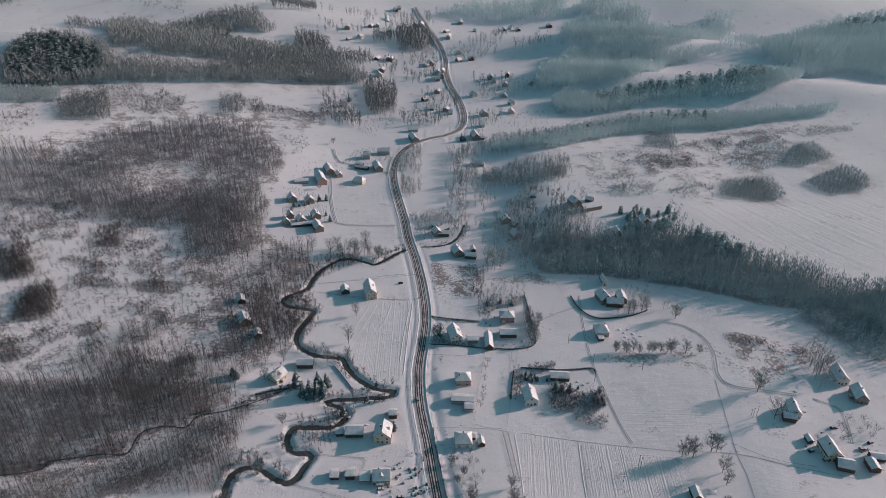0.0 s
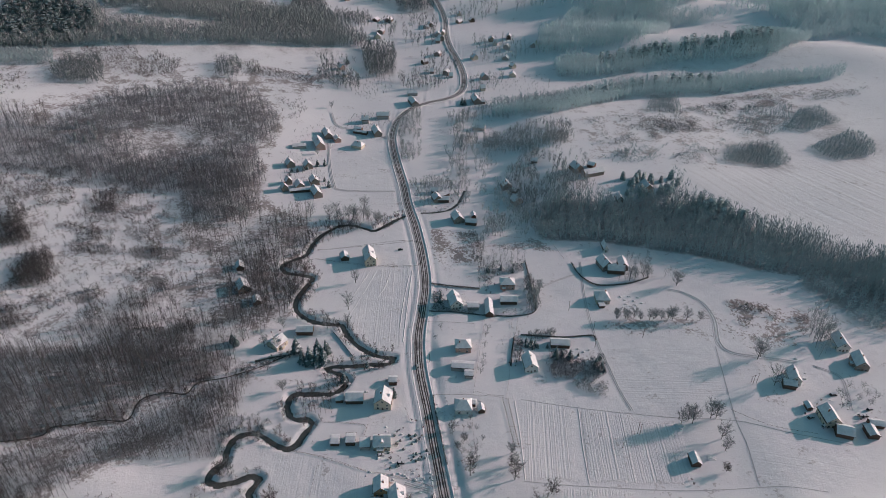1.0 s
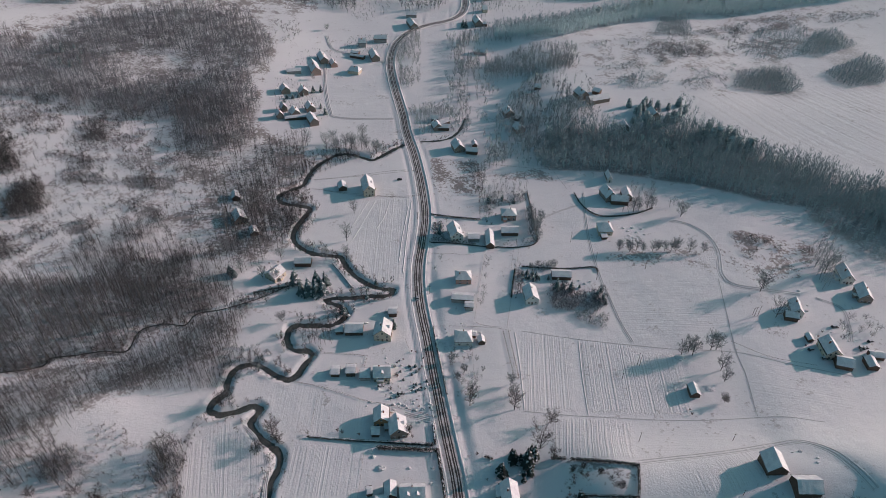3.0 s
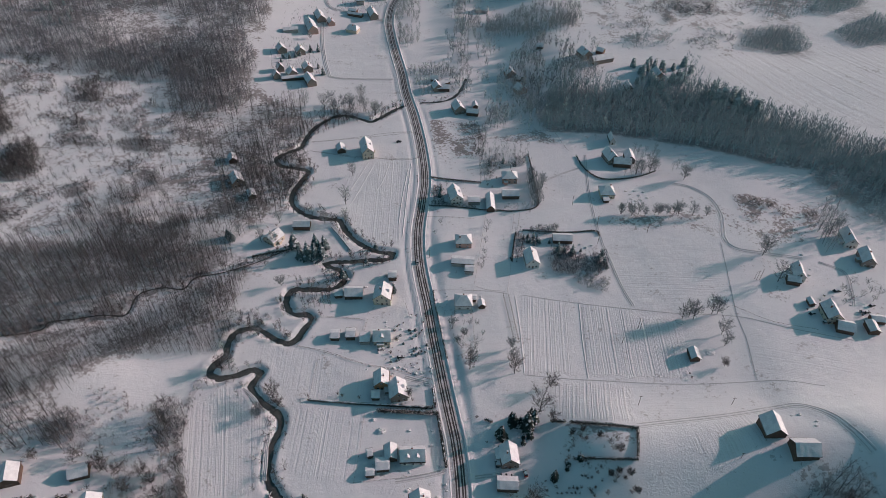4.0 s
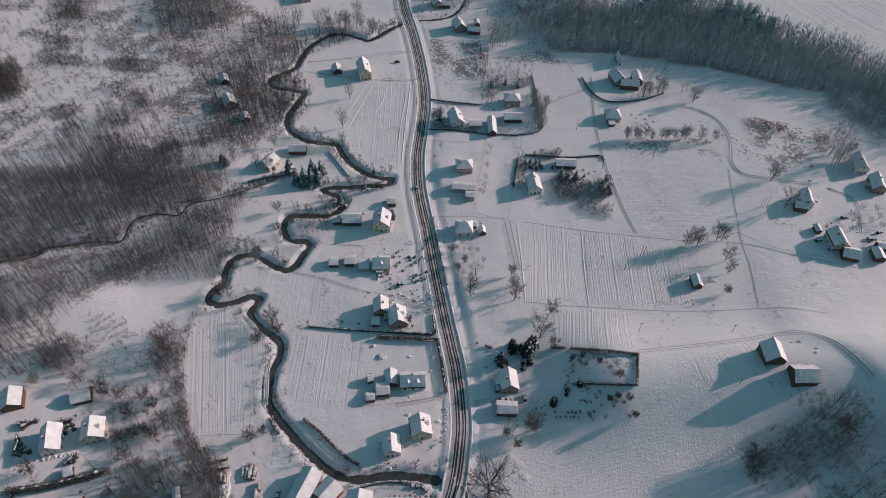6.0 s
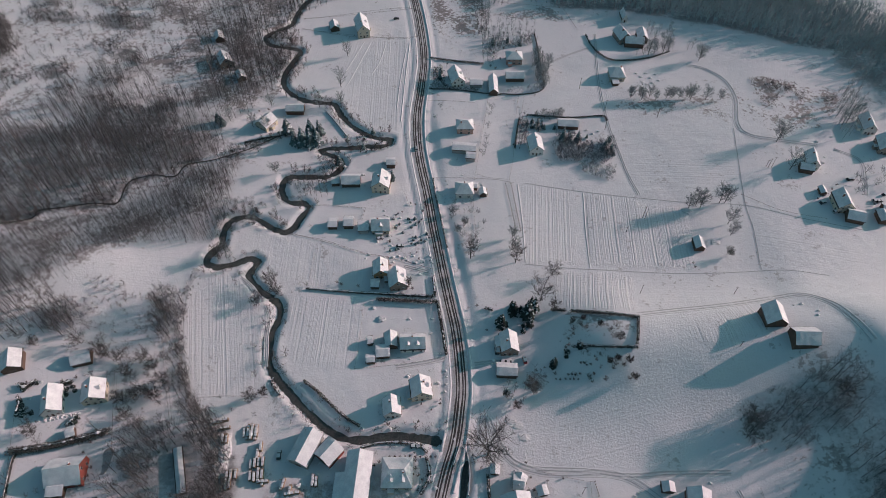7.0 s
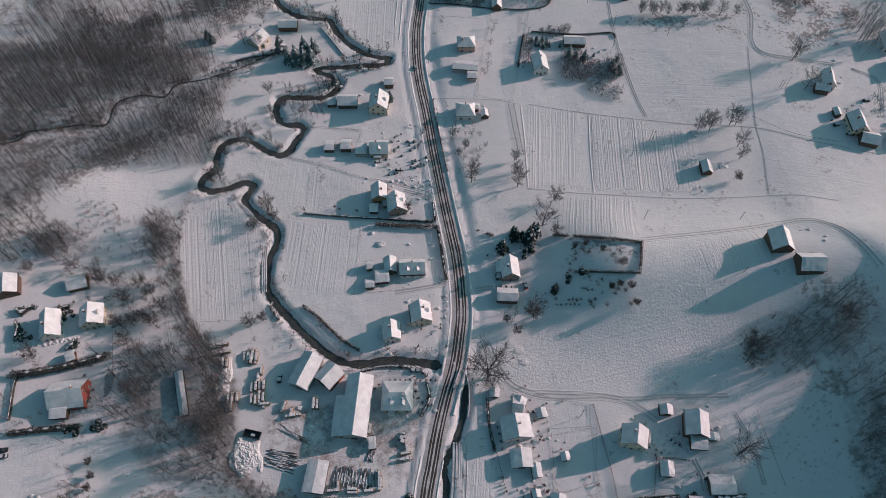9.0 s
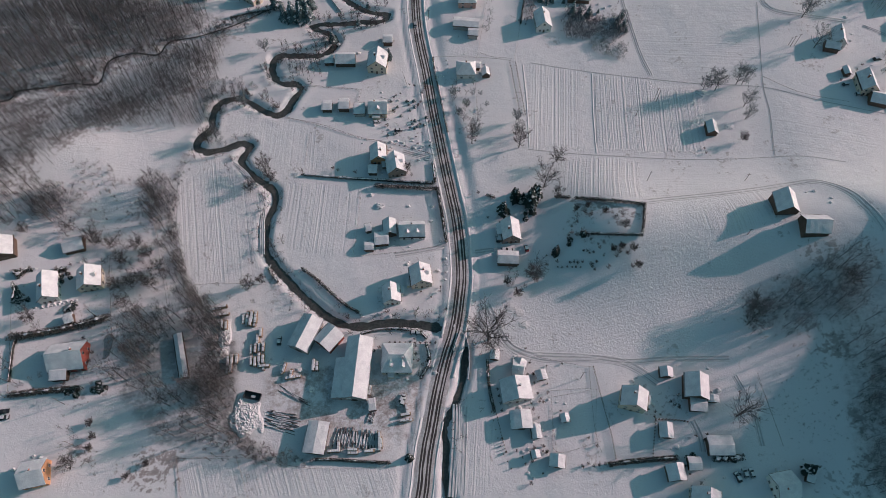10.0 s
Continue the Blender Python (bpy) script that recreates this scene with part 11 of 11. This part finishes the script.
tree(-140.6, 166.2, 4, 0.36, "small leafless fruit tree in a garden", "fruit trees", 0.6, None, 1.0, 0.04)
tree(-137.4, 157.0, 4, 0.36, "small leafless fruit tree in a garden", "fruit trees", 0.6, None, 1.0, 0.04)
# pale bank between two fields, drawn with the rut strip; not a wheel track
track([(84.8, 286.6), (82.6, 260.5), (80.0, 233.2)], 1.2)

# cars, timber and yard things
car(-12.7, 133.1, 5, 1, True)
car(-180.9, 95.7, 10, 0, False)
car(-180.2, 93.2, 10, 0, True)
car(121.7, 73.1, 100, 1, True)
car(124.3, 73.1, 100, 1, True)
car(26.6, 181.3, 95, 0, True)
car(40.0, 176.2, 100, 2, True)
car(-24.0, 247.6, 10, 0, True)
car(29.7, 175.4, 0, 1, True)
car(32.4, 175.1, 0, 1, True)
car(118.5, 71.6, 110, 0, True)
car(-16.7, 101.9, 70, 1, True)
car(-36.6, 471.5, 15, 0, False)
car(-16.9, 326.5, 95, 1, False)
car(-35.7, 252.8, 20, 1, True)
car(-72.4, 128.7, 90, 0, True)
timber_stack(-88.0, 140.7, 97)
timber_stack(-86.2, 140.7, 97)
timber_stack(-84.4, 140.7, 97)
timber_stack(-88.3, 137.7, 97)
timber_stack(-86.5, 137.7, 97)
timber_stack(-84.7, 137.7, 97)
timber_stack(-93.4, 119.3, 95)
timber_stack(-91.8, 119.9, 95)
timber_stack(-89.9, 120.4, 95)
timber_stack(-93.1, 115.5, 95)
timber_stack(-91.7, 116.0, 95)
timber_stack(-84.1, 124.6, 95)
timber_stack(-82.4, 125.1, 95)
timber_stack(-80.8, 125.7, 95)
timber_stack(-79.0, 125.7, 95)
timber_stack(-80.1, 120.7, 95)
timber_stack(-78.3, 120.2, 95)
timber_stack(-77.1, 116.9, 5)
timber_stack(-81.9, 129.9, 95)
timber_stack(-81.0, 132.6, 95)
timber_stack(-82.0, 129.1, 95)
timber_stack(-69.6, 115.7, 95)
timber_stack(-65.4, 111.9, 10)
timber_stack(-63.1, 112.5, 5)
timber_stack(-14.9, 98.8, 100)
timber_stack(-15.3, 96.4, 10)
timber_stack(-15.7, 94.0, 10)
timber_stack(-14.3, 94.0, 10)
timber_stack(-44.5, 81.2, 5)
timber_stack(-36.5, 81.9, 0)
timber_stack(-36.4, 80.6, 0)
timber_stack(-29.5, 81.3, 5)
timber_stack(-27.2, 81.9, 5)
timber_stack(-25.8, 87.0, 95)
timber_stack(-25.0, 84.7, 95)
timber_stack(-25.6, 83.5, 95)
timber_stack(-56.2, 117.1, 95)
timber_stack(-54.5, 117.1, 95)
timber_stack(-102.5, 143.8, 10)
timber_stack(-100.1, 144.7, 10)
timber_stack(-98.7, 141.1, 10)
log_pile(-66.9, 93.7, -12, 16, 15)
log_pile(-38.4, 86.7, 85, 26, 8)
log_pile(-30.9, 85.8, 85, 14, 8)
log_pile(-63.4, 104.5, -30, 4, 16)
log_pile(-30.3, 95.1, 80, 6, 5)
heap(-96.4, 129.7, 2.5, 1.2)
heap(-37.0, 265.8, 1, 0.8)
heap(141.7, 273.7, 3, 0.8)
heap(152.1, 249.7, 2.5, 0.5)
heap(32.9, 121.4, 2, 0.7)
heap(-31.5, 200.2, 2.2, 1.2)
heap(37.0, 137.4, 2.5, 0.35)
heap(34.7, 142.9, 2.5, 0.3)
heap(31.5, 145.7, 2.5, 0.3)
snow_heap(-82.1, 94.8, 12, 17, 14, 1.9, "broad heap of tipped snow in a timber yard")
snow_heap(-96.9, 129.7, 0, 22, 6, 1.1, "long bank of ploughed snow at the yard edge")
skip(-80.6, 103.9, 78, 7.2, 3.0, 1.3)
parapet([(1.2, 140.8), (0.5, 135.8), (-0.2, 131)], 0.8, 0.4, "snow-capped concrete parapet of a road bridge")
parapet([(7.9, 133.7), (6.3, 129.2), (4.8, 124.7)], 0.8, 0.4, "snow-capped concrete parapet of a road bridge")
parapet([(8.9, 133.2), (10.9, 130.5), (12, 122.6), (11.6, 114.9), (11.1, 111.9)], 0.5, 0.35, "concrete retaining wall along a channelled creek", "retaining_wall")
heap(1.5, 170.9, 0.91, 0.63, None, "rounded garden shrub buried under snow")
heap(1.8, 167.6, 0.78, 0.54, None, "rounded garden shrub buried under snow")
heap(1.8, 163.7, 0.91, 0.63, None, "rounded garden shrub buried under snow")
heap(1.2, 159.8, 0.91, 0.63, None, "rounded garden shrub buried under snow")
heap(-37.8, 210.3, 1.3, 0.9, None, "rounded garden shrub buried under snow")
heap(-36.1, 206.8, 1.3, 0.9, None, "rounded garden shrub buried under snow")
heap(-34.1, 211.7, 1.04, 0.72, None, "rounded garden shrub buried under snow")
heap(-5.4, 200.2, 1.04, 0.72, None, "rounded garden shrub buried under snow")
heap(-1.0, 180.5, 0.91, 0.63, None, "rounded garden shrub buried under snow")
heap(-12.7, 228.6, 0.91, 0.63, None, "rounded garden shrub buried under snow")
heap(-15.0, 236.1, 1.04, 0.72, None, "rounded garden shrub buried under snow")
heap(-19.7, 238.0, 0.78, 0.54, None, "rounded garden shrub buried under snow")
heap(-15.2, 111.9, 1.01, 0.55, None, "low mound of snow in a yard")
heap(-28.6, 118.8, 1.13, 0.62, None, "low mound of snow in a yard")
heap(-17.5, 128.2, 0.90, 0.50, None, "low mound of snow in a yard")
heap(-19.6, 113.0, 0.80, 0.44, None, "low mound of snow in a yard")
heap(-16.9, 167.6, 1.14, 0.62, None, "low mound of snow in a yard")
heap(-10.1, 157.2, 0.53, 0.29, None, "low mound of snow in a yard")
heap(-2.3, 164.4, 1.20, 0.66, None, "low mound of snow in a yard")
heap(-16.1, 168.6, 0.76, 0.42, None, "low mound of snow in a yard")
heap(-28.9, 153.6, 1.26, 0.69, None, "low mound of snow in a yard")
heap(-27.4, 150.4, 1.15, 0.63, None, "low mound of snow in a yard")
heap(-20.0, 149.7, 0.86, 0.47, None, "low mound of snow in a yard")
heap(-29.2, 155.2, 0.89, 0.49, None, "low mound of snow in a yard")
heap(-14.2, 180.9, 1.19, 0.66, None, "low mound of snow in a yard")
heap(-16.2, 177.1, 0.67, 0.37, None, "low mound of snow in a yard")
heap(-5.9, 191.5, 1.10, 0.61, None, "low mound of snow in a yard")
heap(-17.2, 200.2, 1.08, 0.60, None, "low mound of snow in a yard")
heap(-18.8, 220.1, 1.16, 0.64, None, "low mound of snow in a yard")
heap(-21.5, 216.4, 1.21, 0.67, None, "low mound of snow in a yard")
heap(-30.9, 221.6, 0.86, 0.47, None, "low mound of snow in a yard")
heap(-31.6, 219.2, 0.81, 0.45, None, "low mound of snow in a yard")
heap(-28.4, 235.1, 1.07, 0.59, None, "low mound of snow in a yard")
heap(-27.2, 236.7, 0.89, 0.49, None, "low mound of snow in a yard")
heap(-42.5, 239.0, 0.68, 0.37, None, "low mound of snow in a yard")
heap(-40.8, 241.6, 1.00, 0.55, None, "low mound of snow in a yard")
heap(-36.2, 291.4, 0.78, 0.43, None, "low mound of snow in a yard")
heap(-31.9, 306.8, 0.98, 0.54, None, "low mound of snow in a yard")
heap(-43.0, 291.3, 0.55, 0.30, None, "low mound of snow in a yard")
heap(-36.7, 314.7, 0.80, 0.44, None, "low mound of snow in a yard")
heap(-61.0, 310.8, 1.22, 0.67, None, "low mound of snow in a yard")
heap(-49.4, 303.7, 1.29, 0.71, None, "low mound of snow in a yard")
heap(-48.7, 303.7, 1.21, 0.66, None, "low mound of snow in a yard")
heap(-64.3, 300.5, 0.70, 0.38, None, "low mound of snow in a yard")
heap(-32.0, 269.9, 0.56, 0.31, None, "low mound of snow in a yard")
heap(-34.2, 274.2, 0.89, 0.49, None, "low mound of snow in a yard")
heap(-33.7, 270.8, 0.71, 0.39, None, "low mound of snow in a yard")
heap(-38.4, 254.6, 0.64, 0.35, None, "low mound of snow in a yard")
heap(20.8, 289.2, 1.22, 0.67, None, "low mound of snow in a yard")
heap(23.3, 295.2, 0.88, 0.49, None, "low mound of snow in a yard")
heap(12.4, 280.1, 0.92, 0.51, None, "low mound of snow in a yard")
heap(11.8, 303.1, 0.67, 0.37, None, "low mound of snow in a yard")
heap(39.2, 197.9, 1.21, 0.66, None, "low mound of snow in a yard")
heap(26.7, 194.3, 0.96, 0.53, None, "low mound of snow in a yard")
heap(38.7, 195.8, 0.93, 0.51, None, "low mound of snow in a yard")
heap(31.5, 178.8, 0.51, 0.28, None, "low mound of snow in a yard")
heap(28.2, 180.0, 0.52, 0.29, None, "low mound of snow in a yard")
heap(25.0, 176.2, 1.18, 0.65, None, "low mound of snow in a yard")
heap(25.7, 175.2, 0.82, 0.45, None, "low mound of snow in a yard")
heap(39.8, 174.1, 0.61, 0.33, None, "low mound of snow in a yard")
heap(37.4, 104.1, 0.52, 0.29, None, "low mound of snow in a yard")
heap(25.7, 105.4, 1.19, 0.66, None, "low mound of snow in a yard")
heap(28.6, 112.6, 0.93, 0.51, None, "low mound of snow in a yard")
heap(28.3, 101.1, 0.68, 0.37, None, "low mound of snow in a yard")
heap(36.0, 90.7, 0.80, 0.44, None, "low mound of snow in a yard")
heap(32.8, 99.0, 0.54, 0.30, None, "low mound of snow in a yard")
heap(32.6, 99.6, 1.12, 0.62, None, "low mound of snow in a yard")
heap(35.2, 98.0, 0.87, 0.48, None, "low mound of snow in a yard")
heap(43.6, 88.0, 0.64, 0.35, None, "low mound of snow in a yard")
heap(38.8, 92.8, 1.06, 0.58, None, "low mound of snow in a yard")
heap(38.0, 86.8, 0.81, 0.45, None, "low mound of snow in a yard")
heap(37.5, 85.6, 0.74, 0.40, None, "low mound of snow in a yard")
heap(76.6, 105.3, 1.26, 0.69, None, "low mound of snow in a yard")
heap(89.5, 101.2, 0.91, 0.50, None, "low mound of snow in a yard")
heap(84.2, 113.0, 0.75, 0.41, None, "low mound of snow in a yard")
heap(82.5, 111.5, 0.95, 0.52, None, "low mound of snow in a yard")
heap(117.9, 106.9, 1.28, 0.70, None, "low mound of snow in a yard")
heap(106.2, 105.1, 1.29, 0.71, None, "low mound of snow in a yard")
heap(115.1, 106.5, 0.56, 0.31, None, "low mound of snow in a yard")
heap(115.5, 116.8, 0.86, 0.47, None, "low mound of snow in a yard")
heap(97.7, 77.2, 1.02, 0.56, None, "low mound of snow in a yard")
heap(94.4, 71.8, 0.81, 0.45, None, "low mound of snow in a yard")
heap(95.7, 70.9, 0.54, 0.30, None, "low mound of snow in a yard")
heap(95.2, 71.8, 1.06, 0.58, None, "low mound of snow in a yard")
heap(113.4, 71.6, 0.86, 0.48, None, "low mound of snow in a yard")
heap(109.3, 61.4, 0.89, 0.49, None, "low mound of snow in a yard")
heap(105.6, 70.9, 0.57, 0.31, None, "low mound of snow in a yard")
heap(103.6, 65.7, 1.07, 0.59, None, "low mound of snow in a yard")
heap(182.0, 194.0, 1.00, 0.55, None, "low mound of snow in a yard")
heap(177.0, 199.7, 1.19, 0.65, None, "low mound of snow in a yard")
heap(173.1, 199.4, 0.70, 0.38, None, "low mound of snow in a yard")
heap(180.3, 191.0, 0.99, 0.55, None, "low mound of snow in a yard")
heap(236.0, 329.5, 1.29, 0.71, None, "low mound of snow in a yard")
heap(235.8, 315.9, 0.75, 0.41, None, "low mound of snow in a yard")
heap(218.7, 309.8, 0.94, 0.52, None, "low mound of snow in a yard")
heap(233.3, 311.0, 1.25, 0.69, None, "low mound of snow in a yard")
heap(240.1, 292.0, 0.59, 0.32, None, "low mound of snow in a yard")
heap(247.3, 284.9, 0.66, 0.37, None, "low mound of snow in a yard")
heap(230.0, 272.6, 1.05, 0.57, None, "low mound of snow in a yard")
heap(233.2, 270.2, 0.76, 0.42, None, "low mound of snow in a yard")
heap(-180.6, 145.6, 0.62, 0.34, None, "low mound of snow in a yard")
heap(-188.1, 161.5, 0.98, 0.54, None, "low mound of snow in a yard")
heap(-182.1, 147.1, 1.25, 0.69, None, "low mound of snow in a yard")
heap(-190.1, 152.8, 0.99, 0.55, None, "low mound of snow in a yard")
heap(-165.7, 153.3, 0.81, 0.44, None, "low mound of snow in a yard")
heap(-165.4, 153.2, 1.27, 0.70, None, "low mound of snow in a yard")
heap(-157.6, 158.4, 1.25, 0.69, None, "low mound of snow in a yard")
heap(-169.6, 165.9, 0.90, 0.50, None, "low mound of snow in a yard")
heap(-152.6, 115.4, 1.06, 0.58, None, "low mound of snow in a yard")
heap(-161.2, 109.7, 0.94, 0.51, None, "low mound of snow in a yard")
heap(-154.4, 112.7, 0.86, 0.47, None, "low mound of snow in a yard")
heap(-157.7, 124.0, 0.61, 0.33, None, "low mound of snow in a yard")
heap(-164.2, 78.1, 0.92, 0.51, None, "low mound of snow in a yard")
heap(-157.8, 69.5, 0.82, 0.45, None, "low mound of snow in a yard")
heap(-170.7, 72.9, 1.14, 0.63, None, "low mound of snow in a yard")
heap(-161.4, 77.4, 1.21, 0.66, None, "low mound of snow in a yard")
heap(-49.7, 129.5, 0.56, 0.31, None, "low mound of snow in a yard")
heap(-51.0, 134.1, 1.11, 0.61, None, "low mound of snow in a yard")
heap(-53.8, 125.6, 1.15, 0.63, None, "low mound of snow in a yard")
heap(-61.8, 134.0, 0.88, 0.48, None, "low mound of snow in a yard")
heap(-54.9, 85.7, 0.72, 0.39, None, "low mound of snow in a yard")
heap(-58.9, 77.4, 1.00, 0.55, None, "low mound of snow in a yard")
heap(-52.7, 83.8, 0.55, 0.30, None, "low mound of snow in a yard")
heap(-62.3, 81.5, 0.65, 0.36, None, "low mound of snow in a yard")
heap(94.2, 82.9, 0.53, 0.29, None, "low mound of snow in a yard")
heap(90.2, 86.1, 1.02, 0.56, None, "low mound of snow in a yard")
heap(96.9, 83.3, 1.24, 0.68, None, "low mound of snow in a yard")
heap(91.0, 87.2, 1.05, 0.58, None, "low mound of snow in a yard")
shrub(-19.3, 267.2, 1.1)
shrub(-10.8, 280.0, 1.5)
shrub(-10.1, 277.4, 1.5)
shrub(-16.3, 278.8, 1.3)
shrub(-14.1, 264.6, 1.7)
shrub(-26.1, 271.8, 1.0)
shrub(-17.9, 248.9, 1.5)
shrub(-12.6, 266.9, 1.7)
shrub(-27.3, 270.0, 1.6)
shrub(-13.6, 265.6, 1.0)
shrub(-23.8, 272.8, 1.2)
shrub(-11.9, 273.3, 1.9)
shrub(-10.5, 278.3, 1.3)
shrub(-19.1, 279.4, 1.4)
shrub(-9.9, 276.3, 1.6)
shrub(-26.5, 260.2, 1.9)
shrub(-17.2, 254.0, 1.0)
shrub(-13.1, 253.9, 1.0)
shrub(-13.3, 238.5, 1.4)
shrub(-14.6, 243.2, 1.0)
shrub(-12.6, 251.2, 1.6)
shrub(-8.0, 253.3, 1.5)
shrub(-12.2, 251.6, 1.2)
shrub(-7.3, 237.2, 1.0)
shrub(36.5, 106.1, 1.2)
shrub(36.7, 125.7, 1.3)
shrub(36.7, 113.7, 1.8)
shrub(31.1, 119.0, 1.9)
shrub(35.9, 116.7, 1.3)
shrub(39.7, 114.1, 0.9)
shrub(38.2, 119.4, 1.4)
shrub(32.3, 116.8, 1.3)
shrub(87.1, 99.1, 1.0)
shrub(100.4, 104.9, 1.8)
shrub(100.0, 100.3, 1.7)
shrub(89.7, 98.0, 1.4)
shrub(89.1, 95.9, 1.3)
shrub(91.8, 96.8, 1.3)
shrub(42.8, 81.1, 1.8)
shrub(37.7, 83.0, 2.0)
shrub(35.8, 69.2, 2.0)
shrub(42.2, 83.7, 1.0)
shrub(36.8, 77.7, 1.6)
shrub(46.4, 78.3, 1.1)
shrub(41.5, 81.7, 1.0)
shrub(40.8, 73.0, 1.0)
shrub(-190.9, 149.1, 1.7)
shrub(-190.2, 145.5, 1.1)
shrub(-188.8, 147.8, 1.9)
shrub(-194.4, 161.1, 1.0)
shrub(-193.7, 159.6, 1.6)
shrub(-192.7, 147.5, 1.1)
shrub(-178.8, 162.2, 1.4)
shrub(-174.6, 160.5, 1.1)
shrub(-173.7, 155.7, 1.5)
shrub(-172.7, 163.8, 2.0)
shrub(-171.8, 159.3, 1.5)
shrub(-166.4, 131.4, 1.0)
shrub(-163.2, 134.4, 1.2)
shrub(-159.6, 133.1, 1.0)
shrub(-161.2, 135.2, 1.4)
shrub(-164.5, 138.3, 1.6)
shrub(-172.8, 131.4, 1.2)
shrub(-155.9, 133.2, 1.6)
shrub(-155.3, 138.8, 1.6)
shrub(-164.0, 133.3, 1.3)
shrub(-185.9, 136.5, 1.6)
shrub(-9.1, 157.4, 1.3)
shrub(-5.2, 150.6, 0.9)
shrub(-1.2, 153.5, 1.8)
shrub(-11.1, 144.7, 1.5)
shrub(1.5, 144.3, 1.8)
shrub(-10.0, 153.3, 1.2)
shrub(-1.1, 155.6, 1.1)
shrub(17.5, 207.5, 1.9)
shrub(29.4, 198.2, 1.7)
shrub(22.1, 193.1, 1.3)
shrub(45.8, 329.5, 1.2)
shrub(44.5, 329.7, 1.4)
shrub(49.6, 331.2, 1.0)
shrub(47.9, 330.9, 1.2)
shrub(48.3, 327.0, 1.1)
shrub(60.7, 87.2, 1.2)
shrub(63.8, 84.0, 1.8)
shrub(-30.1, 250.7, 1.9)
shrub(-29.8, 250.4, 1.0)
shrub(-39.3, 255.9, 1.6)
shrub(-36.6, 255.2, 1.8)
shrub(135.9, 234.9, 1.2)
shrub(136.0, 231.7, 1.5)
shrub(43.8, 114.5, 1.3)
shrub(41.8, 114.9, 1.5)
shrub(38.5, 98.9, 1.6)
shrub(37.8, 101.4, 1.3)
shrub(43.0, 102.0, 1.7)
shrub(50.1, 98.3, 1.1)
shrub(45.2, 110.0, 0.9)
shrub(45.1, 106.0, 1.9)
shrub(40.5, 95.4, 1.5)
shrub(37.0, 98.8, 1.2)
shrub(45.6, 118.0, 0.9)
shrub(52.4, 118.9, 1.1)
shrub(24.8, 86.6, 1.8)
shrub(34.0, 76.6, 1.3)
shrub(32.9, 79.2, 1.0)
shrub(30.7, 81.8, 1.2)
shrub(26.4, 81.3, 1.1)
shrub(-19.2, 119.0, 1.5)
shrub(-32.8, 121.3, 0.9)
shrub(-22.2, 119.0, 1.6)
shrub(-12.7, 120.5, 1.2)
shrub(-30.0, 124.3, 1.6)
shrub(-28.1, 125.9, 1.7)
shrub(-25.3, 122.4, 1.5)
shrub(-12.5, 130.0, 1.1)
shrub(99.8, 72.8, 1.0)
shrub(87.6, 78.8, 1.5)
shrub(103.4, 78.8, 1.1)
shrub(98.5, 76.0, 1.8)
shrub(103.5, 69.3, 1.7)
